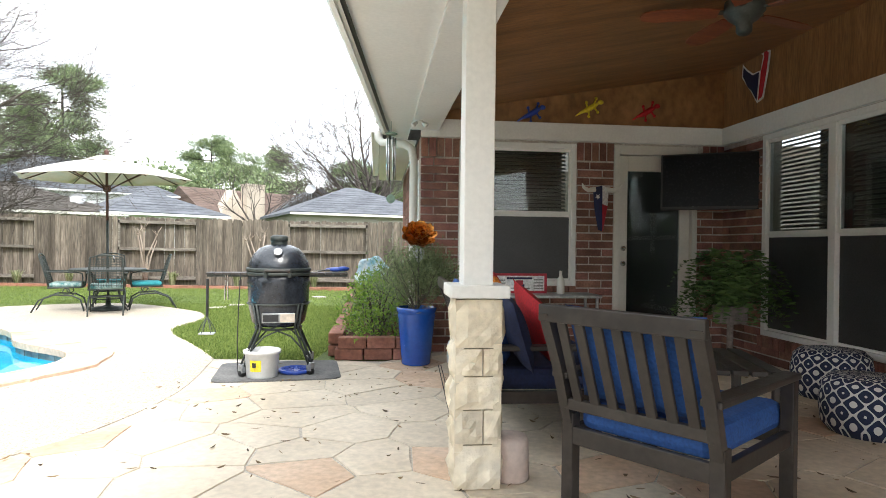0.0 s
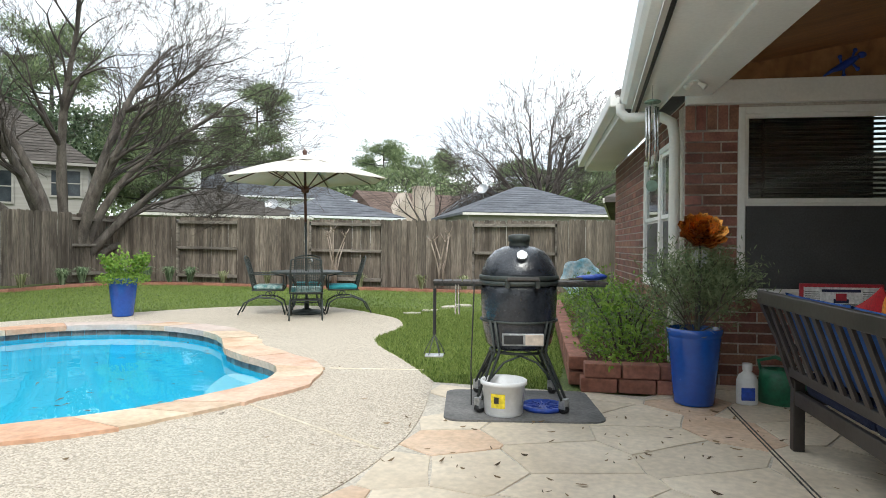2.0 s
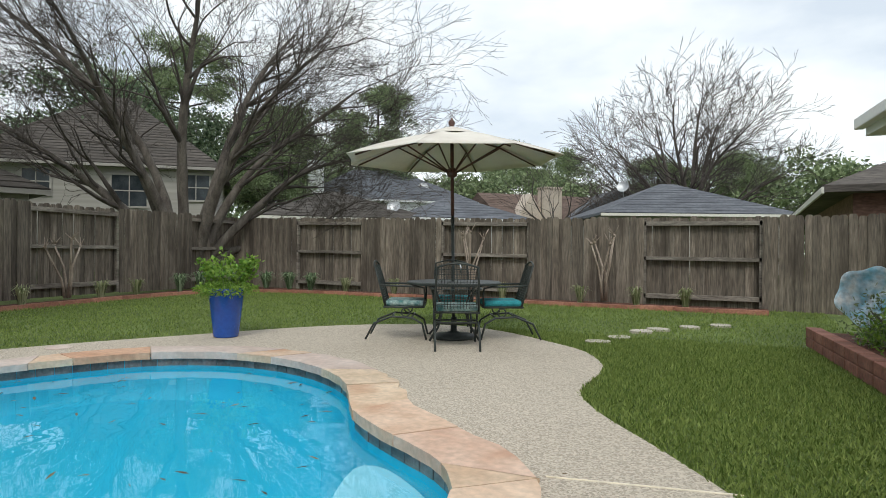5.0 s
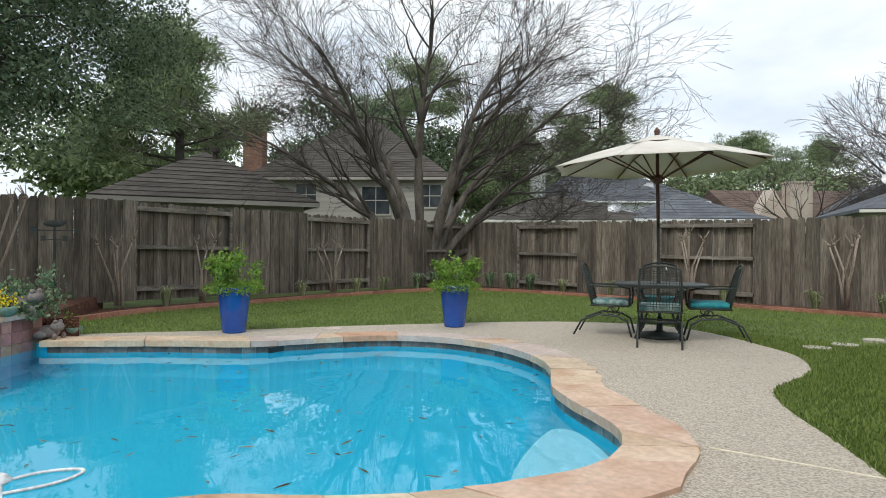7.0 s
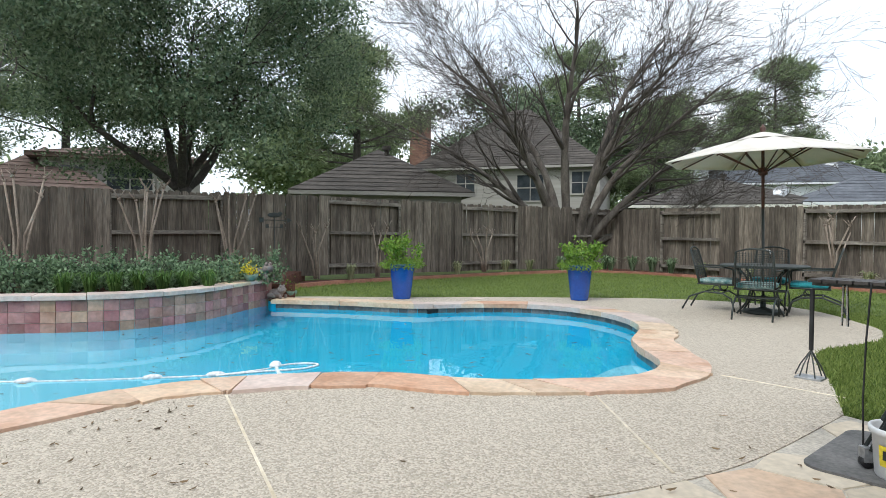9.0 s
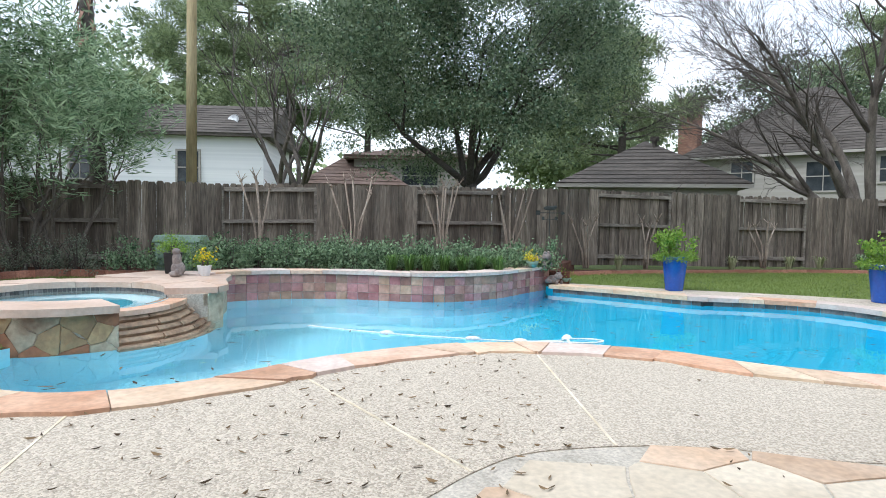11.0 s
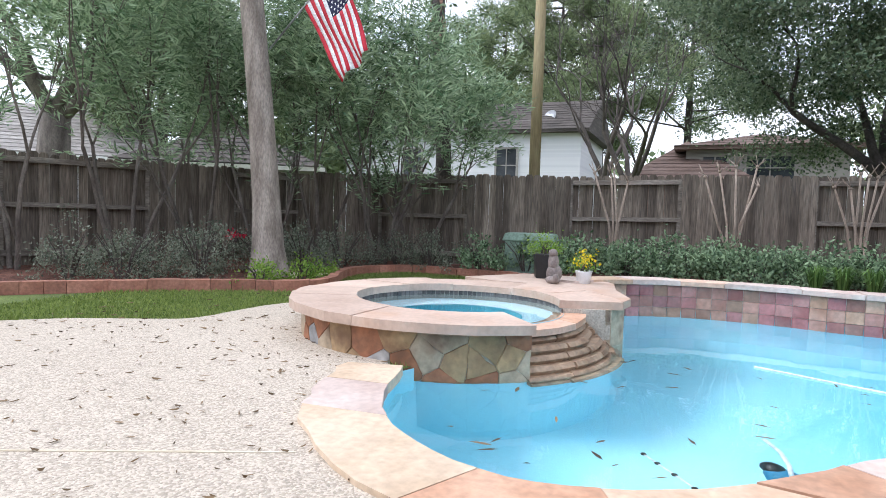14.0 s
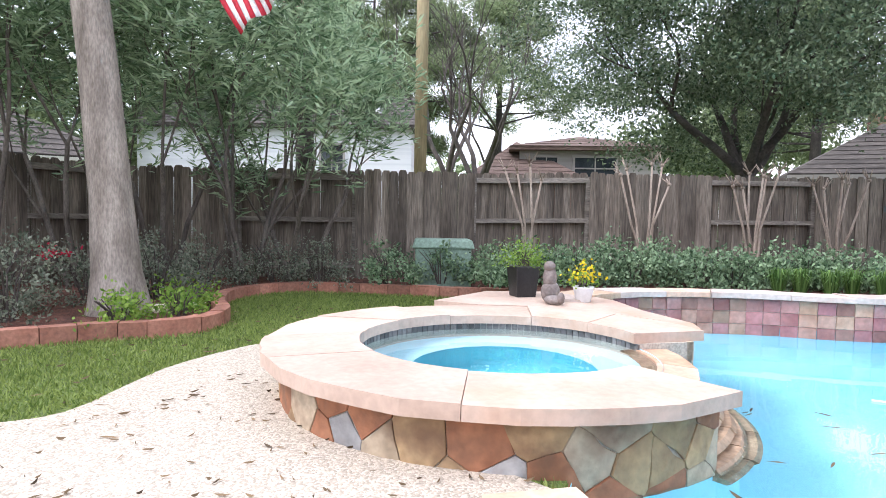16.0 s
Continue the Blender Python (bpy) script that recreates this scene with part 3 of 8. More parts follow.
# the well below the bench is a darker blue than the shell
M_WELL = surface("spa_well_blue", (0.05, 0.40, 0.52), (0.10, 0.50, 0.62), 0.9, 0.6, 0.05, 30, grain=0.05)
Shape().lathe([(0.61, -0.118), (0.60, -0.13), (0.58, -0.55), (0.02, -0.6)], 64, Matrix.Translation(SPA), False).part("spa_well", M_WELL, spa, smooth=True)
spa_water = Shape().sheet(arc(SPA_IN + 0.004, 0, 357, 60), 0.197).part("spa_water", M_WATER, spa)
spa_water.visible_shadow = False
tile_band(spa, arc(SPA_IN, GAP1, 360 + GAP0, 90), 0.17, 0.24, 1, 0.05, M_TILE, "mosaic_tile", flip=-1)
# facing stones of the spa wall
rnd = random.Random(12)
M_FACE = [surface("facing_stone_" + c, a, b, 3, 0.75, 0.5, 16, grain=0.22, rand=0.15, depth=0.02) for c, a, b in (("grey", (0.27, 0.27, 0.27), (0.44, 0.43, 0.42)), ("tan", (0.40, 0.31, 0.21), (0.54, 0.44, 0.32)), ("rust", (0.27, 0.11, 0.055), (0.42, 0.19, 0.10)), ("ochre", (0.31, 0.20, 0.10), (0.48, 0.33, 0.18)))]
M_FACE = [mix_in(m, (0.16, 0.085, 0.05), 4.0, 0.5, 0.68, 4, (1, 1, 1), 0.75) for m in M_FACE]
FACE_R = 1.385
s0, s1 = radians(GAP1) * FACE_R, radians(360 + GAP0) * FACE_R
cells = []
while len(cells) < 78:
    q = (rnd.uniform(s0, s1), rnd.uniform(-0.13, 0.22))
    if all((q[0] - c[0]) ** 2 + 1.4 * (q[1] - c[1]) ** 2 > 0.155 ** 2 for c in cells) or rnd.random() < 0.004:
        cells.append(q)
for i, q in enumerate(cells):
    poly = [(s0, -0.15), (s1, -0.15), (s1, 0.243), (s0, 0.243)]
    for j, c in enumerate(cells):
        if j != i and abs(c[0] - q[0]) < 1.6:
            n = (c[0] - q[0], c[1] - q[1])
            ln = math.hypot(*n)
            poly = clip_poly(poly, ((q[0] + c[0]) / 2 - n[0] / ln * 0.0022, (q[1] + c[1]) / 2 - n[1] / ln * 0.0022), n)
            if not poly:
                break
    if len(poly) < 3:
        continue
    edge = []
    for (ax, az), (bx, bz) in zip(poly, poly[1:] + poly[:1]):
        m = max(1, int(math.hypot(bx - ax, bz - az) / 0.07))
        for k in range(m):
            w = 0.0 if k == 0 else rnd.uniform(-0.008, 0.008)
            edge.append((ax + (bx - ax) * k / m + w, min(az + (bz - az) * k / m + w, 0.243)))
    mx, mz, out = sum(p[0] for p in edge) / len(edge), sum(p[1] for p in edge) / len(edge), rnd.uniform(0.0, 0.012)
    vs = []
    for scale, r in ((1.0, FACE_R - 0.05), (1.0, FACE_R + out), (0.965, FACE_R + out + 0.003)):
        for px, pz in edge:
            w = (mx + (px - mx) * scale) / FACE_R
            rr = r + (rnd.uniform(-0.002, 0.002) if scale < 1 else 0)
            vs.append((SPA.x + rr * math.cos(w), SPA.y + rr * math.sin(w), mz + (pz - mz) * scale))
    w = mx / FACE_R
    vs.append((SPA.x + (FACE_R + out + 0.01) * math.cos(w), SPA.y + (FACE_R + out + 0.01) * math.sin(w), mz))
    n = len(edge)
    fs = [(L * n + k, L * n + (k + 1) % n, (L + 1) * n + (k + 1) % n, (L + 1) * n + k) for L in (0, 1) for k in range(n)] + [(2 * n + k, 2 * n + (k + 1) % n, 3 * n) for k in range(n)]
    Shape().add(vs, fs).part("facing_stone", rnd.choice(M_FACE + M_FACE[1:]), spa)
ring = Shape()
ring.lathe([(1.386, -1.25), (1.386, -0.135), (1.33, -0.135)], 72, Matrix.Translation(SPA), False)
ring.part("spa_footing", M_PLASTER, spa, smooth=False)
# stacked ledge stones of the spillway
M_LEDGE = surface("ledge_stone", (0.24, 0.15, 0.09), (0.42, 0.30, 0.20), 4, 0.6, 0.6, 18, grain=0.3, rand=0.2, depth=0.02)
for row in range(6):
    z1 = 0.145 - 0.06 * row
    a = GAP0 + rnd.uniform(-2, 0)
    rr = 1.16 + 0.062 * row
    while a < GAP1 + 4:
        b = min(a + rnd.uniform(12, 26), GAP1 + 5)
        n = 6
        rad = rr + rnd.uniform(-0.02, 0.02)
        vs, fs = [], []
        for k in range(n + 1):
            w = radians(a + 0.3 + (b - a - 0.6) * k / n)
            for r, z in ((rad - 0.3, z1 - 0.06), (rad - 0.01, z1 - 0.062), (rad + 0.012, z1 - 0.03), (rad - 0.015, z1), (rad - 0.3, z1)):
                vs.append((SPA.x + r * math.cos(w), SPA.y + r * math.sin(w), z))
        for k in range(n):
            o = 5 * k
            fs += [(o + i, o + i + 1, o + i + 6, o + i + 5) for i in range(4)]
        fs += [(4, 3, 2, 1, 0), tuple(5 * n + i for i in range(5))]
        Shape().add(vs, fs).part("ledge_stone", M_LEDGE, spa, smooth=False)
        a = b
# platform between the spa and the retaining wall
PLAT_OUT = [(-5.67, -0.03), (-6.3, -0.24), (-6.95, -0.34), (-7.55, -0.72), (-7.45, -1.55), (-6.6, -2.05)]
plat = [(x + (0.05 if x > -7 else 0.0), y - 0.05) for x, y in PLAT_OUT] + arc(1.34, 186, 108, 12)
Shape().slab(plat, -0.6, 0.24).part("platform_core", M_FACE[1], spa)
Shape().slab(PLAT_OUT + arc(1.502, 186, 109, 12), 0.24, 0.312).part("platform_slab", M_RIM, spa, bevel=0.01)

# ---- fences ----
BOARD_W = 0.14
board_meshes = []
for k in range(6):
    r = random.Random(40 + k)
    w, h = BOARD_W + 0.004, 1.0
    dx = r.uniform(-0.006, 0.006)
    prof = [(-w / 2, 0), (w / 2, 0), (w / 2 + dx, 0.975), (w / 2 - 0.03, 1.0), (-w / 2 + 0.03, 1.0), (-w / 2 + dx, 0.975)]
    vs = [(x, y, z) for y in (-0.009, 0.009) for x, z in prof]
    fs = [tuple(range(6)), tuple(range(11, 5, -1))] + [((i + 1) % 6, i, 6 + i, 6 + (i + 1) % 6) for i in range(6)]
    board_meshes.append(Shape().add(vs, fs).mesh("board", M_FENCE))


def fence(name, label, joints, tops, foots, first_full, seed):
    """A picket fence whose panels stand by turns before and behind the rails. joints: plan points, seen with the yard on the left side."""
    owner = thing(name, label, "fence", kind="structure")
    r = random.Random(seed)
    for i in range(len(joints) - 1):
        a, b = Vector(joints[i]), Vector(joints[i + 1])
        d = (b - a).normalized()
        yard = Vector((-d.y, d.x))
        full = (i % 2 == 0) == first_full
        ln = (b - a).length
        ang = math.atan2(d.y, d.x)
        n = max(1, round(ln / BOARD_W))
        off = 0.075 if full else -0.075
        for k in range(n):
            f = (k + 0.5) / n
            p = a + (b - a) * f + yard * (off + (0.011 if k % 2 else -0.011))
            top = tops[i] * (1 - f) + tops[i + 1] * f + r.uniform(-0.022, 0.022)
            z0 = foots[i] * (1 - f) + foots[i + 1] * f
            ob = new("board", board_meshes[r.randrange(6)])
            ob.parent = owner
            ob.matrix_basis = Matrix.Translation((p.x, p.y, z0)) @ Euler((0, r.uniform(-0.008, 0.008), ang)).to_matrix().to_4x4() @ Matrix.Diagonal((ln / n / BOARD_W, 1, top - z0, 1))
        for h, hh in ((0.12, 0.09), (0.54, 0.075), (0.93, 0.085)):
            z = foots[i] + (tops[i] - foots[i]) * h
            z2 = foots[i + 1] + (tops[i + 1] - foots[i + 1]) * h
            vs = []
            for q, zz in ((a, z), (b, z2)):
                for o in (-0.045, 0.045):
                    for s in (-hh / 2, hh / 2):
                        vs.append((q.x + yard.x * o, q.y + yard.y * o, zz + s))
            Shape().add(vs, [(0, 1, 3, 2), (5, 4, 6, 7), (1, 5, 7, 3), (4, 0, 2, 6), (2, 3, 7, 6), (1, 0, 4, 5)]).part("rail", M_RAIL, owner)
        post = Shape().box((a.x + yard.x * 0.0, a.y + yard.y * 0.0, (tops[i] + foots[i]) / 2 - 0.02), (0.09, 0.09, tops[i] - foots[i] - 0.08))
        post.part("post", M_RAIL, owner)
    return owner


NORTH = [(5.5, 17.1), (3.3, 17.1), (1.1, 17.1), (-1.1, 17.12), (-3.26, 17.12), (-5.73, 17.12), (-7.93, 17.12), (-10.2, 17.12), (-12.35, 17.12), (-14.63, 17.12)]
fence("wall_fence_north", "weathered grey wooden board-on-board fence behind the lawn", NORTH, [1.76, 1.76, 1.77, 1.78, 1.79, 1.815, 1.855, 1.89, 1.93, 1.975], [-0.03] * 10, True, 1)
WEST = [(-14.63, 17.12), (-14.55, 15.4), (-14.2, 13.1), (-13.75, 10.9), (-13.35, 8.9), (-12.95, 6.85), (-12.45, 4.45), (-11.85, 2.36), (-11.45, 0.22), (-11.2, -1.7), (-10.9, -3.62), (-10.75, -5.5), (-10.6, -7.35)]
fence("wall_fence_west", "weathered wooden board-on-board fence along the planting beds", WEST, [1.975, 1.98, 1.97, 1.97, 1.97, 1.98, 1.95, 1.9, 1.88, 1.83, 1.83, 1.83, 1.83], [0.0, 0.03, 0.06, 0.08, 0.1, 0.12, 0.14, 0.15, 0.15, 0.12, 0.08, 0.05, 0.03], False, 2)
SOUTH = [(-10.6, -7.35), (-9.2, -7.92), (-7.75, -8.5), (-5.7, -9.32), (-3.6, -10.16), (-1.5, -11.0), (0.6, -11.84), (2.7, -12.68), (4.8, -13.52), (6.9, -14.36)]
fence("wall_fence_south", "dark weathered wooden fence at the shaded end of the yard", SOUTH, [1.83] * 10, [0.03] * 10, False, 3)


# ---- the house with its covered patio (local axes: x along the back wall, y into the house) ----
def house_at(x, y, z, rz=0):
    return HOUSE @ pose(x, y, z, 0, 0, rz)


def wall_with_holes(x0, x1, z0, z1, holes, thick):
    """A wall in the local xz plane, its outer face at y = 0, with rectangular holes."""
    s = Shape()
    xs = sorted({x0, x1, *[h[0] for h in holes], *[h[1] for h in holes]})
    for a, b in zip(xs, xs[1:]):
        mid = (a + b) / 2
        cuts = sorted((h[2], h[3]) for h in holes if h[0] <= mid <= h[1])
        z = z0
        for c0, c1 in cuts + [(z1, z1)]:
            if c0 > z + 1e-4:
                s.box(((a + b) / 2, thick / 2, (z + c0) / 2), (b - a, thick, c0 - z))
            z = c1
    return s


BRICK_L, BRICK_H, BED = 0.288, 0.087, 0.015
brick_mesh = Shape().box((0, 0, 0), (BRICK_L - BED, 0.024, BRICK_H - BED)).mesh("brick", M_BRICK)
soldier_mesh = Shape().box((0, 0, 0), (BRICK_H - BED, 0.024, 0.195)).mesh("brick", M_BRICK)
sill_mesh = Shape().box((0, 0, 0), (BRICK_H - BED, 0.09, 0.105)).mesh("brick", M_BRICK)


def lay_bricks(owner, at, x0, x1, z0, z1, holes, cap=300):
    """Running-bond bricks on a wall's outer face, each a piece; those past the cap are joined."""
    rest, count = Shape(), 0
    row, z = 0, z0
    while z + BRICK_H <= z1 + 0.01:
        x = x0 - (BRICK_L / 2 if row % 2 else 0)
        while x < x1 - 0.02:
            a, b = max(x, x0), min(x + BRICK_L, x1)
            segs = [(a, b)]
            for h in holes:
                if h[2] < z + BRICK_H * 0.6 and h[3] > z + BRICK_H * 0.4:
                    nxt = []
                    for p, q in segs:
                        if h[1] <= p or h[0] >= q:
                            nxt.append((p, q))
                        else:
                            if h[0] - p > 0.03: nxt.append((p, h[0]))
                            if q - h[1] > 0.03: nxt.append((h[1], q))
                    segs = nxt
            for p, q in segs:
                if q - p < 0.03:
                    continue
                m = at @ Matrix.Translation(((p + q) / 2, 0.003, z + BRICK_H / 2))
                if count < cap:
                    ob = new("brick", brick_mesh)
                    ob.parent = owner
                    ob.matrix_basis = m @ Matrix.Diagonal(((q - p - BED) / (BRICK_L - BED), 1, 1, 1))
                    count += 1
                else:
                    rest.box((0, 0, 0), (q - p - BED, 0.024, BRICK_H - BED), m)
            x += BRICK_L
        z += BRICK_H
        row += 1
    if rest.v:
        tagged(rest.part("brickwork", M_BRICK, owner), kind="stuff")


def soldier_course(owner, at, x0, x1, z, holes, mesh, pitch, out=0.003):
    """Upright bricks side by side in one course."""
    n = max(1, round((x1 - x0) / pitch))
    for k in range(n):
        x = x0 + (x1 - x0) * (k + 0.5) / n
        if not any(h[0] - 0.02 < x < h[1] + 0.02 and h[2] < z < h[3] for h in holes):
            ob = new("brick", mesh)
            ob.parent = owner
            ob.matrix_basis = at @ Matrix.Translation((x, out, z))


def window(name, at, w, h, panes, label, split=0.5, depth=0.09, blinds=0.0, screens=False, pane_mat=None):
    """A double-hung window: outer frame, mullions, meeting rail, glass panes, blinds, a near-black sheet for the unlit
    room behind.
    """
    win = thing(name, label, "window", at, kind="structure")
    fr = Shape()
    t = 0.055
    for x in (t / 2, w - t / 2):
        fr.box((x, 0, h / 2), (t, depth, h))
    for z in (t / 2, h - t / 2):
        fr.box((w / 2, 0.0, z), (w - 2 * t, depth, t))
    pw = w / panes
    for k in range(1, panes):
        fr.box((pw * k, 0, h / 2), (0.085, depth, h - 2 * t))
    fr.part("window_frame", M_WHITE, win, bevel=0.006)
    for k in range(panes):
        x0, x1 = pw * k + (t if k == 0 else 0.0425), pw * (k + 1) - (t if k == panes - 1 else 0.0425)
        for z0, z1, y in ((t, h * split, 0.012), (h * split, h - t, -0.012)):
            sash = Shape()
            sash.box(((x0 + x1) / 2, y, z0 + 0.018), (x1 - x0, 0.03, 0.036)).box(((x0 + x1) / 2, y, z1 - 0.018), (x1 - x0, 0.03, 0.036))
            for x in (x0 + 0.014, x1 - 0.014):
                sash.box((x, y, (z0 + z1) / 2), (0.028, 0.03, z1 - z0 - 0.072))
            sash.part("sash", M_WHITE, win)
            pane = Shape().box(((x0 + x1) / 2, y, (z0 + z1) / 2), (x1 - x0 - 0.05, 0.005, z1 - z0 - 0.07)).part("pane", pane_mat or M_GLASS, win)
            pane.visible_shadow = False
            if screens and z0 < h * 0.3:
                Shape().box(((x0 + x1) / 2, y - 0.02, (z0 + z1) / 2), (x1 - x0 - 0.03, 0.004, z1 - z0 - 0.05)).part("insect_screen", M_SCREENMESH, win, "dark grey insect screen")
        if blinds:
            z = h - t - 0.03
            while z > h * (1 - blinds):
                Shape().box((0, 0, 0), (x1 - x0 - 0.04, 0.045, 0.003), pose((x0 + x1) / 2, 0.12, z, 38)).part("blind_slat", M_BLIND, win)
                z -= 0.042
    Shape().box((w / 2, 0.62, h / 2), (w + 0.06, 0.02, h + 0.3)).part("room_shade_sheet", M_ROOMSHADE, win)
    return win


M_BLIND = surface("blind_slat", (0.14, 0.15, 0.13), (0.22, 0.23, 0.20), 3, 0.6, 0)
W1 = (0.42, 1.72, 0.72, 2.28)
DOOR = (2.15, 3.12, 0.02, 2.28)
back_wall = thing("wall_house_back", "dark red brick house wall under the covered patio", "house wall", kind="structure")
EASTX = 3.44
Shape().add(*(lambda q: (q.v, q.f))(wall_with_holes(0, EASTX, 0, 2.31, [W1, DOOR], 0.2))).part("backing", M_MORTAR, back_wall, at=HOUSE)
window("window_patio", house_at(W1[0], 0.03, W1[2]), W1[1] - W1[0], W1[3] - W1[2], 1, "white-framed double-hung window with half-lowered blinds", blinds=0.5, screens=True)
side = thing("wall_house_side", "red brick house wall beside the planter bed", "house wall", kind="structure")
SIDE = HOUSE @ pose(0, 0, 0, 0, 0, -90)
W2 = (-1.92, -0.16, 0.72, 2.10)
SIDE_L = 4.55
sw = wall_with_holes(-SIDE_L, 0, 0, 2.36, [W2], 0.2)
sw.part("backing", M_MORTAR, side, at=SIDE @ pose(0, 0.02, 0))
window("window_side", SIDE @ pose(W2[0], 0.04, W2[2]), W2[1] - W2[0], W2[3] - W2[2], 2, "white double window reflecting sky and trees", screens=True, pane_mat=M_GLASS_BRIGHT)
east = thing("wall_patio_east", "dark brick wall with large white windows beside the patio", "house wall", kind="structure")
EAST = HOUSE @ pose(EASTX, 0, 0, 0, 0, -90)
W3 = (0.72, 3.6, 0.28, 2.30)
wall_with_holes(0, 9.0, 0, 2.31, [W3], 0.2).part("backing", M_MORTAR, east, at=EAST)
window("window_east", EAST @ pose(W3[0], 0.03, W3[2]), W3[1] - W3[0], W3[3] - W3[2], 3, "large white triple window onto the shaded patio", blinds=0.5, screens=True)

# frieze boards, soffit, gutter, ceiling
trim = thing("trim_frieze", "white painted frieze boards and beam round the patio", "trim", kind="structure")
Shape().box((EASTX / 2, -0.03, 2.40), (EASTX, 0.06, 0.19)).part("frieze_back", M_WHITE, trim, bevel=0.004, at=HOUSE)
Shape().box((4.5, -0.03, 2.40), (9.0, 0.06, 0.19)).part("frieze_east", M_WHITE, trim, bevel=0.004, at=EAST)
Shape().box((0.04, -4.63, 2.435), (0.30, 9.14, 0.13)).part("beam", M_WHITE, trim, bevel=0.004, at=HOUSE)
Shape().slab([(-0.34, 0.62), (-1.15, -8.7), (-0.112, -8.7), (-0.112, 0.62)], 2.374, 2.394).part("soffit_patio", M_WHITE, trim, at=HOUSE)
Shape().slab([(-0.315, 0.55), (-1.10, -8.6), (-1.075, -8.6), (-0.29, 0.55)], 2.366, 2.376).part("soffit_vent", M_BLACK, trim, "dark narrow vent slot", at=HOUSE)
Shape().box((-0.20, 2.85, 2.38), (0.40, 4.3, 0.02)).part("soffit_side", M_WHITE, trim, at=HOUSE)
Shape().box((-0.415, 2.85, 2.45), (0.03, 4.3, 0.16)).part("fascia_side", M_WHITE, trim, at=HOUSE)
ceil = Shape()
cz0, cz1 = 2.58, 3.14
ceil.add([(0.19, -9.2, cz0), (EASTX, -9.2, cz1), (EASTX, 0, cz1), (0.19, 0, cz0), (0.19, -9.2, cz0 + 0.1), (EASTX, -9.2, cz1 + 0.1), (EASTX, 0, cz1 + 0.1), (0.19, 0, cz0 + 0.1)], [(0, 3, 2, 1), (4, 5, 6, 7), (0, 1, 5, 4), (1, 2, 6, 5), (2, 3, 7, 6), (3, 0, 4, 7)])
# wood-clad upper walls
ceil.add([(0.19, -0.01, 2.49), (EASTX, -0.01, 2.49), (EASTX, -0.01, cz1), (0.19, -0.01, cz0)], [(0, 1, 2, 3)])
ceil.add([(EASTX - 0.01, 0, 2.49), (EASTX - 0.01, -9.2, 2.49), (EASTX - 0.01, -9.2, cz1), (EASTX - 0.01, 0, cz1)], [(0, 1, 2, 3)])
ceil.add([(0.19, 0, 2.45), (0.19, -9.2, 2.45), (0.19, -9.2, cz0 + 0.02), (0.19, 0, cz0 + 0.02)], [(3, 2, 1, 0)])
structure(ceil.part("ceiling", M_CEIL, at=HOUSE), "brown stained wooden patio ceiling sloping up", "ceiling")
roof = Shape()
roof.add([(-1.2, -8.8, 2.55), (-0.40, 0.62, 2.55), (9, 0.62, 6.2), (9, -8.8, 6.2), (-1.2, -8.8, 2.63), (-0.40, 0.62, 2.63), (9, 0.62, 6.28), (9, -8.8, 6.28)], [(0, 1, 2, 3), (7, 6, 5, 4), (0, 3, 7, 4), (1, 0, 4, 5), (2, 1, 5, 6), (3, 2, 6, 7)])
roof.add([(-0.48, 0.62, 2.53), (-0.48, 5.0, 2.53), (9, 5.0, 6.1), (9, 0.62, 6.1), (-0.48, 0.62, 2.6), (-0.48, 5.0, 2.6), (9, 5.0, 6.17), (9, 0.62, 6.17)], [(0, 1, 2, 3), (7, 6, 5, 4), (0, 3, 7, 4), (1, 0, 4, 5), (2, 1, 5, 6), (3, 2, 6, 7)])
structure(roof.part("roof_house", M_SHINGLE, at=HOUSE), "shingled roof above the patio and house wall", "roof")
Shape().box((4.6, 5.0, 1.3), (9.0, 0.3, 2.6)).box((6.5, 0.5, 1.2), (5.4, 0.3, 2.4)).box((6.4, -9.0, 1.3), (5.2, 0.2, 2.6)).part("house_shell", M_MORTAR, side, at=HOUSE)
gut = thing("gutter", "white metal rain gutter along the patio eave", "gutter", kind="structure")
gp = [(-0.40, 2.42), (-0.40, 2.54), (-0.42, 2.56), (-0.50, 2.56), (-0.52, 2.53), (-0.50, 2.47), (-0.47, 2.43)]
vs = [(x + 0.08 + (0.62 - y) * -0.0872, y, z) for y in (-8.8, 0.62) for x, z in gp]
k = len(gp)
Shape().add(vs, [tuple(range(k)), tuple(range(2 * k - 1, k - 1, -1))] + [((i + 1) % k, i, k + i, k + (i + 1) % k) for i in range(k)]).part("trough", M_WHITE, gut, at=HOUSE, smooth=False)
Shape().box((-0.485, 2.83, 2.51), (0.10, 4.42, 0.12), taper=1.0).part("side_trough", M_WHITE, gut, at=HOUSE, bevel=0.012)
spout = Shape()
spout.tube([(-0.45, 0.50, 2.43), (-0.45, 0.48, 2.36), (-0.40, 0.42, 2.30), (-0.28, 0.26, 2.27), (-0.16, 0.12, 2.24), (-0.09, 0.05, 2.18), (-0.07, 0.03, 2.05), (-0.07, 0.03, 0.2), (-0.10, 0.0, 0.08), (-0.2, -0.05, 0.05)], 0.045, 10)
spout.part("downspout", M_CREAM, gut, at=HOUSE, smooth=True)

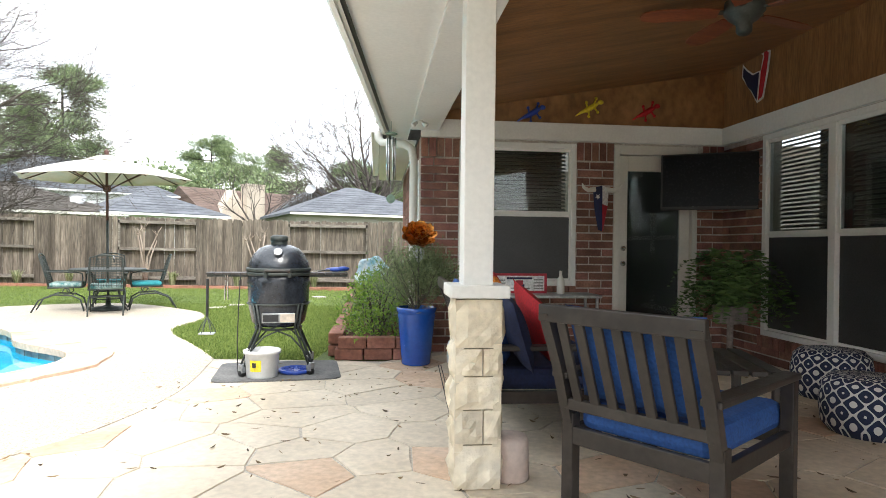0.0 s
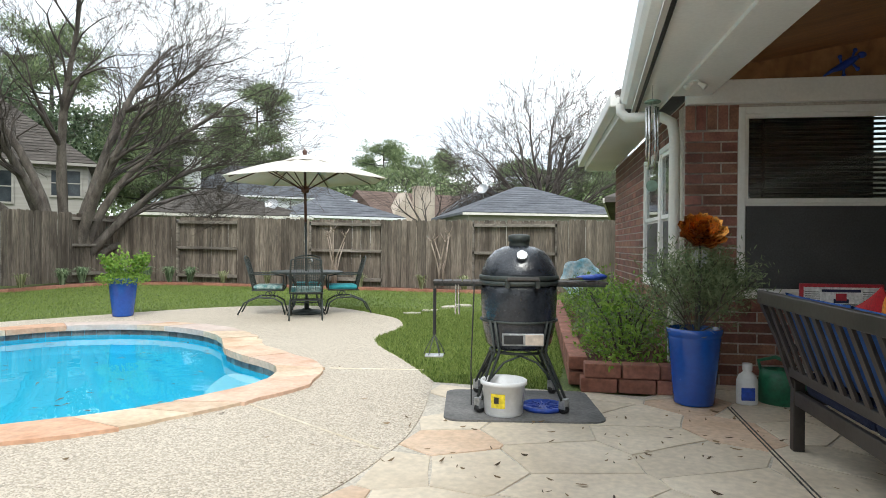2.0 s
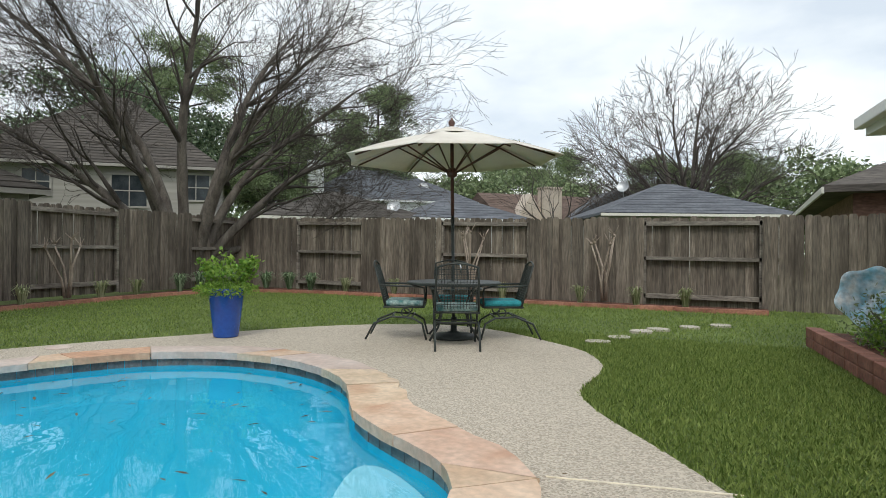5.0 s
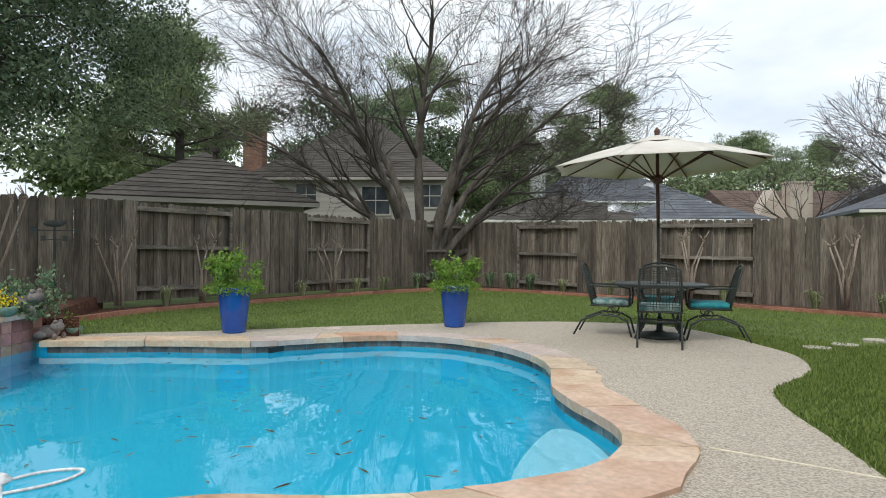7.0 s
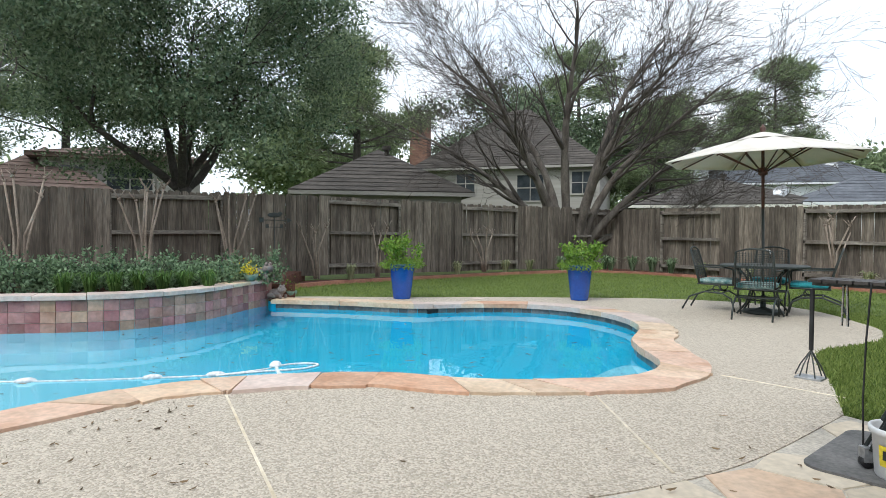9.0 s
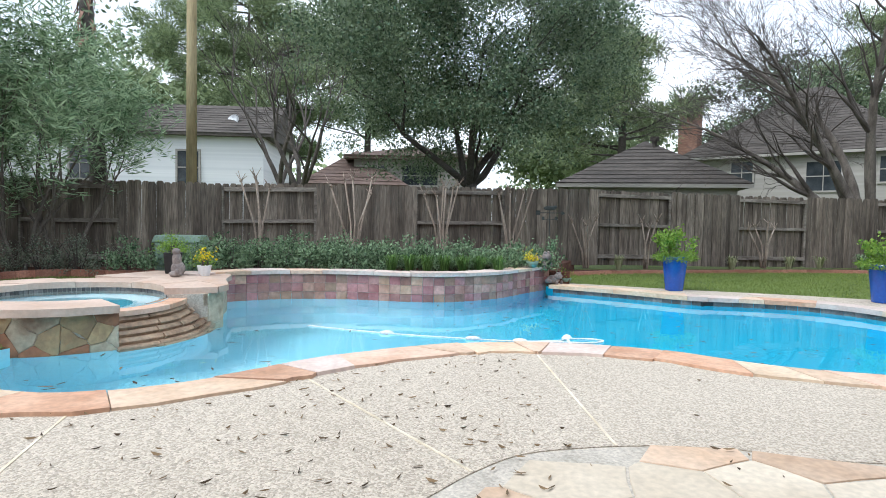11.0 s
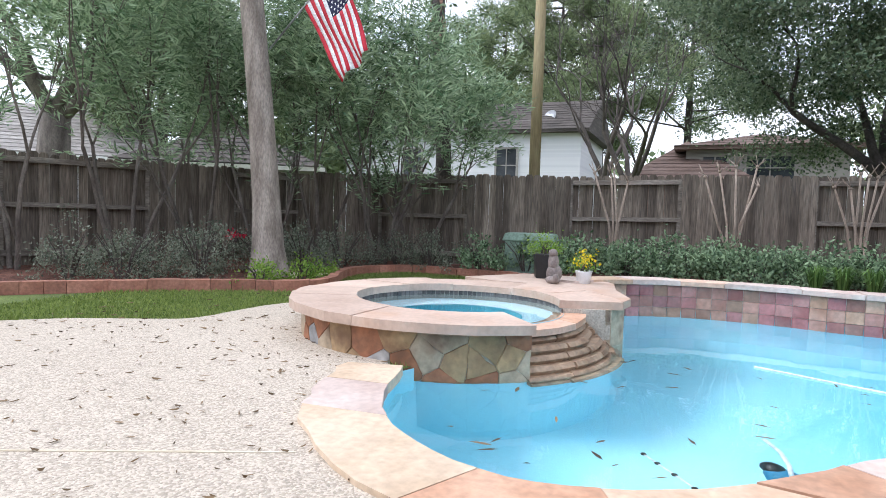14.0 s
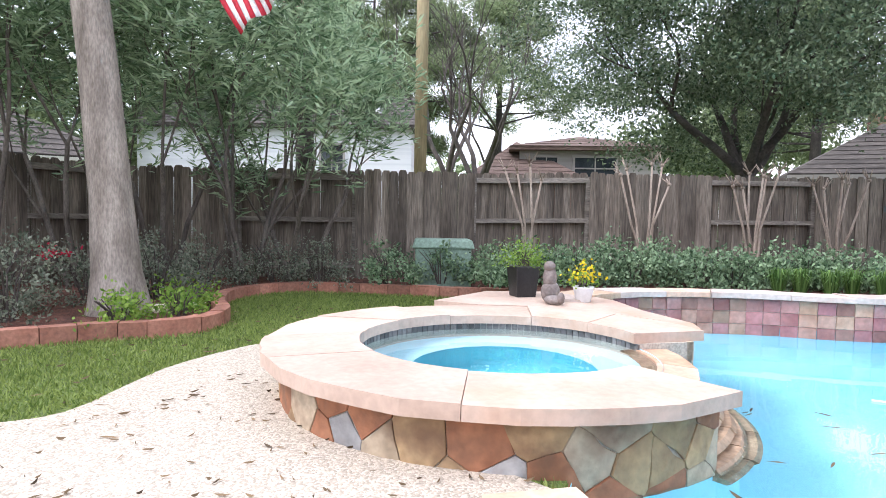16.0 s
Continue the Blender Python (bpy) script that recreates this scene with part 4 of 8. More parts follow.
# column
col = thing("column", "white square post on a rough limestone base", "column", pose(1.405, 3.56, 0, 0, 0, 7.5) @ Matrix.Diagonal((0.87, 0.87, 1, 1)), kind="structure")
Shape().box((0, 0, 1.66), (0.165, 0.165, 1.46)).part("shaft", M_WHITE, col, bevel=0.006)
Shape().box((0, 0, 0.925), (0.325, 0.325, 0.06)).part("ledge", M_WHITE, col, bevel=0.008)
rnd = random.Random(5)
Shape().box((0, 0, 0.445), (0.2, 0.2, 0.89)).part("core", M_GROUT, col)
for sidek in range(4):
    z = 0.0
    while z < 0.88:
        h = min(rnd.uniform(0.13, 0.26), 0.89 - z)
        if 0.89 - z - h < 0.07:
            h = 0.89 - z
        cut = rnd.choice([[-0.13, 0.13], [-0.13, rnd.uniform(-0.03, 0.05), 0.13]])
        for a, b in zip(cut, cut[1:]):
            n = 4
            vs, fs = [], []
            for i in range(n + 1):
                for j in range(n + 1):
                    edge = i in (0, n) or j in (0, n)
                    vs.append((a + 0.004 + (b - a - 0.008) * i / n, -0.125 - (0.0 if edge else rnd.uniform(0.004, 0.03)), z + 0.003 + (h - 0.006) * j / n))
            fs = [(i * (n + 1) + j, (i + 1) * (n + 1) + j, (i + 1) * (n + 1) + j + 1, i * (n + 1) + j + 1) for i in range(n) for j in range(n)]
            m = len(vs)
            rim = [i * (n + 1) for i in range(n + 1)] + [n * (n + 1) + j for j in range(1, n + 1)] + [i * (n + 1) + n for i in range(n - 1, -1, -1)] + [j for j in range(n - 1, 0, -1)]
            vs += [(vs[i][0], -0.08, vs[i][2]) for i in rim]
            fs += [(rim[i], m + i, m + (i + 1) % len(rim), rim[(i + 1) % len(rim)]) for i in range(len(rim))]
            Shape().add(vs, fs).part("stone_block", M_LIMESTONE, col, at=Matrix.Rotation(sidek * math.pi / 2, 4, "Z"))
        z += h


# ---- neighbouring houses ----
M_PANE = surface("far_window_pane", (0.02, 0.025, 0.03), (0.06, 0.07, 0.08), 1.5, 0.15, 0)
M_ROOFBROWN = surface("brown_shingle", (0.10, 0.065, 0.05), (0.17, 0.12, 0.10), 0.8, 0.95, 0.5, 5, stretch=(1, 1, 9), grain=0.3, depth=0.03)
M_CHIMBRICK = surface("chimney_brick", (0.16, 0.085, 0.06), (0.26, 0.15, 0.11), 3, 0.9, 0.4, 9, stretch=(1, 1, 3), grain=0.3)
M_STEEL = surface("galvanized_steel", (0.32, 0.33, 0.34), (0.5, 0.51, 0.52), 4, 0.4, 0.05, 40, metal=0.8)


def neighbour(label, at, w, d, eave, ridge, wall, roofm, hip=True, windows=(), over=0.4, fascia=None, vents=()):
    """A house: x along its front, the front at y = 0, the yard behind it. windows: x, z, width, height on the front."""
    h = thing("house", label, "house", at, group="neighbouring houses")
    Shape().box((0, d / 2, eave / 2 - 0.2), (w, d, eave + 0.4)).part("wall", wall, h)
    a, b = w / 2 + over, d / 2 + over
    rl = max(a - b, 0.02) if hip else a
    t = 0.14
    s = Shape()
    for o in (0, 1):
        s.v += [(-a, d / 2 - b, eave + t * o), (a, d / 2 - b, eave + t * o), (a, d / 2 + b, eave + t * o), (-a, d / 2 + b, eave + t * o), (-rl, d / 2, ridge + t * o), (rl, d / 2, ridge + t * o)]
    s.f = [(6, 7, 11, 10), (7, 8, 11), (8, 9, 10, 11), (9, 6, 10), (0, 1, 2, 3)] + [(i, (i + 1) % 4, 6 + (i + 1) % 4, 6 + i) for i in range(4)]
    r = s.part("roof", roofm, h)
    n = Shape()
    for zz in range(int((ridge - eave) / 0.16)):
        f = zz * 0.16 / (ridge - eave)
        y = d / 2 - b * (1 - f)
        x = a + (rl - a) * f
        n.box((0, y - 0.015, eave + t + zz * 0.16 + 0.006), (2 * x, 0.03, 0.009))
    tagged(n.part("shingle_course", roofm, r), kind="stuff")
    if fascia:
        Shape().box((0, d / 2 - b - 0.02, eave + 0.04), (2 * a, 0.05, 0.13)).part("fascia", fascia, h)
    if not hip:
        for sx in (-1, 1):
            Shape().add([(sx * w / 2, 0, eave), (sx * w / 2, d, eave), (sx * w / 2, d / 2, ridge - 0.1), (sx * (w / 2 - 0.1), 0, eave), (sx * (w / 2 - 0.1), d, eave), (sx * (w / 2 - 0.1), d / 2, ridge - 0.1)], [(0, 1, 2), (5, 4, 3), (0, 2, 5, 3), (1, 4, 5, 2)]).part("gable", wall, h)
    for x, z, ww, hh in windows:
        win = Shape().box((x, -0.02, z), (ww, 0.05, hh)).part("window", M_PANE, h)
        fr = Shape()
        for q in (-1, 1):
            fr.box((x + q * (ww / 2 + 0.04), -0.04, z), (0.09, 0.08, hh + 0.17)).box((x, -0.04, z + q * (hh / 2 + 0.04)), (ww, 0.08, 0.09))
        fr.box((x, -0.05, z), (ww, 0.04, 0.05)).box((x, -0.05, z), (0.04, 0.04, hh))
        fr.part("window_frame", M_SIDING, win)
    for x, f in vents:
        y, z = d / 2 - b * (1 - f), eave + (ridge - eave) * f
        Shape().tube([(x, y, z), (x, y, z + 0.35)], 0.09, 8).tube([(x, y, z + 0.35), (x, y, z + 0.5)], 0.17, 10).part("roof_vent", M_OAKBARK, h)
    return h


def chimney(owner, x, y, top, w, mat, cap=True):
    c = Shape().box((x, y, top / 2), (w, w * 0.7, top)).box((x, y, top - 0.06), (w + 0.12, w * 0.7 + 0.12, 0.12)).part("chimney", mat, owner)
    if cap:
        Shape().tube([(x, y, top), (x, y, top + 0.45)], 0.17, 10).tube([(x, y, top + 0.5), (x, y, top + 0.58)], 0.25, 10).part("flue", M_STEEL, c)


def dish(owner, x, y, z, r=0.3):
    m = pose(x, y, z, 65, 0, -30)
    Shape().lathe([(0.01, 0.0), (r * 0.6, 0.03), (r, 0.09), (r, 0.1), (r * 0.6, 0.045), (0.01, 0.015)], 16, m).tube([(x, y, z), (x + 0.1, y + 0.25, z - 0.45)], 0.025, 6).part("satellite_dish", M_STEEL, owner)


hA = neighbour("two-storey beige sided house with dark hipped roof", pose(-28.4, 21.9, 0, 0, 0, 44), 10.6, 9.5, 4.85, 9.0, M_SIDING, M_SHINGLE, windows=[(-2.3, 4.05, 1.1, 1.15), (1.5, 3.75, 1.5, 1.45), (4.4, 4.0, 1.2, 1.2)], fascia=M_SIDING)
chimney(hA, -5.6, 1.2, 8.45, 1.1, M_CHIMBRICK)
neighbour("low brown hipped shingle roof behind the fence", pose(-18.9, 10.65, 0, 0, 0, 72), 5.6, 6.0, 2.45, 4.3, M_SIDING, M_SHINGLE, windows=(), fascia=M_SIDING, vents=[(0.3, 0.85)])
hC = neighbour("single-storey house with weathered brown hipped roof", pose(-18.7, 28.2, 0, 0, 0, 47), 8.2, 7.5, 2.5, 4.05, M_SIDING, M_SHINGLE, fascia=M_CREAM, vents=[(0.4, 0.9)])
dish(hC, 2.6, 0.9, 3.25, 0.35)
hD = neighbour("two-storey pale blue house with slate grey roof", pose(-25.3, 43.1, 0, 0, 0, 47), 13.0, 9.0, 4.7, 7.4, M_SIDING_WHITE, M_SHINGLE_GREY, windows=[(3.2, 3.5, 0.9, 1.2), (-3.2, 3.6, 0.9, 1.0)], fascia=M_SIDING_WHITE)
chimney(hD, -5.8, -0.6, 7.3, 1.1, M_SIDING_WHITE, False)
dish(hD, 3.1, 1.9, 6.0, 0.45)
neighbour("low house with blue grey hipped shingle roof", pose(-14.2, 33.0, 0, 0, 0, 47), 6.0, 6.0, 2.6, 4.05, M_SIDING_WHITE, M_SHINGLE_GREY, fascia=M_SIDING_WHITE)
hF = neighbour("tan stucco gabled house with brown roof", pose(-14.4, 50.3, 0, 0, 0, 47), 10.0, 8.0, 3.4, 5.6, M_TAN, M_ROOFBROWN, hip=False, windows=[(2.2, 2.9, 1.4, 1.0)])
chimney(hF, -1.3, -0.4, 5.9, 1.5, M_TAN, False)
Shape().add([(-4.6, -0.5, 2.5), (-1.2, -0.5, 2.5), (-2.9, -0.5, 5.4), (-4.6, 1.0, 2.5), (-1.2, 1.0, 2.5), (-2.9, 1.0, 5.4)], [(0, 1, 2), (5, 4, 3), (0, 2, 5, 3), (1, 4, 5, 2)]).part("front_gable", M_TAN, hF)
neighbour("far white gabled house with grey roof", pose(-9.2, 57, 0, 0, 0, 120), 8.0, 7.0, 3.6, 5.8, M_SIDING_WHITE, M_SHINGLE_GREY, hip=False)
hH = neighbour("single-storey house with dark grey hipped roof", pose(-3.6, 36.6, 0, 0, 0, 28), 9.2, 8.4, 2.85, 4.75, M_SIDING, M_SHINGLE_GREY, fascia=M_CREAM)
dish(hH, -3.6, 0.6, 4.3, 0.3)
neighbour("neighbouring house with low brown eave beside the fence", pose(0.55, 24.8, 0, 0, 0, -90), 12.0, 9.0, 2.3, 4.6, M_CHIMBRICK, M_SHINGLE, fascia=M_CREAM, over=0.55)
hW = neighbour("white two-storey sided house with dark gable roof", pose(-27.2, -10.4, 0, 0, 0, 90), 12.0, 6.5, 4.85, 6.7, M_SIDING_WHITE, M_SHINGLE, hip=False, windows=[(2.6, 3.4, 0.95, 1.5), (-2.2, 3.5, 0.9, 1.4)])
dish(hW, 4.3, 1.2, 5.7, 0.4)
neighbour("low house with reddish brown roof and pale window wall", pose(-24.2, 2.6, 0, 0, 0, 88), 5.2, 6.0, 3.7, 4.5, M_SIDING, M_ROOFBROWN, windows=[(0.2, 3.05, 1.5, 0.8), (-1.6, 3.05, 0.8, 0.8)])
neighbour("house with dark reddish brown roof under the oak", pose(-23.0, 0.1, 0, 0, 0, 92), 3.6, 6.0, 2.4, 4.1, M_CHIMBRICK, M_ROOFBROWN)
neighbour("pale grey shingled house beyond the shaded fence", pose(-14.2, -22.6, 0, 0, 0, 135), 9.0, 8.0, 2.7, 5.0, M_SIDING_WHITE, M_SHINGLE_PALE, hip=False, fascia=M_WHITE)
neighbour("low house with dark shingled hipped roof behind the trees", pose(-14.9, -13.4, 0, 0, 0, 122), 5.6, 6.0, 2.3, 3.9, M_SIDING, M_SHINGLE, fascia=M_CREAM)


# ---- trees and plants ----
def leaf_part(name, centres, length, width, mat, parent, seed=0, up=0.0, droop=0.0, spread=0.25, label="", out=None):
    """Many small four-cornered leaves in one mesh. out: directions that the leaves follow."""
    c = np.asarray(centres, dtype=float)
    n = len(c)
    rs = np.random.RandomState(seed)
    d = rs.normal(size=(n, 3))
    if out is not None:
        d = d * spread + np.asarray(out)
    d[:, 2] += up - droop
    d /= np.linalg.norm(d, axis=1)[:, None] + 1e-9
    s = np.cross(d, rs.normal(size=(n, 3)))
    s /= np.linalg.norm(s, axis=1)[:, None] + 1e-9
    ln = length * rs.uniform(0.6, 1.3, n)[:, None]
    wd = width * rs.uniform(0.7, 1.25, n)[:, None]
    v = np.empty((n, 4, 3))
    v[:, 0], v[:, 1], v[:, 2], v[:, 3] = c, c + d * ln * 0.5 + s * wd * 0.5, c + d * ln, c + d * ln * 0.5 - s * wd * 0.5
    me = bpy.data.meshes.new(name)
    me.vertices.add(4 * n); me.loops.add(4 * n); me.polygons.add(n)
    me.vertices.foreach_set("co", v.ravel())
    me.loops.foreach_set("vertex_index", np.arange(4 * n))
    me.polygons.foreach_set("loop_start", np.arange(0, 4 * n, 4))
    me.update(calc_edges=True)
    me.materials.append(mat)
    ob = new(name, me)
    ob.parent = parent
    return tagged(ob, label=label, kind="stuff")


def grow(s, p, d, length, r, level, rnd, tips, fork=(2, 3), angle=0.5, shrink=0.72, lift=0.12, wig=0.12, thin=0.6, sides=6, thick=0.004, fine=None, below=-1, reach=1e9):
    """One limb and those that leave it."""
    if math.hypot(p.x, p.y) > reach:
        return
    pts, rad = [p.copy()], [r]
    n = 4 if level > 2 else 3
    for k in range(n):
        d = (d + Vector((rnd.gauss(0, wig), rnd.gauss(0, wig), rnd.gauss(0, wig) + lift * 0.3))).normalized()
        if fine is not None and d.z < 0.3:
            d = Vector((d.x, d.y, 0.3)).normalized()
        p = p + d * (length / n)
        pts.append(p.copy())
        rad.append(r * (1 - (1 - thin) * (k + 1) / n))
    (fine if fine is not None and level < below else s).tube(pts, [max(q, thick) for q in rad], max(3, sides), caps=False)
    tips.append((p.copy(), d.copy(), level))
    if level == 0:
        return
    for k in range(rnd.randint(*fork)):
        ax = d.orthogonal().normalized()
        ax.rotate(Matrix.Rotation(rnd.uniform(0, 6.283), 3, d))
        nd = d.copy()
        nd.rotate(Matrix.Rotation(abs(rnd.gauss(angle, 0.15)), 3, ax))
        nd = (nd + Vector((0, 0, lift))).normalized()
        base = pts[-1] if k < 2 else pts[rnd.randint(1, n - 1)]
        grow(s, base.copy(), nd, length * shrink * rnd.uniform(0.75, 1.2), rad[-1] * rnd.uniform(0.6, 0.85), level - 1, rnd, tips, fork, angle, shrink, lift, wig, thin, sides - 1, thick, fine, below, reach)


def bare_tree(label, at, stems, height, spread, levels, seed, mat=M_TWIG, r=0.16, trunk=0.0, fork=(2, 3), group="", angle=0.5, reach=1e9):
    rnd = random.Random(seed)
    t = thing("tree", label, "tree", pose(*at), group)
    s, twig, tips = Shape(), Shape(), []
    base = Vector((0, 0, 0))
    if trunk:
        s.tube([(0, 0, -0.1), (0.03, 0.02, trunk * 0.5), (0, 0, trunk)], [r * 1.9, r * 1.5, r * 1.35], 9)
        base = Vector((0, 0, trunk - 0.1))
    for k in range(stems):
        a = 6.283 * (k + rnd.uniform(-0.25, 0.25)) / stems
        d = Vector((math.cos(a) * spread, math.sin(a) * spread, 1)).normalized()
        grow(s, base + Vector((math.cos(a) * r * 0.6, math.sin(a) * r * 0.6, 0)), d, height * rnd.uniform(0.20, 0.25), r * rnd.uniform(0.75, 1.0), levels, rnd, tips, fork, angle, 0.77, 0.06, 0.11, 0.66, 8, 0.008, twig, levels - 2, reach)
    s.part("trunk", mat, t, smooth=True)
    tagged(twig.part("crown", mat if mat is not M_BARK else M_TWIG, t, smooth=True), kind="stuff")
    return t, tips


def limb_tree(label, at, limbs, size, r, seed, mat, levels=4, per=2, twig=0.006, fork=(2, 3)):
    """A leafless tree of arching limbs. limbs: direction in the plan, reach and rise, as shares of the size."""
    rnd = random.Random(seed)
    t = thing("tree", label, "tree", pose(*at))
    s, fine, tips = Shape(), Shape(), []
    n = 10
    for az, reach, rise in limbs:
        a = radians(az)
        out = Vector((math.cos(a), math.sin(a), 0))
        across = Vector((-out.y, out.x, 0))
        ph, sway = rnd.uniform(0, 6.283), rnd.uniform(0.02, 0.05) * size
        pts = []
        for k in range(n + 1):
            f = k / n
            pts.append(out * (r * 1.1 + size * reach * (0.38 * f + 0.62 * f * f)) + across * sway * math.sin(5 * f + ph) * f + Vector((0, 0, -0.1 + size * rise * f ** 0.82 + sway * 0.5 * math.sin(7 * f + ph) * f)))
        rad = [r * rnd.uniform(0.85, 1.1) * (1 - 0.84 * (k / n) ** 0.9) for k in range(n + 1)]
        s.tube(pts, rad, 9, caps=False)
        for k in range(4, n + 1):
            tan = (pts[k] - pts[k - 1]).normalized()
            for q in range(per):
                d = (tan * 0.8 + out * rnd.uniform(0.1, 0.8) + across * rnd.gauss(0, 0.55) + Vector((0, 0, rnd.uniform(-0.1, 0.35)))).normalized()
                grow(fine, pts[k].copy(), d, size * rnd.uniform(0.09, 0.14), max(rad[k] * rnd.uniform(0.4, 0.65), twig * 2), levels if k < n else levels - 1, rnd, tips, fork, 0.44, 0.78, 0.02, 0.13, 0.55, 6, twig)
    s.part("trunk", mat, t, smooth=True)
    tagged(fine.part("crown", M_TWIG, t, smooth=True), kind="stuff")
    return t


def crown_tree(label, at, trunk_h, r, crown, n_leaf, leaf, mat, bark, seed, clump=0.55, levels=3, group="", name="tree", up=0.0):
    """A tree in leaf. crown: half-widths and the centre's height."""
    rnd = random.Random(seed)
    t = thing(name, label, "tree", pose(*at), group)
    s, tips = Shape(), []
    s.tube([(0, 0, -0.1), (0.05, 0, trunk_h * 0.5), (0.0, 0.08, trunk_h)], [r * 1.3, r, r * 0.85], 9)
    for k in range(6):
        a = 6.283 * (k + rnd.uniform(-0.3, 0.3)) / 6
        d = Vector((math.cos(a) * rnd.uniform(0.5, 1.3), math.sin(a) * rnd.uniform(0.5, 1.3), 1)).normalized()
        grow(s, Vector((0, 0.05, trunk_h - 0.1)), d, crown[0] * 0.5, r * 0.5, levels, rnd, tips, (2, 3), 0.55, 0.72, 0.05, 0.15)
    s.part("trunk", bark, t, smooth=True)
    rs = np.random.RandomState(seed)
    k = max(40, int(n_leaf / 330))
    d = rs.normal(size=(k, 3)); d /= np.linalg.norm(d, axis=1)[:, None]
    rad = rs.uniform(0.25, 1.0, k) ** 0.45
    cen = d * rad[:, None] * np.array([crown[0], crown[1], crown[2]]) * (1 + 0.34 * np.sin(5 * d[:, :1] + 3 * d[:, 1:2] + seed) * np.cos(4 * d[:, 2:3] + seed))
    cen[:, 2] += crown[3]
    per = n_leaf // k
    pts = (cen[:, None, :] + rs.normal(size=(k, per, 3)) * clump * np.array([1, 1, 0.6])).reshape(-1, 3)
    leaf_part("crown", pts, leaf[0], leaf[1], mat, t, seed, up=up)
    return t


def pine(label, at, h, w, seed, first=0.45, n=9000, dens=1.0):
    rnd = random.Random(seed)
    t = thing("pine_tree", label, "tree", pose(*at), "background pines")
    s = Shape()
    s.tube([(0, 0, -0.2), (0.1, 0.05, h * 0.5), (0, 0.1, h * 0.97)], [0.3, 0.2, 0.04], 7)
    cen = []
    z = h * first
    while z < h * 0.98:
        f = (z / h - first) / (1 - first)
        ln = w * (1 - f) ** 0.55 * rnd.uniform(0.55, 1.1) + 0.4
        a = rnd.uniform(0, 6.283)
        e = Vector((math.cos(a) * ln, math.sin(a) * ln, z + ln * rnd.uniform(0.05, 0.35)))
        b = Vector((0, 0.05, z))
        s.tube([b, b.lerp(e, 0.5) + Vector((0, 0, -0.1)), e], [0.07, 0.05, 0.02], 4, caps=False)
        for q in range(rnd.randint(8, 12)):
            cen.append(b.lerp(e, rnd.uniform(0.45, 1.05)) + Vector((rnd.gauss(0, 0.5), rnd.gauss(0, 0.5), rnd.gauss(0.1, 0.28))))
        z += h * (1 - first) / (26 * dens) * rnd.uniform(0.6, 1.4)
    s.part("trunk", M_OAKBARK, t, smooth=True)
    rs = np.random.RandomState(seed)
    c = np.array([tuple(v) for v in cen])
    per = max(20, n // len(c))
    d = rs.normal(size=(len(c), per, 3)); d /= np.linalg.norm(d, axis=2)[:, :, None]
    pts = c[:, None, :] + d * np.array([0.68, 0.68, 0.42]) * rs.uniform(0.2, 1.0, (len(c), per, 1))
    leaf_part("crown", pts.reshape(-1, 3), 0.30, 0.055, M_PINE, t, seed, out=d.reshape(-1, 3) + np.array([0, 0, 0.4]), spread=0.5)
    return t


limb_tree("bare grey tree with many fanning trunks and fine twigs", (-15.2, 15.85, 0), ((225, 0.50, 0.44), (242, 0.38, 0.66), (275, 0.36, 0.58), (190, 0.34, 0.62), (318, 0.16, 0.76), (62, 0.27, 0.72), (45, 0.40, 0.54), (52, 0.44, 0.38), (50, 0.36, 0.20), (5, 0.36, 0.56), (95, 0.34, 0.58)), 11.0, 0.19, 4, M_MYRTLE, 5, 2, 0.0045)
limb_tree("bare leafless round-crowned tree in the distance", (-5.2, 46.4, 0), tuple((30 + 40 * k, (0.16, 0.3, 0.4)[k % 3], (0.72, 0.6, 0.42)[k % 3]) for k in range(9)) + ((10, 0.05, 0.8),), 13.6, 0.26, 9, M_TWIG, 4, 2, 0.011)
bare_tree("slender leafless tree before the pines", (-20.4, -1.6, 0), 4, 10, 0.5, 4, 15, M_TWIG, 0.10, 2.2)
bare_tree("slender leafless tree before the pines", (-22.0, -2.6, 0), 3, 11, 0.45, 4, 25, M_TWIG, 0.10, 2.6)
bare_tree("bare brownish tree beyond the roofs", (-13.0, 44.0, 0), 6, 8, 0.6, 4, 23, M_TWIG, 0.10, 2.0)
bare_tree("bare brownish tree beyond the roofs", (-10.0, 48.0, 0), 6, 8, 0.6, 4, 24, M_TWIG, 0.10, 2.0)
crown_tree("dense dark evergreen live oak behind the fence", (-13.7, 3.7, 0), 2.1, 0.21, (4.3, 4.2, 3.2, 5.9), 150000, (0.09, 0.046), M_OAKLEAF, M_OAKBARK, 7, 0.29, 4)
crown_tree("evergreen oak with rounded crown", (-33.5, 33.0, 0), 3, 0.3, (4.0, 4.0, 3.2, 7.0), 14000, (0.24, 0.15), M_OAKLEAF, M_OAKBARK, 17, 0.6)
crown_tree("evergreen oak with rounded crown", (-36.0, 26.0, 0), 3, 0.3, (4.5, 4.5, 3.5, 8.0), 14000, (0.28, 0.17), M_OAKLEAF, M_OAKBARK, 18, 0.7)
crown_tree("evergreen tree forking above the shaded fence", (-9.1, -12.9, 0), 3.0, 0.36, (3.8, 3.2, 2.2, 6.9), 16000, (0.18, 0.1), M_PINE, M_MYRTLE, 19, 0.6)
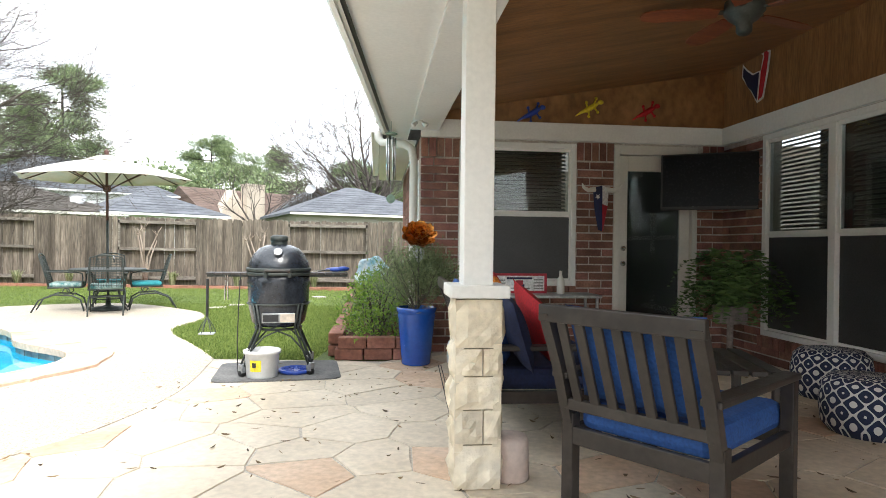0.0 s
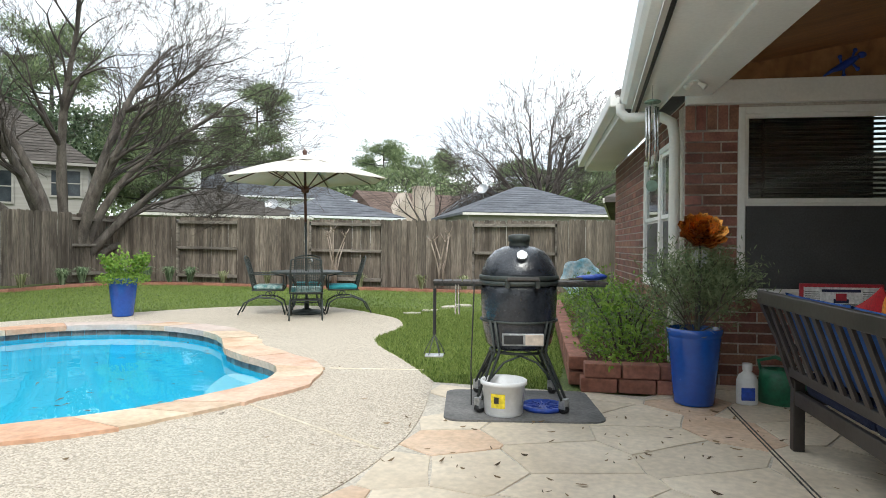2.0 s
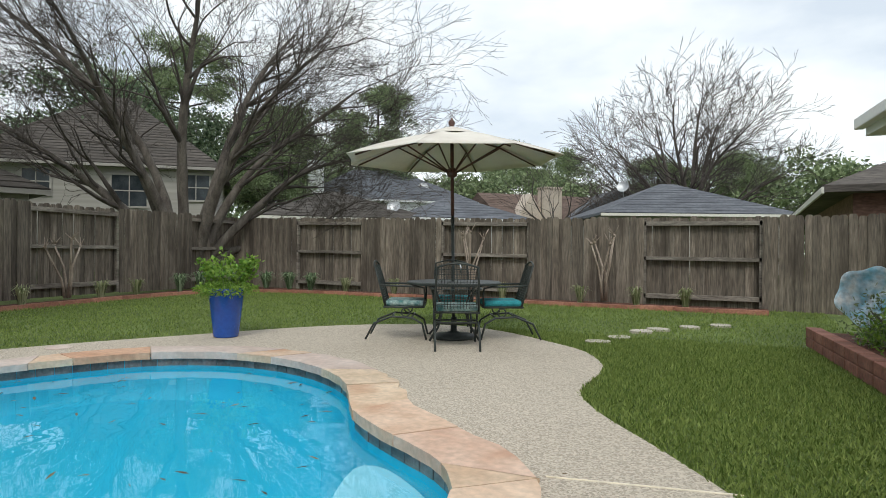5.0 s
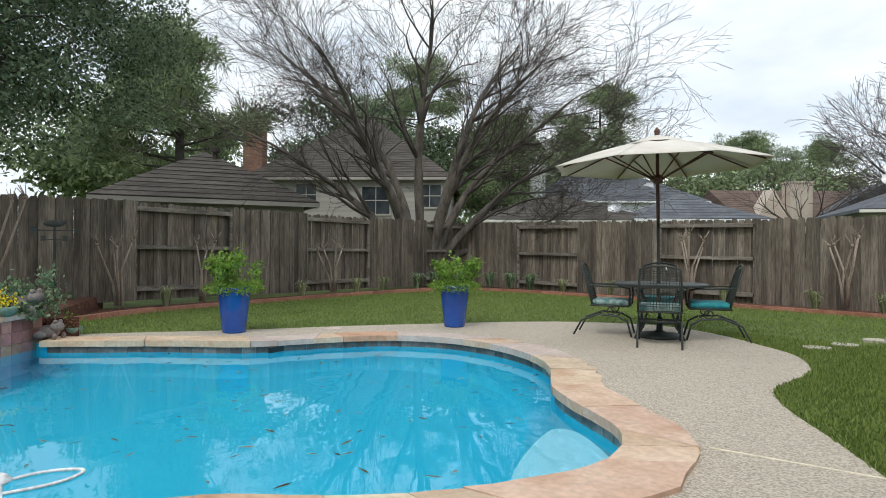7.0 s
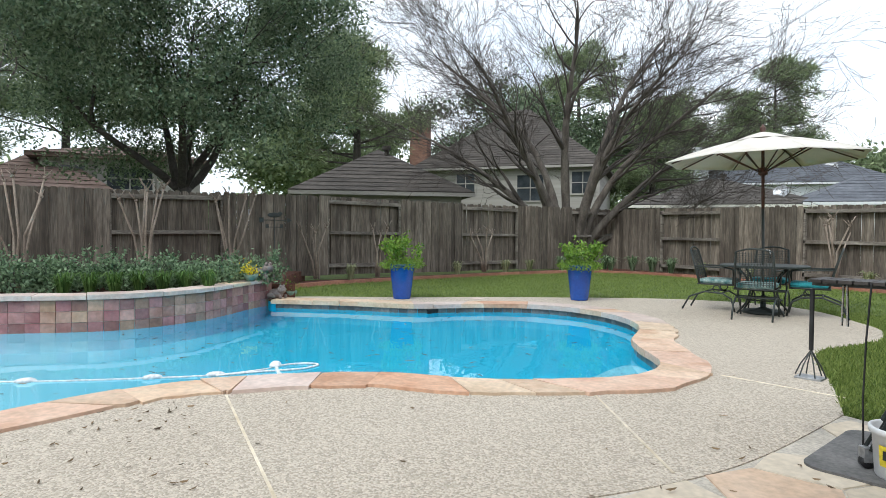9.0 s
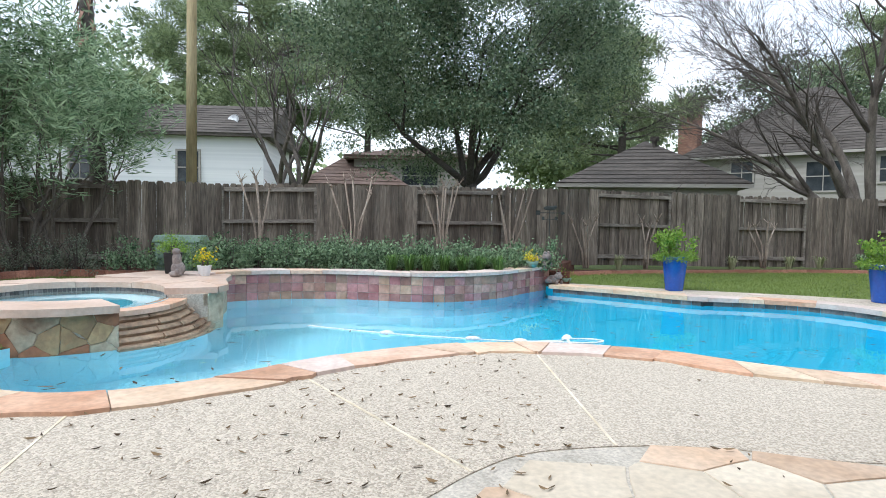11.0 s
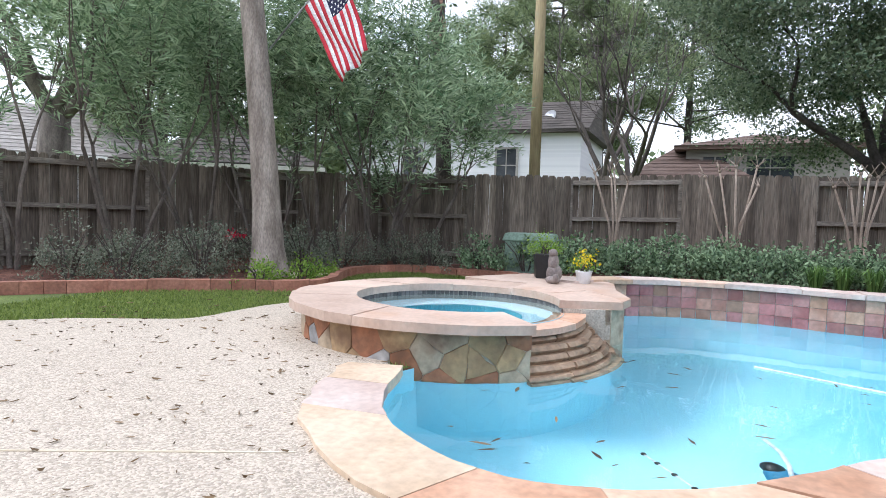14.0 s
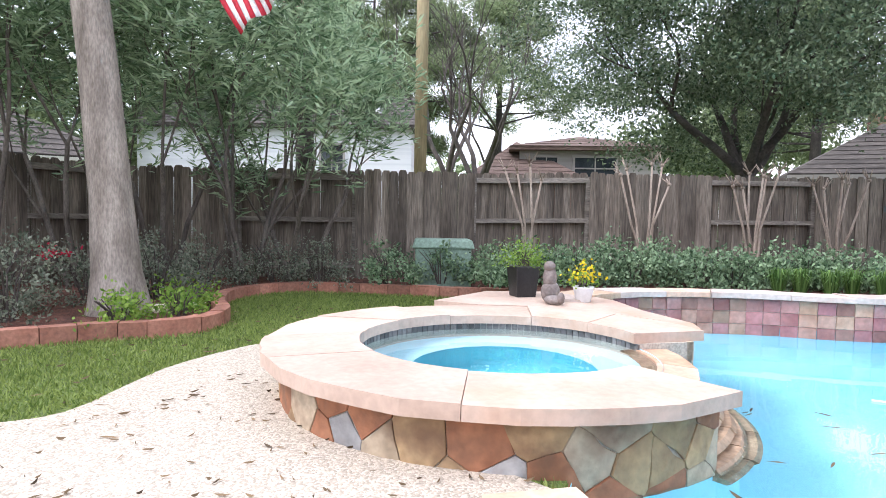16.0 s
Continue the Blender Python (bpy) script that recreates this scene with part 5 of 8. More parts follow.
for k, (x, y, w, h) in enumerate(((-33, 52, 4.5, 8), (-24, 56, 5, 8.5), (-17, 62, 5, 8), (-6, 68, 5, 8), (4, 58, 4.5, 8), (-40, 36, 5, 9), (-38, 14, 5, 9), (-34, -14, 5, 10), (-30, -20, 5, 9))):
    crown_tree("rounded green tree beyond the neighbouring roofs", (x, y, 0), h * 0.35, 0.25, (w, w, h * 0.4, h * 0.62), 9000, (0.42, 0.24), M_PINE, M_OAKBARK, 40 + k, 0.8, 2, "background trees")
for k, (x, y, h, w) in enumerate(((-30.0, 48.2, 14.8, 4.8), (-35.7, 33.2, 15.0, 4.2), (-25.5, 66.5, 12.5, 4.5), (-20.5, 69.8, 11.5, 4.5), (-29.5, 34.5, 9.5, 2.3), (-39.6, -8.2, 17, 5.2), (-36.5, -5.0, 14.5, 4.4), (-43.0, -13.0, 16, 5.0), (-38.7, -0.3, 15, 4.2), (-31.5, 39.5, 11, 3.0), (-9.5, 66.0, 9.5, 4.0), (-2.0, 62.0, 9.0, 3.6), (-37.0, 55.0, 13, 4.6), (-19.2, -20.5, 9.5, 3.0), (-28.5, 13.0, 10.5, 3.2))):
    pine("tall green pine tree beyond the roofs", (x, y, 0), h, w * 1.25, 60 + k, 0.42 if k % 3 else 0.34, 40000)
# far belt of trees
rs = np.random.RandomState(3)
far = []
for k in range(150):
    a = rs.uniform(0, 2 * math.pi)
    rr = rs.uniform(78, 110)
    c = np.array([math.cos(a) * rr, math.sin(a) * rr + 10, 0])
    hh = rs.uniform(5, 9.5)
    m = 260
    d = rs.normal(size=(m, 3)); d /= np.linalg.norm(d, axis=1)[:, None]
    far.append(c + np.array([0, 0, hh * 0.55]) + d * np.array([4.5, 4.5, hh * 0.5]) * rs.uniform(0.6, 1.05, (m, 1)))
tagged(leaf_part("far_woods", np.concatenate(far), 1.0, 0.6, M_PINE, None, 5), "distant green treetops beyond the roofs", "woods")


def oleander(at, h, w, seed, n=6500, stems=6):
    rnd = random.Random(seed)
    t = thing("oleander", "tall oleander with long narrow leaves on bare stems", "shrub", pose(*at), "oleanders along the fence")
    s, tips = Shape(), []
    for k in range(stems):
        a = 6.283 * (k + rnd.uniform(-0.3, 0.3)) / stems
        lean = rnd.uniform(0.1, 0.42)
        grow(s, Vector((math.cos(a) * 0.12, math.sin(a) * 0.12, -0.05)), Vector((math.cos(a) * lean, math.sin(a) * lean, 1)).normalized(), h * 0.42, 0.042, 3, rnd, tips, (2, 3), 0.32, 0.66, 0.08, 0.07, 0.7, 6)
    s.part("stem", M_MYRTLE, t, smooth=True)
    rs = np.random.RandomState(seed)
    ends = np.array([tuple(p) for p, d, lv in tips if lv <= 2 and p.z > h * 0.36])
    per = 16
    pick = ends[rs.randint(0, len(ends), n // per)] + rs.normal(size=(n // per, 3)) * np.array([w * 0.15, w * 0.15, 0.3])
    dirs = rs.normal(size=(len(pick), 3)) * np.array([0.5, 0.5, 0.25]) + np.array([0, 0, 0.75])
    # whorls of leaves along each shoot
    along = np.linspace(0.0, 0.45, per)[None, :, None] + rs.uniform(-0.02, 0.02, (len(pick), per, 1))
    pts = pick[:, None, :] + dirs[:, None, :] * along
    out = rs.normal(size=pts.shape) * np.array([0.9, 0.9, 0.15]) + dirs[:, None, :] * (0.25 + 1.6 * along)
    leaf_part("foliage", pts.reshape(-1, 3), 0.185, 0.029, M_OLEANDER, t, seed, out=out.reshape(-1, 3), spread=0.12)
    return t


for k, (x, y, h, n) in enumerate(((-5.5, -8.7, 4.2, 3500), (-6.9, -8.1, 4.8, 6000), (-8.0, -7.6, 4.6, 8000), (-9.0, -7.0, 4.6, 9500), (-9.7, -6.2, 4.5, 10500), (-10.0, -5.1, 4.2, 10500), (-10.15, -4.4, 3.5, 7500))):
    oleander((x, y, 0.05), h, 1.7, 100 + k, n, 3 + k % 2)


def shrub(name, label, at, size, n, leaf, mat, seed, group="", up=0.4):
    """A low mass of leaves on a few twigs."""
    t = thing(name, label, "shrub", pose(*at), group)
    rs = np.random.RandomState(seed)
    rnd = random.Random(seed)
    s = Shape()
    for k in range(9):
        a = rnd.uniform(0, 6.283)
        q = rnd.uniform(0.2, 0.8)
        s.tube([(0.05 * math.cos(a), 0.05 * math.sin(a), -0.02), (size[0] * q * 0.5 * math.cos(a), size[1] * q * 0.5 * math.sin(a), size[2] * 0.5), (size[0] * q * math.cos(a), size[1] * q * math.sin(a), size[2] * 0.85)], [0.012, 0.008, 0.004], 4)
    tagged(s.part("stem", M_TWIG, t), kind="stuff")
    k = max(10, n // 45)
    d = rs.normal(size=(k, 3)); d[:, 2] = np.abs(d[:, 2]); d /= np.linalg.norm(d, axis=1)[:, None]
    cen = d * np.array(size) * (rs.uniform(0.2, 1.0, k) ** 0.5)[:, None] * (1 + 0.2 * np.sin(4 * d[:, :1] + seed))
    pts = (cen[:, None, :] + rs.normal(size=(k, n // k, 3)) * 0.07).reshape(-1, 3)
    pts[:, 2] = np.abs(pts[:, 2]) + 0.02
    leaf_part("foliage", pts, leaf[0], leaf[1], mat, t, seed, up=up)
    return t


rnd = random.Random(77)
# hedge behind the retaining wall
for k in range(15):
    f = k / 14
    y = -1.3 + 6.0 * f
    shrub("hedge_shrub", "low glossy green hedge shrub in the raised bed", (-8.75 - 0.35 * math.sin(3.0 * f + 0.4) - (1.0 * max(0, f - 0.72) * 3), y, 0.24), (0.55, 0.45, 0.46), 1500, (0.06, 0.035), M_HEDGE, 200 + k, "hedge behind the pool")
for k in range(9):
    shrub("hedge_shrub", "low glossy green hedge shrub in the raised bed", (-9.75 + rnd.uniform(-0.2, 0.2), -2.9 + 0.75 * k, 0.15), (0.5, 0.5, 0.55), 1200, (0.06, 0.035), M_HEDGE, 230 + k, "hedge behind the pool")
for k, (x, y) in enumerate(((-5.2, -7.1), (-6.0, -6.7), (-6.9, -6.5), (-7.8, -6.1), (-8.5, -5.8), (-9.2, -5.4), (-6.3, -5.9), (-8.0, -5.4), (-9.9, -4.6), (-9.8, -3.9), (-5.6, -6.6))):
    shrub("azalea", "dark leafy azalea under the trees", (x, y, 0.05), (0.62, 0.62, 0.72), 1500, (0.045, 0.024), M_DARKSHRUB, 260 + k, "azaleas by the trunk")
for k, (x, y) in enumerate(((-6.3, -4.85), (-6.9, -4.6), (-7.5, -4.75))):
    shrub("ground_cover", "bright green leafy ground cover at the trunk's foot", (x, y, 0.05), (0.34, 0.34, 0.28), 500, (0.05, 0.03), M_FRESH, 280 + k, "ground cover")


def tuft(name, label, at, n, length, mat, seed, group, w=0.012, flat=0.55):
    """A tuft of arching blades."""
    t = thing(name, label, "plant", pose(*at), group)
    r = random.Random(seed)
    s = Shape()
    for k in range(n):
        a = r.uniform(0, 6.283)
        ln = length * r.uniform(0.6, 1.2)
        out = r.uniform(0.2, 1.0) * flat
        d = Vector((math.cos(a), math.sin(a), 0))
        sd = Vector((-d.y, d.x, 0)) * w
        p0 = d * r.uniform(0, 0.06)
        p1 = p0 + d * ln * out * 0.5 + Vector((0, 0, ln * 0.75))
        p2 = p0 + d * ln * out * 1.25 + Vector((0, 0, ln * (0.95 - 0.75 * out)))
        s.add([p0 - sd, p0 + sd, p1 - sd * 0.8, p1 + sd * 0.8, p2], [(0, 1, 3, 2), (2, 3, 4)])
    tagged(s.part("foliage", mat, t), kind="stuff")
    return t


M_STRIPED = leafy("striped_blade", (0.16, 0.20, 0.08), (0.45, 0.46, 0.28), 0.6, 0.3)
for k, (x, y) in enumerate(((-12.55, 7.3), (-12.75, 8.6), (-13.0, 10.4), (-13.3, 12.1), (-13.4, 13.0), (-6.1, 16.4), (-4.4, 16.4), (-3.3, 16.45), (-2.4, 16.5), (-8.9, 16.5), (-10.3, 16.5))):
    tuft("liriope", "striped grassy liriope tuft along the fence", (x, y, 0.03), 70, 0.42, M_STRIPED, 300 + k, "grass tufts along the fence")
for k, (x, y) in enumerate(((-13.7, 14.4), (-13.9, 15.2), (-13.8, 16.2), (-12.9, 16.5), (-12.1, 16.5), (-11.4, 16.5), (-13.2, 15.9))):
    tuft("daylily", "dense green strap-leaved plant in the corner bed", (x, y, 0.03), 110, 0.5, M_OLEANDER, 320 + k, "green plants in the corner", 0.016)
M_BLADE_GREEN = leafy("strap_leaf", (0.05, 0.12, 0.03), (0.19, 0.32, 0.09), 0.45, 0.3)
for k in range(7):
    tuft("monkey_grass", "bright green grassy clump behind the pool wall", (-8.35 - 0.1 * (k % 2), 1.9 + 0.3 * k, 0.24), 150, 0.36, M_BLADE_GREEN, 340 + k, "grassy clumps in the raised bed", 0.008)


def myrtle(at, h, seed, n=6):
    """A pruned crape myrtle: bare upright stems with knuckled ends."""
    r = random.Random(seed)
    t = thing("crape_myrtle", "pruned bare crape myrtle with knuckled stems", "shrub", pose(*at), "crape myrtles at the fence")
    for k in range(n):
        a = 6.283 * (k + r.uniform(-0.3, 0.3)) / n
        ln = r.uniform(0.12, 0.42)
        s = Shape()
        top = Vector((math.cos(a) * ln * 1.3, math.sin(a) * ln * 1.3, h * r.uniform(0.85, 1.05)))
        mid = Vector((math.cos(a) * ln * 0.5, math.sin(a) * ln * 0.5, h * 0.5))
        s.tube([(math.cos(a) * 0.05, math.sin(a) * 0.05, -0.03), mid * 0.6 + Vector((r.uniform(-0.03, 0.03), r.uniform(-0.03, 0.03), 0)), mid + Vector((r.uniform(-0.05, 0.05), r.uniform(-0.05, 0.05), 0)), top], [0.028, 0.023, 0.02, 0.017], 6)
        s.ball(top, 0.034, 6, 4)
        for q in range(4):
            b = r.uniform(0, 6.283)
            s.tube([top, top + Vector((math.cos(b) * 0.12, math.sin(b) * 0.12, r.uniform(0.08, 0.22)))], [0.011, 0.006], 4)
        s.part("stem", M_STEM, t, smooth=True)
    return t


for k, (x, y, h, n) in enumerate(((-10.75, -0.8, 1.8, 4), (-11.0, 1.05, 1.85, 5), (-11.4, 2.95, 1.8, 6), (-11.85, 4.5, 1.7, 5), (-12.55, 6.5, 1.2, 4), (-13.45, 11.5, 1.15, 4), (-7.0, 16.75, 1.35, 5), (-4.0, 16.8, 1.3, 5), (-12.6, 8.0, 1.1, 3))):
    myrtle((x, y, 0.1), h, 400 + k, n)

# trunk that carries the flag
big = thing("tree", "tall smooth grey tree trunk flaring at its foot", "tree", pose(-6.98, -5.28, 0.02))
Shape().tube([(0.02, 0.05, -0.05), (0.01, 0.03, 0.12), (0, 0, 0.45), (-0.01, -0.06, 1.2), (-0.02, -0.2, 2.6), (-0.03, -0.38, 4.0), (-0.04, -0.55, 5.6)], [0.36, 0.29, 0.235, 0.20, 0.18, 0.17, 0.15], 20).tube([(-0.03, -0.4, 4.05), (-0.1, -0.75, 4.7), (-0.1, -1.1, 5.8)], [0.12, 0.1, 0.08], 10).part("trunk", M_BARK, big, smooth=True)
rs = np.random.RandomState(8)
_c = rs.normal(size=(70, 3)) * np.array([1.6, 1.6, 0.7]) + np.array([-0.2, -0.8, 6.6])
leaf_part("crown", (_c[:, None, :] + rs.normal(size=(70, 90, 3)) * 0.35).reshape(-1, 3), 0.14, 0.07, M_OAKLEAF, big, 9)
for k, (x, y, sc) in enumerate(((-7.12, -4.92, 1.0), (-7.5, -4.75, 0.8), (-7.75, -4.8, 0.7))):
    r = random.Random(650 + k)
    rk = thing("rock", "pale flat rock at the trunk's foot in the mulch", "rock", pose(x, y, 0.04, 0, 0, 40 * k) @ Matrix.Scale(sc, 4), "rocks in the mulch bed")
    Shape().add([(0.15 * math.cos(6.283 * q / 8) * r.uniform(0.8, 1.15) * f, 0.09 * math.sin(6.283 * q / 8) * r.uniform(0.8, 1.15) * f, z) for f, z in ((1, 0), (1.05, 0.05), (0.7, 0.085)) for q in range(8)], [(L * 8 + q, L * 8 + (q + 1) % 8, (L + 1) * 8 + (q + 1) % 8, (L + 1) * 8 + q) for L in (0, 1) for q in range(8)] + [tuple(range(16, 24))]).part("stone", M_LIMESTONE, rk)
M_PINKPETAL = leafy("red_petal", (0.40, 0.01, 0.03), (0.62, 0.04, 0.09), 0.6, 0.3)
shrub("azalea_flower", "small red azalea blossom on the dark shrub", (-7.25, -6.1, 0.55), (0.07, 0.07, 0.07), 60, (0.05, 0.035), M_PINKPETAL, 655)
# palm and utility pole behind the fence
palm = thing("palm_tree", "shaggy palm trunk behind the fence", "tree", pose(-12.95, -5.0, 0))
Shape().tube([(0, 0, 0), (0.03, -0.02, 2.5), (-0.02, -0.25, 5.0), (-0.05, -0.35, 7.6)], [0.2, 0.18, 0.15, 0.15], 12).part("trunk", M_OAKBARK, palm, smooth=True)
M_HUSK = surface("palm_husk", (0.20, 0.10, 0.07), (0.40, 0.25, 0.19), 4, 0.9, 0.4, 20)
rnd = random.Random(31)
hs = Shape()
for k in range(46):
    z = rnd.uniform(5.0, 6.9)
    a = rnd.uniform(0, 6.283)
    d = Vector((math.cos(a), math.sin(a), 0))
    b = Vector((-0.03, -0.3, z)) + d * 0.14
    sd = Vector((-d.y, d.x, 0)) * 0.045
    hs.add([b - sd, b + sd, b + d * 0.1 + sd * 0.6 + Vector((0, 0, -0.2)), b + d * 0.1 - sd * 0.6 + Vector((0, 0, -0.2)), b + d * 0.07 + Vector((0, 0, -0.42))], [(0, 1, 2, 3), (3, 2, 4)])
hs.part("husk", M_HUSK, palm, "hanging dry brown leaf bases")
M_POLE = surface("pole_wood", (0.26, 0.20, 0.10), (0.40, 0.33, 0.19), 1.0, 0.85, 0.3, 12, stretch=(3, 3, 0.4), grain=0.2)
pole = thing("utility_pole", "weathered yellowish wooden utility pole behind the fence", "pole", pose(-12.35, -2.7, 0))
Shape().tube([(0, 0, 0), (0, 0, 8.5)], [0.12, 0.105], 14).part("pole", M_POLE, pole, smooth=True)

# beds and edging along the far fences
line = curve_through([(-1.0, 16.1), (-4.0, 16.05), (-8.0, 16.1), (-11.5, 15.9), (-13.0, 15.0), (-13.2, 13.3), (-12.85, 11.0), (-12.4, 8.8), (-11.9, 6.8), (-11.0, 5.4)], 4)
strip = line + [(-11.5, 5.0), (-12.6, 6.0), (-13.6, 11.0), (-14.4, 16.9), (-1.0, 17.0)]
structure(Shape().slab(strip, -0.1, 0.02).part("ground_fence_bed", M_MULCH), "narrow mulch bed along the fence", "planting bed")
edge2 = thing("trim_fence_edging", "low brown edging of the fence bed", "edging", kind="structure")
strip_stones(edge2, "edging_block", line, -0.05, 0.05, -0.05, 0.065, [M_EDGE], 0.6, 15, wob=0.008)

# lawn blades where the walk passes near
rs = np.random.RandomState(11)


def inside(x, y, poly):
    p = np.asarray(poly)
    x1, y1 = p[:, 0], p[:, 1]
    x2, y2 = np.roll(x1, -1), np.roll(y1, -1)
    c = np.zeros(len(x), bool)
    for a, b, e, f in zip(x1, y1, x2, y2):
        if b != f:
            c ^= ((b > y) != (f > y)) & (x < (e - a) * (y - b) / (f - b) + a)
    return c


gx, gy = [], []
for x0, x1, y0, y1, n in ((-4.5, 0.4, 6.4, 12, 150000), (-13, 0, 5, 17, 170000), (-10, -2, -6, -1, 130000)):
    gx.append(rs.uniform(x0, x1, n)); gy.append(rs.uniform(y0, y1, n))
gx, gy = np.concatenate(gx), np.concatenate(gy)
bad = inside(gx, gy, deck_outline) | inside(gx, gy, POOL) | inside(gx, gy, patio_outline) | inside(gx, gy, mulch) | inside(gx, gy, bed) | inside(gx, gy, strip) | inside(gx, gy, plat) | ((gx - SPA.x) ** 2 + (gy - SPA.y) ** 2 < 1.45 ** 2)
bad |= (gx > -0.1) & (gy > 6.5)
pts = np.stack([gx[~bad], gy[~bad], np.full((~bad).sum(), -0.02)], 1)
grass = leaf_part("grass", pts, 0.05, 0.009, M_GRASS, None, 6, out=np.tile([0, 0, 1.0], (len(pts), 1)), spread=0.75)
tagged(grass, "short green lawn grass", "grass")


# ---- things in the yard ----
M_COPPER = surface("copper_petal", (0.45, 0.17, 0.03), (0.75, 0.36, 0.08), 6, 0.28, 0.1, 40, metal=0.9)
M_BUCKET = surface("white_plastic", (0.68, 0.69, 0.70), (0.78, 0.79, 0.80), 3, 0.45, 0.05, 40, grain=0.05)
M_YELLOW = surface("yellow_label", (0.70, 0.55, 0.02), (0.80, 0.66, 0.05), 5, 0.5, 0)
M_BLUELID = surface("blue_plastic", (0.02, 0.05, 0.30), (0.03, 0.09, 0.45), 4, 0.4, 0)
M_GREENCAN = surface("green_plastic", (0.01, 0.09, 0.05), (0.02, 0.15, 0.08), 4, 0.4, 0)
M_MAT = surface("grill_mat", (0.10, 0.10, 0.10), (0.19, 0.185, 0.18), 3, 0.9, 0.3, 50)
M_CERAMIC = surface("black_ceramic", (0.014, 0.017, 0.024), (0.035, 0.04, 0.05), 8, 0.22, 0.7, 60, grain=0.2, depth=0.006, coat=0.3)
M_SHELFWOOD = surface("dark_shelf", (0.03, 0.026, 0.024), (0.075, 0.066, 0.06), 4, 0.6, 0.2, 30)
M_CHROME = surface("chrome", (0.5, 0.5, 0.5), (0.65, 0.65, 0.65), 5, 0.2, 0, metal=1.0)
M_STATUE = surface("grey_statue", (0.16, 0.13, 0.12), (0.30, 0.26, 0.24), 6, 0.85, 0.4, 40)
M_UTIL = surface("utility_green", (0.16, 0.25, 0.19), (0.24, 0.34, 0.27), 2, 0.6, 0.05, 30)
M_YFLOWER = leafy("yellow_petal", (0.70, 0.50, 0.01), (0.90, 0.75, 0.05), 0.6, 0.3)
M_IRON = surface("dark_wrought_iron", (0.022, 0.028, 0.026), (0.05, 0.06, 0.055), 5, 0.5, 0.15, 60)
M_TEALPRINT = surface("teal_print_cushion", (0.05, 0.16, 0.16), (0.40, 0.50, 0.48), 14, 0.9, 0.1, 60)
M_UMBWOOD = surface("dark_umbrella_wood", (0.06, 0.025, 0.018), (0.11, 0.05, 0.035), 4, 0.5, 0.1, 30)


def patio_chair(cushion):
    c = thing("patio_chair", "black wrought-iron spring chair with teal seat cushion", "chair", group="chairs round the table")
    Shape().tube([(-0.25, -0.24, 0.40), (0.25, -0.24, 0.40), (0.25, 0.24, 0.40), (-0.25, 0.24, 0.40)], 0.012, 6, closed=True).part("seat_frame", M_IRON, c, smooth=True)
    s = Shape()
    for k in range(5):
        x = -0.2 + 0.1 * k
        s.tube([(x, -0.24, 0.4), (x, 0.24, 0.4)], 0.006, 4)
    s.part("seat_mesh", M_IRON, c)
    Shape().tube([(-0.24, -0.22, 0.40), (-0.235, -0.30, 0.70), (-0.22, -0.36, 0.90), (-0.1, -0.375, 0.935), (0, -0.38, 0.945), (0.1, -0.375, 0.935), (0.22, -0.36, 0.90), (0.235, -0.30, 0.70), (0.24, -0.22, 0.40)], 0.013, 6).part("back_frame", M_IRON, c, smooth=True)
    m = Shape()
    for k in range(16):
        f = (k + 0.5) / 16
        m.tube([(-0.225, -0.24 - 0.12 * f, 0.45 + 0.44 * f), (0.225, -0.24 - 0.12 * f, 0.45 + 0.44 * f)], 0.004, 4)
    for k in range(13):
        x = -0.21 + 0.035 * k
        m.tube([(x, -0.24, 0.44), (x, -0.355, 0.90)], 0.004, 4)
    m.part("back_mesh", M_IRON, c)
    for q in (-1, 1):
        Shape().tube([(q * 0.235, -0.29, 0.66), (q * 0.28, -0.1, 0.655), (q * 0.285, 0.15, 0.65), (q * 0.28, 0.24, 0.63), (q * 0.26, 0.25, 0.56), (q * 0.25, 0.24, 0.40)], 0.012, 6).part("armrest", M_IRON, c, smooth=True)
        Shape().tube([(q * 0.24, -0.46, 0.01), (q * 0.24, -0.36, 0.20), (q * 0.24, -0.15, 0.285), (q * 0.24, 0.1, 0.27), (q * 0.24, 0.22, 0.20), (q * 0.24, 0.27, 0.01)], 0.013, 6).part("leg", M_IRON, c, smooth=True)
        Shape().tube([(q * 0.24 + 0.0, 0.02 + 0.05 * math.cos(w * 0.52), 0.335 + 0.05 * math.sin(w * 0.52)) for w in range(12)], 0.009, 5, closed=True).part("spring", M_IRON, c, smooth=True)
    for y in (-0.15, 0.1):
        Shape().tube([(-0.24, y, 0.28), (0.24, y, 0.28)], 0.011, 6).part("stretcher", M_IRON, c, smooth=True)
    Shape().box((0, 0.01, 0.445), (0.48, 0.47, 0.07)).part("cushion", cushion, c, bevel=0.03)
    return c


TABLE = Vector((-4.56, 10.80, 0))
ring = [(M_TEALPRINT, -62, 0.62), (M_TEAL, 30, 0.58), (M_TEALPRINT, 206, 0.60), (M_TEAL, 118, 0.62)]
for cushion, ang, r in ring:
    c = patio_chair(cushion)
    c.matrix_basis = pose(TABLE.x + r * math.cos(radians(ang)), TABLE.y + r * math.sin(radians(ang)), 0, 0, 0, ang + 90)
table = thing("patio_table", "round dark metal mesh patio table on the deck", "table", Matrix.Translation(TABLE))
t_top = Shape().lathe([(0.03, 0.665), (0.57, 0.665), (0.585, 0.675), (0.585, 0.69), (0.57, 0.70), (0.03, 0.70)], 40)
t_top.part("tabletop", M_IRON, table)
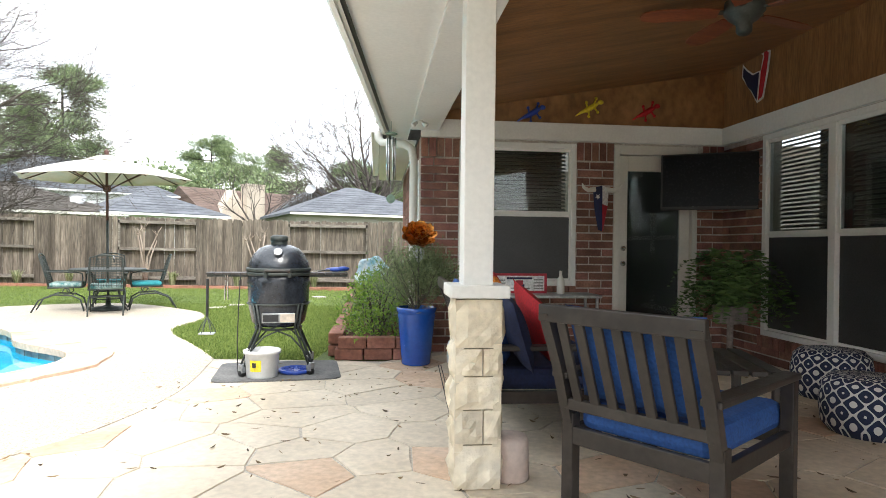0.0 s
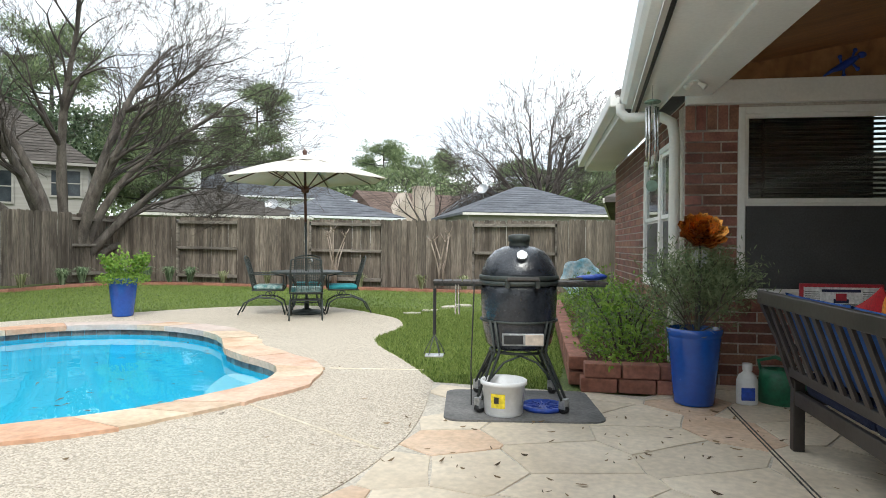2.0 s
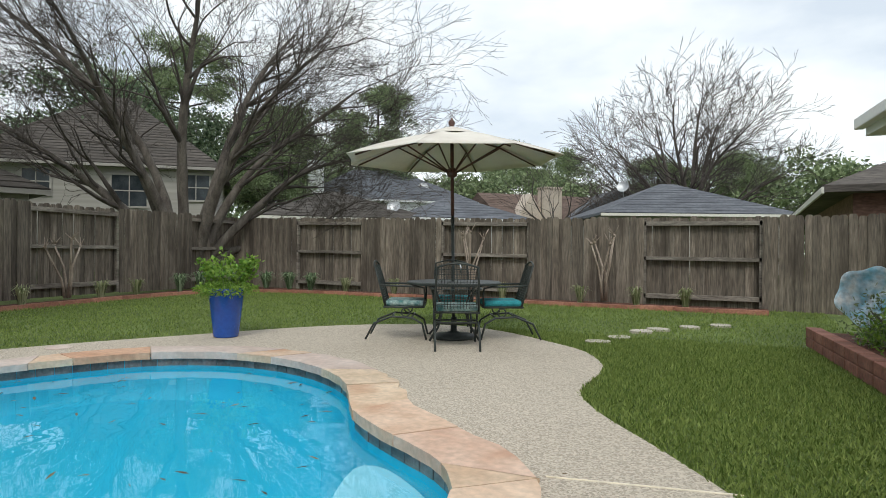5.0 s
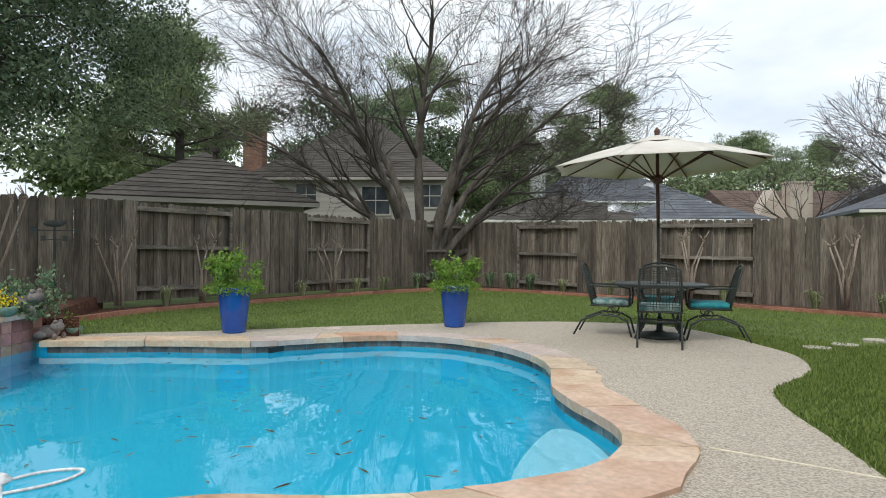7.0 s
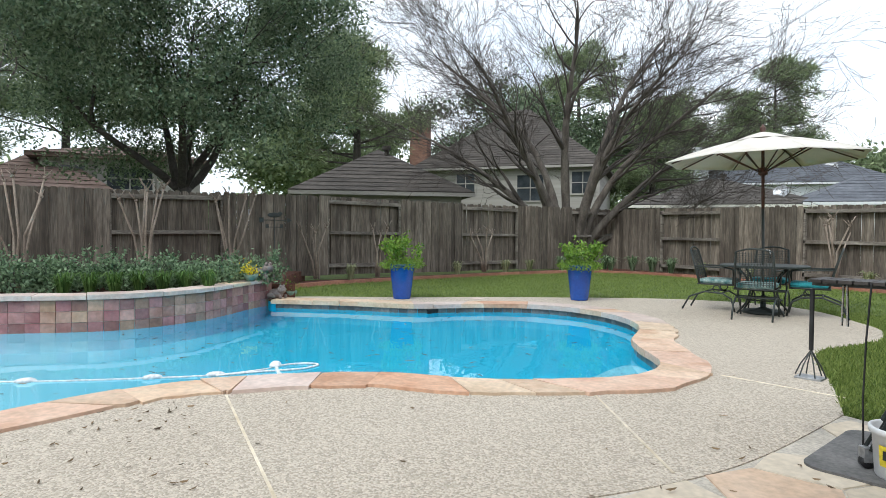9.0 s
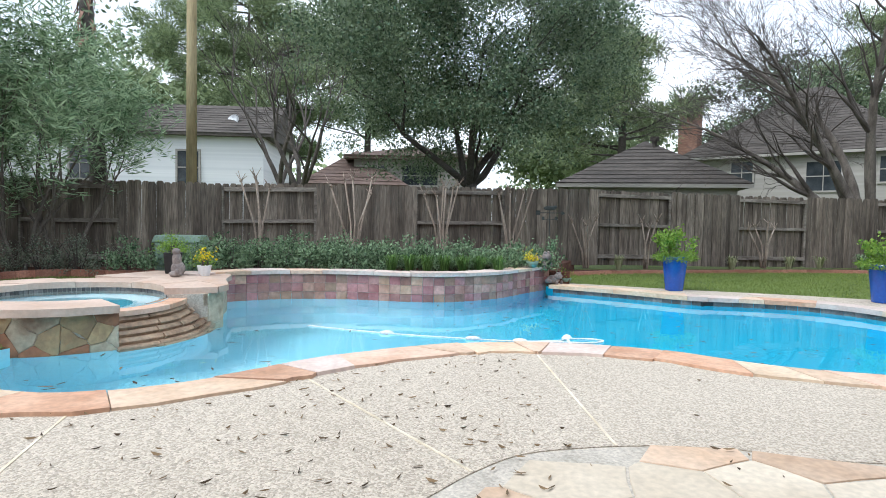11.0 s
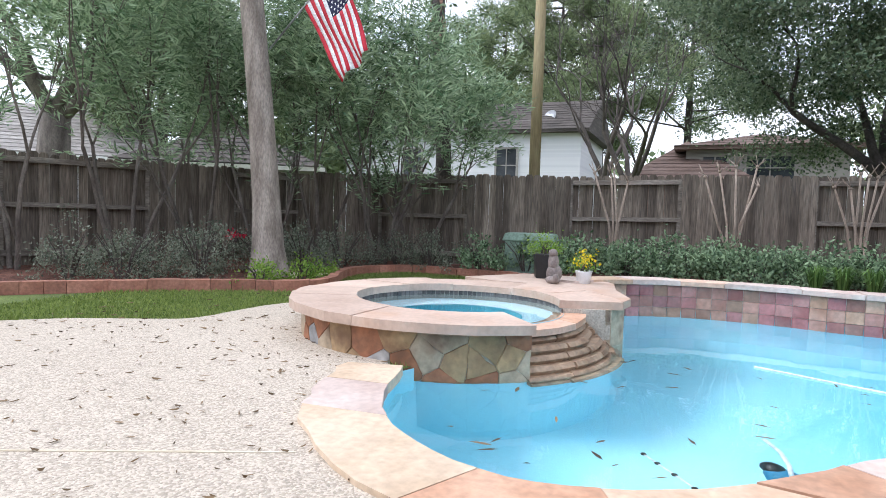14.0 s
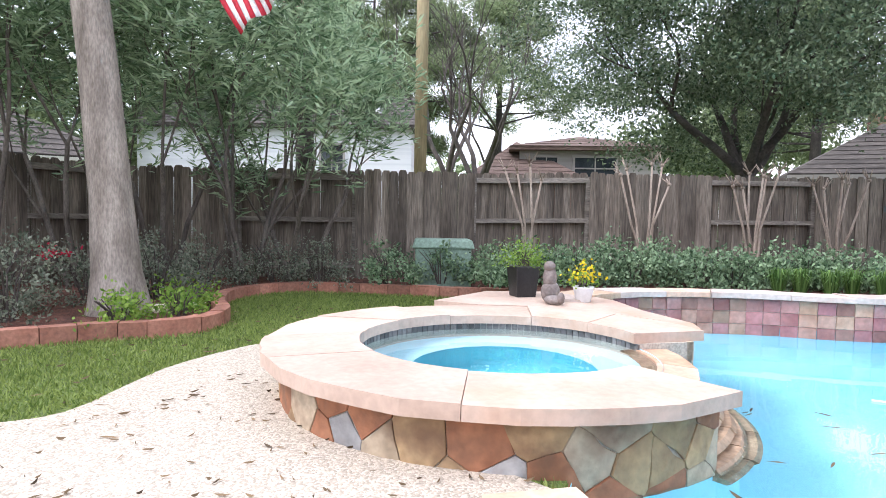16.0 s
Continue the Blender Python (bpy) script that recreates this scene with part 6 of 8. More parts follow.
for k in range(4):
    a = radians(45 + 90 * k + 28)
    d = Vector((math.cos(a), math.sin(a), 0))
    Shape().tube([d * 0.44 + Vector((0, 0, 0.665)), d * 0.3 + Vector((0, 0, 0.55)), d * 0.2 + Vector((0, 0, 0.36)), d * 0.28 + Vector((0, 0, 0.15)), d * 0.42 + Vector((0, 0, 0.01))], 0.014, 6).part("leg", M_IRON, table, smooth=True)
Shape().tube([(0.24 * math.cos(w * 0.314), 0.24 * math.sin(w * 0.314), 0.2) for w in range(20)], 0.01, 5, closed=True).part("ring", M_IRON, table, smooth=True)
base = thing("umbrella_base", "dark round cast umbrella base under the table", "umbrella base", Matrix.Translation(TABLE))
Shape().lathe([(0.27, 0.0), (0.28, 0.02), (0.26, 0.045), (0.1, 0.065), (0.04, 0.09), (0.035, 0.26), (0.03, 0.26)], 32).part("base", M_IRON, base, smooth=True)
umb = thing("patio_umbrella", "open cream canvas market umbrella with wooden ribs", "umbrella", Matrix.Translation(TABLE + Vector((0, 0, 0.06))) @ pose(0, 0, 0, 0.8, -0.8, 10))
Shape().tube([(0, 0, 0.0), (0, 0, 1.45)], 0.02, 12).part("pole", M_IRON, umb, "black metal lower pole", smooth=True)
Shape().tube([(0, 0, 1.45), (0, 0, 2.5)], 0.022, 12).part("upper_pole", M_UMBWOOD, umb, smooth=True)
Shape().lathe([(0.02, 2.50), (0.045, 2.52), (0.03, 2.56), (0.045, 2.60), (0.02, 2.63), (0.004, 2.66)], 12).part("finial", M_UMBWOOD, umb, smooth=True)
Shape().lathe([(0.03, 1.92), (0.065, 1.94), (0.065, 2.02), (0.03, 2.04)], 12).part("hub", M_UMBWOOD, umb, smooth=True)
Shape().tube([(0.03, 0, 0.85), (0.09, 0, 0.85), (0.1, 0, 0.8), (0.1, 0, 0.74)], 0.012, 6).part("crank_handle", M_CHROME, umb, smooth=True)
R, ZE, ZT = 1.27, 2.14, 2.50
can = Shape()
for k in range(8):
    a0, a1 = radians(45 * k), radians(45 * (k + 1))
    nr, nw = 7, 8
    g0 = len(can.v)
    for i in range(nr + 1):
        f = 0.14 + 0.86 * i / nr
        for j in range(nw + 1):
            w = a0 + (a1 - a0) * j / nw
            sag = math.cos(math.pi / 8) / math.cos((w - a0) - math.pi / 8)
            u = (2 * j / nw - 1) ** 2
            rr = R * f * sag / math.cos(math.pi / 8) * 0.995
            z = ZT - (ZT - ZE) * (0.55 * f + 0.45 * f * f) - 0.05 * f * (1 - u) * (1 - f) * 2
            can.v.append((rr * math.cos(w) * (1 - 0.02 * (1 - u) * (f > 0.99)), rr * math.sin(w) * (1 - 0.02 * (1 - u) * (f > 0.99)), z))
    for i in range(nr):
        for j in range(nw):
            o = g0 + i * (nw + 1) + j
            can.f.append((o, o + nw + 1, o + nw + 2, o + 1))
canopy = can.part("canopy", M_CANVAS, umb, "cream canvas canopy", smooth=True)
so = canopy.modifiers.new("cloth", "SOLIDIFY"); so.thickness = 0.004
Shape().lathe([(0.02, ZT + 0.05), (0.2, ZT - 0.0), (0.36, ZT - 0.06), (0.365, ZT - 0.065), (0.2, ZT - 0.005), (0.02, ZT + 0.045)], 8).part("vent", M_CANVAS, canopy, smooth=False)
for k in range(8):
    a = radians(45 * k)
    d = Vector((math.cos(a), math.sin(a), 0))
    rib = Shape().tube([d * 0.03 + Vector((0, 0, ZT - 0.04)), d * 0.7 + Vector((0, 0, ZT - 0.17)), d * 1.26 + Vector((0, 0, ZE - 0.012))], 0.011, 6).part("rib", M_UMBWOOD, umb, smooth=True)
    Shape().tube([d * 0.05 + Vector((0, 0, 1.98)), d * 0.7 + Vector((0, 0, ZT - 0.175))], 0.010, 6).part("strut", M_UMBWOOD, rib, smooth=True)


def blue_pot(at, h, r_top, r_base, label):
    p = thing("planter_pot", label, "pot", pose(*at), "blue glazed pots")
    Shape().lathe([(r_base * 0.9, 0), (r_base, 0.01)] + [(r_base + (r_top * 0.97 - r_base) * k / 40 + (0.003 if k % 2 else -0.001), h * (0.03 + 0.85 * k / 40)) for k in range(41)] + [(r_top * 0.97, h * 0.9), (r_top * 1.0, h * 0.91), (r_top * 1.04, h), (r_top * 0.92, h), (r_top * 0.88, h * 0.88), (0.01, h * 0.88)], 36).part("pot_body", M_BLUEPOT, p, smooth=True)
    Shape().lathe([(r_top * 0.87, h * 0.89), (0.01, h * 0.90)], 20, caps=False).part("soil", M_MULCH, p)
    return p


def pot_plant(at, z, w, h, seed):
    t = thing("potted_herb", "bright green leafy plant growing from the pot", "plant", pose(at[0], at[1], z), "plants in the blue pots")
    r = random.Random(seed)
    rs = np.random.RandomState(seed)
    s, tips = Shape(), []
    for k in range(7):
        a = r.uniform(0, 6.283)
        grow(s, Vector((0, 0, -0.03)), Vector((math.cos(a) * 0.75, math.sin(a) * 0.75, 1)).normalized(), h * 0.5, 0.006, 2, r, tips, (2, 3), 0.4, 0.6, 0.1, 0.1, 0.7, 4)
    s.part("stem", M_OLIVE, t)
    e = np.array([tuple(p) for p, d, l in tips])
    leaf_part("leaves", e[rs.randint(0, len(e), 900)] + rs.normal(size=(900, 3)) * 0.045, 0.06, 0.042, M_FRESH, t, seed, up=0.2)
    sk = rs.normal(size=(2600, 3)); sk /= np.linalg.norm(sk, axis=1)[:, None]
    leaf_part("skirt", sk * np.array([w, w, 0.11]) * rs.uniform(0.4, 1.0, (2600, 1)) + np.array([0, 0, 0.03]), 0.035, 0.022, M_FRESH, t, seed + 1, droop=0.1)
    return t


for k, (x, y) in enumerate(((-7.04, 9.5), (-8.45, 6.82))):
    blue_pot((x, y, 0.0), 0.60, 0.215, 0.15, "tall tapered cobalt blue glazed pot by the lawn")
    pot_plant((x, y), 0.56, 0.40, 0.52, 500 + k)
blue_pot((0.93, 6.5, 0.0), 0.55, 0.19, 0.14, "large cobalt blue pot beside the brick corner")
ros = thing("rosemary", "sprawling rosemary bush in the blue pot", "plant", pose(0.93, 6.5, 0.5) @ Matrix.Scale(0.9, 4))
r_ = random.Random(61)
rs = np.random.RandomState(61)
s, tips = Shape(), []
for k in range(16):
    a = r_.uniform(0, 6.283)
    ln = r_.uniform(0.2, 0.9)
    grow(s, Vector((0, 0, 0)), Vector((math.cos(a) * ln, math.sin(a) * ln, 1)).normalized(), 0.32, 0.007, 2, r_, tips, (2, 3), 0.35, 0.6, 0.15, 0.12, 0.7, 4)
s.part("stem", M_TWIG, ros)
e = np.array([tuple(p) for p, d, l in tips])
leaf_part("needles", e[rs.randint(0, len(e), 11000)] + rs.normal(size=(11000, 3)) * np.array([0.06, 0.06, 0.09]), 0.05, 0.009, M_OLIVE, ros, 62, up=0.5)
fl = thing("garden_flower", "large copper metal flower ornament on a stake", "ornament", pose(0.95, 6.40, 0.0))
Shape().tube([(0, 0, 0.5), (0, 0, 1.20)], 0.008, 6).part("stake", M_IRON, fl)
for ringk, (n, ln, tilt) in enumerate(((9, 0.19, 18), (8, 0.165, 38), (7, 0.125, 58), (5, 0.08, 75))):
    for k in range(n):
        m = pose(0, -0.02, 1.19 + 0.012 * ringk, 48, 0, 8) @ pose(0, 0, 0, 0, 0, 360 * k / n + 17 * ringk) @ pose(0, 0, 0, 0, -tilt, 0)
        vs = []
        for i in range(5):
            f = i / 4
            w = 0.055 * (ln / 0.17) * math.sin(math.pi * min(0.15 + 0.75 * f, 1)) + 0.008
            for j in (-1, 0, 1):
                vs.append((ln * f, j * w, 0.02 * abs(j) + 0.03 * f * f))
        Shape().add(vs, [(3 * i + j, 3 * i + j + 1, 3 * i + j + 4, 3 * i + j + 3) for i in range(4) for j in range(2)], m).part("petal", M_COPPER, fl, smooth=True)
for q in (-1, 1):
    Shape().add([(0, 0, 0), (q * 0.05, 0, 0.05), (q * 0.055, 0.01, 0.11), (q * 0.01, 0, 0.15), (q * 0.012, 0, 0.07)], [(0, 1, 4), (1, 2, 4), (2, 3, 4)], pose(0, -0.01, 0.98)).part("metal_leaf", M_STEEL, fl)

# kamado grill
GR = pose(-0.29, 6.09, 0, 0, 0, 14)
grill = thing("kamado_grill", "black ceramic kamado grill on a metal stand with side shelves", "grill", GR @ pose(0, 0, 0.012) @ Matrix.Diagonal((1, 1, 0.975, 1)))
Shape().lathe([(0.03, 0.40), (0.2, 0.41), (0.235, 0.45), (0.262, 0.60), (0.272, 0.80), (0.268, 0.885), (0.24, 0.89), (0.02, 0.89)], 40).part("lower_body", M_CERAMIC, grill, smooth=True)
dome = Shape().lathe([(0.268, 0.915), (0.27, 0.955), (0.255, 1.0), (0.225, 1.06), (0.175, 1.115), (0.11, 1.145), (0.07, 1.15), (0.01, 1.152)], 40).part("dome", M_CERAMIC, grill, smooth=True)
Shape().lathe([(0.276, 0.87), (0.284, 0.875), (0.284, 0.898), (0.276, 0.902)], 40).part("band", M_IRON, grill, smooth=True)
Shape().lathe([(0.276, 0.906), (0.284, 0.91), (0.284, 0.935), (0.276, 0.94)], 40).part("dome_band", M_IRON, grill, smooth=True)
Shape().lathe([(0.07, 1.14), (0.075, 1.16), (0.068, 1.18), (0.078, 1.185), (0.078, 1.225), (0.06, 1.235), (0.02, 1.24)], 24).part("chimney_cap", M_IRON, grill, smooth=True)
gm = pose(0.0, -0.222, 1.075, 58, 0, 0)
Shape().lathe([(0.002, 0.03), (0.035, 0.03), (0.038, 0.02), (0.038, 0.0)], 20, gm).part("thermometer", M_CHROME, grill)
Shape().lathe([(0.002, 0.0325), (0.029, 0.0325), (0.029, 0.03)], 20, gm).part("dial", M_BUCKET, grill)
Shape().tube([(-0.1, -0.27, 0.90), (-0.1, -0.345, 0.925), (0.1, -0.345, 0.925), (0.1, -0.27, 0.90)], 0.014, 8).part("handle", M_SHELFWOOD, grill)
for q in (-1, 1):
    Shape().box((q * 0.1, -0.30, 0.89), (0.03, 0.05, 0.06)).part("hinge_arm", M_IRON, grill, bevel=0.005)
Shape().box((0.01, -0.248, 0.50), (0.28, 0.03, 0.085)).part("vent_frame", M_STEEL, grill, bevel=0.004, at=pose(0, 0, 0))
Shape().box((-0.055, -0.266, 0.50), (0.13, 0.006, 0.06)).part("vent_opening", M_BLACK, grill)
Shape().box((0.085, -0.267, 0.50), (0.12, 0.008, 0.07)).part("vent_door", M_TAN, grill, "tan sliding vent door")
Shape().tube([(0.27 * math.cos(w * 0.2094), 0.27 * math.sin(w * 0.2094), 0.615) for w in range(30)], 0.009, 6, closed=True).part("nest_ring", M_IRON, grill, smooth=True)
Shape().tube([(0.2 * math.cos(w * 0.2094), 0.2 * math.sin(w * 0.2094), 0.39) for w in range(30)], 0.011, 6, closed=True).part("lower_ring", M_IRON, grill, smooth=True)
for k in range(4):
    a = radians(45 + 90 * k)
    d = Vector((math.cos(a), math.sin(a), 0))
    sd = Vector((-d.y, d.x, 0))
    leg = Shape()
    for o in (-0.022, 0.022):
        leg.tube([d * 0.275 + sd * o + Vector((0, 0, 0.62)), d * 0.225 + sd * o + Vector((0, 0, 0.40)), d * 0.40 + sd * o + Vector((0, 0, 0.09))], 0.010, 6)
    leg.part("leg", M_IRON, grill, smooth=True)
    nd = Vector((math.cos(a + math.pi / 2), math.sin(a + math.pi / 2), 0))
    Shape().tube([d * 0.36 + Vector((0, 0, 0.17)), d * 0.22 + nd * 0.06 + Vector((0, 0, 0.33)), (d + nd) * 0.13 + Vector((0, 0, 0.375)), nd * 0.22 + d * 0.06 + Vector((0, 0, 0.33)), nd * 0.36 + Vector((0, 0, 0.17))], 0.008, 6).part("brace", M_IRON, grill, smooth=True)
    wheel = Shape().tube([d * 0.40 + sd * -0.018 + Vector((0, 0, 0.032)), d * 0.40 + sd * 0.018 + Vector((0, 0, 0.032))], 0.032, 14).part("caster", M_BLACK, grill, smooth=True)
    Shape().box((0, 0, 0.068), (0.05, 0.05, 0.07), Matrix.Translation(d * 0.40) @ Matrix.Rotation(a, 4, "Z")).part("fork", M_STEEL, wheel)
for q, n in ((-1, "left"), (1, "right")):
    sh = Shape().box((q * 0.44, -0.02, 0.865), (0.34, 0.03, 0.02)).box((q * 0.44, 0.1, 0.865), (0.34, 0.03, 0.02)).part("shelf_bracket", M_IRON, grill)
    for k in range(5):
        Shape().box((q * (0.30 + 0.07 * k), 0.03, 0.885), (0.062, 0.26, 0.016)).part("shelf_slat", M_SHELFWOOD, sh)
mat_ = thing("grill_mat", "grey rubber mat with rounded corners under the grill", "mat", GR)
mp = []
for cx_, cy_, a0 in ((0.44, 0.32, 0), (-0.42, 0.32, 90), (-0.42, -0.32, 180), (0.44, -0.32, 270)):
    mp += [(cx_ + 0.1 * math.cos(radians(a0 + 15 * k)), cy_ + 0.1 * math.sin(radians(a0 + 15 * k)) - 0.05) for k in range(7)]
Shape().slab(mp, 0.0, 0.012).part("sheet", M_MAT, mat_)
bk = thing("bucket", "open white plastic bucket with a yellow warning label", "bucket", GR @ pose(-0.12, -0.29, 0.012) @ Matrix.Diagonal((0.95, 0.95, 0.82, 1)))
Shape().lathe([(0.13, 0), (0.135, 0.01), (0.15, 0.24), (0.165, 0.245), (0.165, 0.275), (0.155, 0.28), (0.145, 0.27), (0.128, 0.03), (0.005, 0.03)], 32).part("pail", M_BUCKET, bk, smooth=True)
lb = Shape()
for k in range(5):
    for z in (0.075, 0.19):
        a = radians(-130 + 10 * k)
        r = 0.1415 + 0.0625 * z - 0.0
        lb.v.append(((0.1375 + 0.0625 * z) * math.cos(a), (0.1375 + 0.0625 * z) * math.sin(a), z))
lb.f = [(2 * k, 2 * k + 2, 2 * k + 3, 2 * k + 1) for k in range(4)]
lb.part("label", M_YELLOW, bk)
Shape().box((0, 0, 0), (0.035, 0.002, 0.05), pose(0.1505 * math.cos(radians(-113)), 0.1505 * math.sin(radians(-113)), 0.14, 0, 0, -23)).part("symbol", M_BLACK, bk)
Shape().tube([(0.16 * math.cos(radians(8 * k)), 0.16 * math.sin(radians(8 * k)), 0.255) for k in range(-22, 1)], 0.004, 5).part("handle", M_BUCKET, bk)
# loose blue bucket lid with ribs, flat on the mat
ld = thing("blue_lid", "flat round blue plastic lid lying on the mat", "disc", GR @ pose(0.16, -0.16, 0.012))
Shape().lathe([(0.14, 0), (0.15, 0.008), (0.15, 0.03), (0.135, 0.034), (0.128, 0.018), (0.01, 0.018)], 32).part("disc", M_BLUELID, ld, smooth=True)
for k in range(12):
    Shape().box((0.08, 0, 0.022), (0.08, 0.006, 0.01), pose(0, 0, 0, 0, 0, 30 * k)).part("rib", M_BLUELID, ld)
# tools on the shelves
tool = thing("grill_brush", "black-handled wire grill basket hanging from the shelf", "tool", GR @ pose(-0.60, -0.06, 0))
Shape().tube([(0, 0, 0.83), (0, 0, 0.50)], 0.012, 8).part("handle", M_BLACK, tool)
for k in range(6):
    a = radians(60 * k)
    Shape().tube([(0, 0, 0.5), (0.05 * math.cos(a), 0.04 * math.sin(a), 0.42), (0.075 * math.cos(a), 0.06 * math.sin(a), 0.36)], 0.004, 4).part("wire", M_IRON, tool)
Shape().box((0, 0, 0.352), (0.13, 0.10, 0.012)).part("scraper", M_STEEL, tool, bevel=0.003)
tg = thing("tongs", "small steel tongs hanging from the shelf", "tool", GR @ pose(-0.44, -0.09, 0))
Shape().tube([(-0.008, 0, 0.86), (-0.012, 0, 0.65)], 0.006, 5).tube([(0.008, 0, 0.86), (0.014, 0, 0.65)], 0.006, 5).part("arms", M_CHROME, tg)
cord = thing("cord", "black cord hanging from the shelf to the ground", "cord", GR)
Shape().tube([(-0.32, -0.12, 0.88), (-0.33, -0.15, 0.6), (-0.34, -0.14, 0.3), (-0.335, -0.13, 0.02)], 0.005, 5).part("wire", M_BLACK, cord)
cl = thing("gloves", "blue cloth and tools lying on the grill shelf", "cloth", GR @ pose(0.52, 0.02, 0.893))
rs = np.random.RandomState(4)
Shape().ball((0, 0, 0.018), (0.11, 0.07, 0.022), 14, 8).ball((0.05, -0.03, 0.028), (0.06, 0.04, 0.02), 10, 6).part("cloth", M_BLUELID, cl, smooth=True)
sp = thing("spatula", "steel-handled spatula lying on the grill shelf", "tool", GR @ pose(0.38, -0.05, 0.9))
Shape().tube([(-0.05, -0.03, 0.0), (0.12, 0.05, 0.01)], 0.008, 6).box((-0.07, -0.04, 0.0), (0.06, 0.05, 0.006)).part("blade", M_CHROME, sp)

# planter bed beside the house
pb = thing("planter_bed", "raised planter of stacked red-brown landscape timbers", "planter", HOUSE)
M_TIMBER = surface("red_block", (0.19, 0.075, 0.05), (0.31, 0.14, 0.10), 4, 0.85, 0.4, 25, rand=0.15)
PBW, PB0, PB1 = 0.86, -0.42, 5.1
for course in range(2):
    z = 0.055 + 0.112 * course
    x = -PBW + (0.12 if course else 0)
    n = 3
    for k in range(n):
        ln = (PBW - 0.0) / n
        Shape().box((-PBW + ln * (k + 0.5) + 0.03 * course, PB0 + 0.05 + 0.012 * course, z), (ln - 0.012, 0.16, 0.106)).part("block", M_TIMBER, pb, bevel=0.008)
    for k in range(14):
        ln = (PB1 - PB0) / 14
        Shape().box((-PBW + 0.0, PB0 + 0.2 + ln * (k + 0.5), z + (0.015 if k == 0 and course else 0)), (0.15, ln - 0.012, 0.106)).part("block", M_TIMBER, pb, bevel=0.008)
Shape().box((-PBW / 2, (PB0 + PB1) / 2 + 0.1, 0.1), (PBW - 0.1, PB1 - PB0 - 0.1, 0.16)).part("soil", M_MULCH, pb)
for k in range(8):
    p = HOUSE @ Vector((-0.45 + 0.1 * (k % 2), 0.02 + 0.6 * k, 0.18))
    shrub("garden_shrub", "loose leafy garden shrub in the brick planter", tuple(p), (0.42, 0.42, 0.62 - 0.03 * k), 1500, (0.055, 0.02), (M_FRESH, M_OLIVE)[k % 2], 600 + k, "shrubs in the planter", up=0.5)
shell = thing("garden_ornament", "iridescent blue-green ruffled glass flower ornament", "ornament", HOUSE @ pose(-0.50, 4.55, 0.62, 78, 0, -12))
M_SHELL = surface("iridescent_glass", (0.16, 0.48, 0.66), (0.78, 0.82, 0.84), 7, 0.15, 0, 20, coat=0.5)
vs, n = [], 48
for i in range(7):
    for k in range(n):
        f = i / 6
        r = 0.30 * f * (1 + 0.07 * f * math.sin(6 * 2 * math.pi * k / n)) + 0.01
        vs.append((r * math.cos(2 * math.pi * k / n), r * math.sin(2 * math.pi * k / n), 0.10 * f * f + 0.02 * f * math.sin(6 * 2 * math.pi * k / n)))
sh = Shape().add(vs, [(i * n + k, i * n + (k + 1) % n, (i + 1) * n + (k + 1) % n, (i + 1) * n + k) for i in range(6) for k in range(n)]).part("bowl", M_SHELL, shell, smooth=True)
so = sh.modifiers.new("glass", "SOLIDIFY"); so.thickness = 0.008
Shape().tube([(0, 0, 0), (0, -0.35, -0.1), (0, -0.62, -0.12)], 0.01, 6).part("stake", M_IRON, shell)

# stepping stones
for k, (x, y) in enumerate(((-2.92, 11.37), (-2.77, 11.87), (-2.61, 12.63), (-2.43, 12.98), (-2.08, 13.46), (-1.68, 13.92))):
    r = random.Random(700 + k)
    st = thing("stepping_stone", "pale stepping stone set in the lawn", "stone", pose(x, y, -0.02, 0, 0, r.uniform(0, 90)), "stepping stones")
    Shape().slab([(0.17 * math.cos(6.283 * q / 9) * r.uniform(0.85, 1.1), 0.14 * math.sin(6.283 * q / 9) * r.uniform(0.85, 1.1)) for q in range(9)], 0, 0.034).part("slab", M_GROUT, st)

# green utility box
ub = thing("utility_box", "pale green metal utility transformer box with white number", "utility box", pose(-10.15, -2.15, 0.05, 0, 0, 95))
Shape().box((0, 0, 0.30), (0.82, 0.6, 0.6)).part("cabinet", M_UTIL, ub, bevel=0.02)
Shape().box((0, 0, 0.65), (0.92, 0.68, 0.14), taper=0.9).part("lid", M_UTIL, ub, bevel=0.03)
for k in range(2):
    Shape().box((0.3 + 0.07 * k, 0.305, 0.45), (0.05, 0.008, 0.09)).part("number_plate", M_BUCKET, ub)

# decorations on the spa platform
pl = thing("planter_pot", "black square planter with trailing plant", "pot", pose(-7.08, -1.2, 0.312, 0, 0, 20))
Shape().box((0, 0, 0.15), (0.2, 0.2, 0.3), taper=1.25).part("pot_body", M_BLACK, pl, bevel=0.008)
shrub("potted_herb", "airy light green plant in the black planter", (-7.08, -1.2, 0.58), (0.22, 0.22, 0.22), 700, (0.04, 0.015), M_FRESH, 620)
stt = thing("statue", "seated grey stone animal statue beside the spa", "statue", pose(-6.66, -0.98, 0.312, 0, 0, 60))
Shape().ball((0, 0, 0.1), (0.085, 0.1, 0.11), 16, 10).ball((0, -0.02, 0.23), (0.065, 0.06, 0.11), 14, 9).ball((0, -0.03, 0.335), (0.055, 0.055, 0.05), 12, 8).ball((0.09, -0.12, 0.04), (0.1, 0.07, 0.045), 12, 7).ball((0.17, -0.16, 0.07), (0.035, 0.035, 0.05), 8, 6).part("body", M_STATUE, stt, smooth=True)
wp = thing("planter_pot", "small white ceramic pot on the stone platform", "pot", pose(-6.76, -0.66, 0.312))
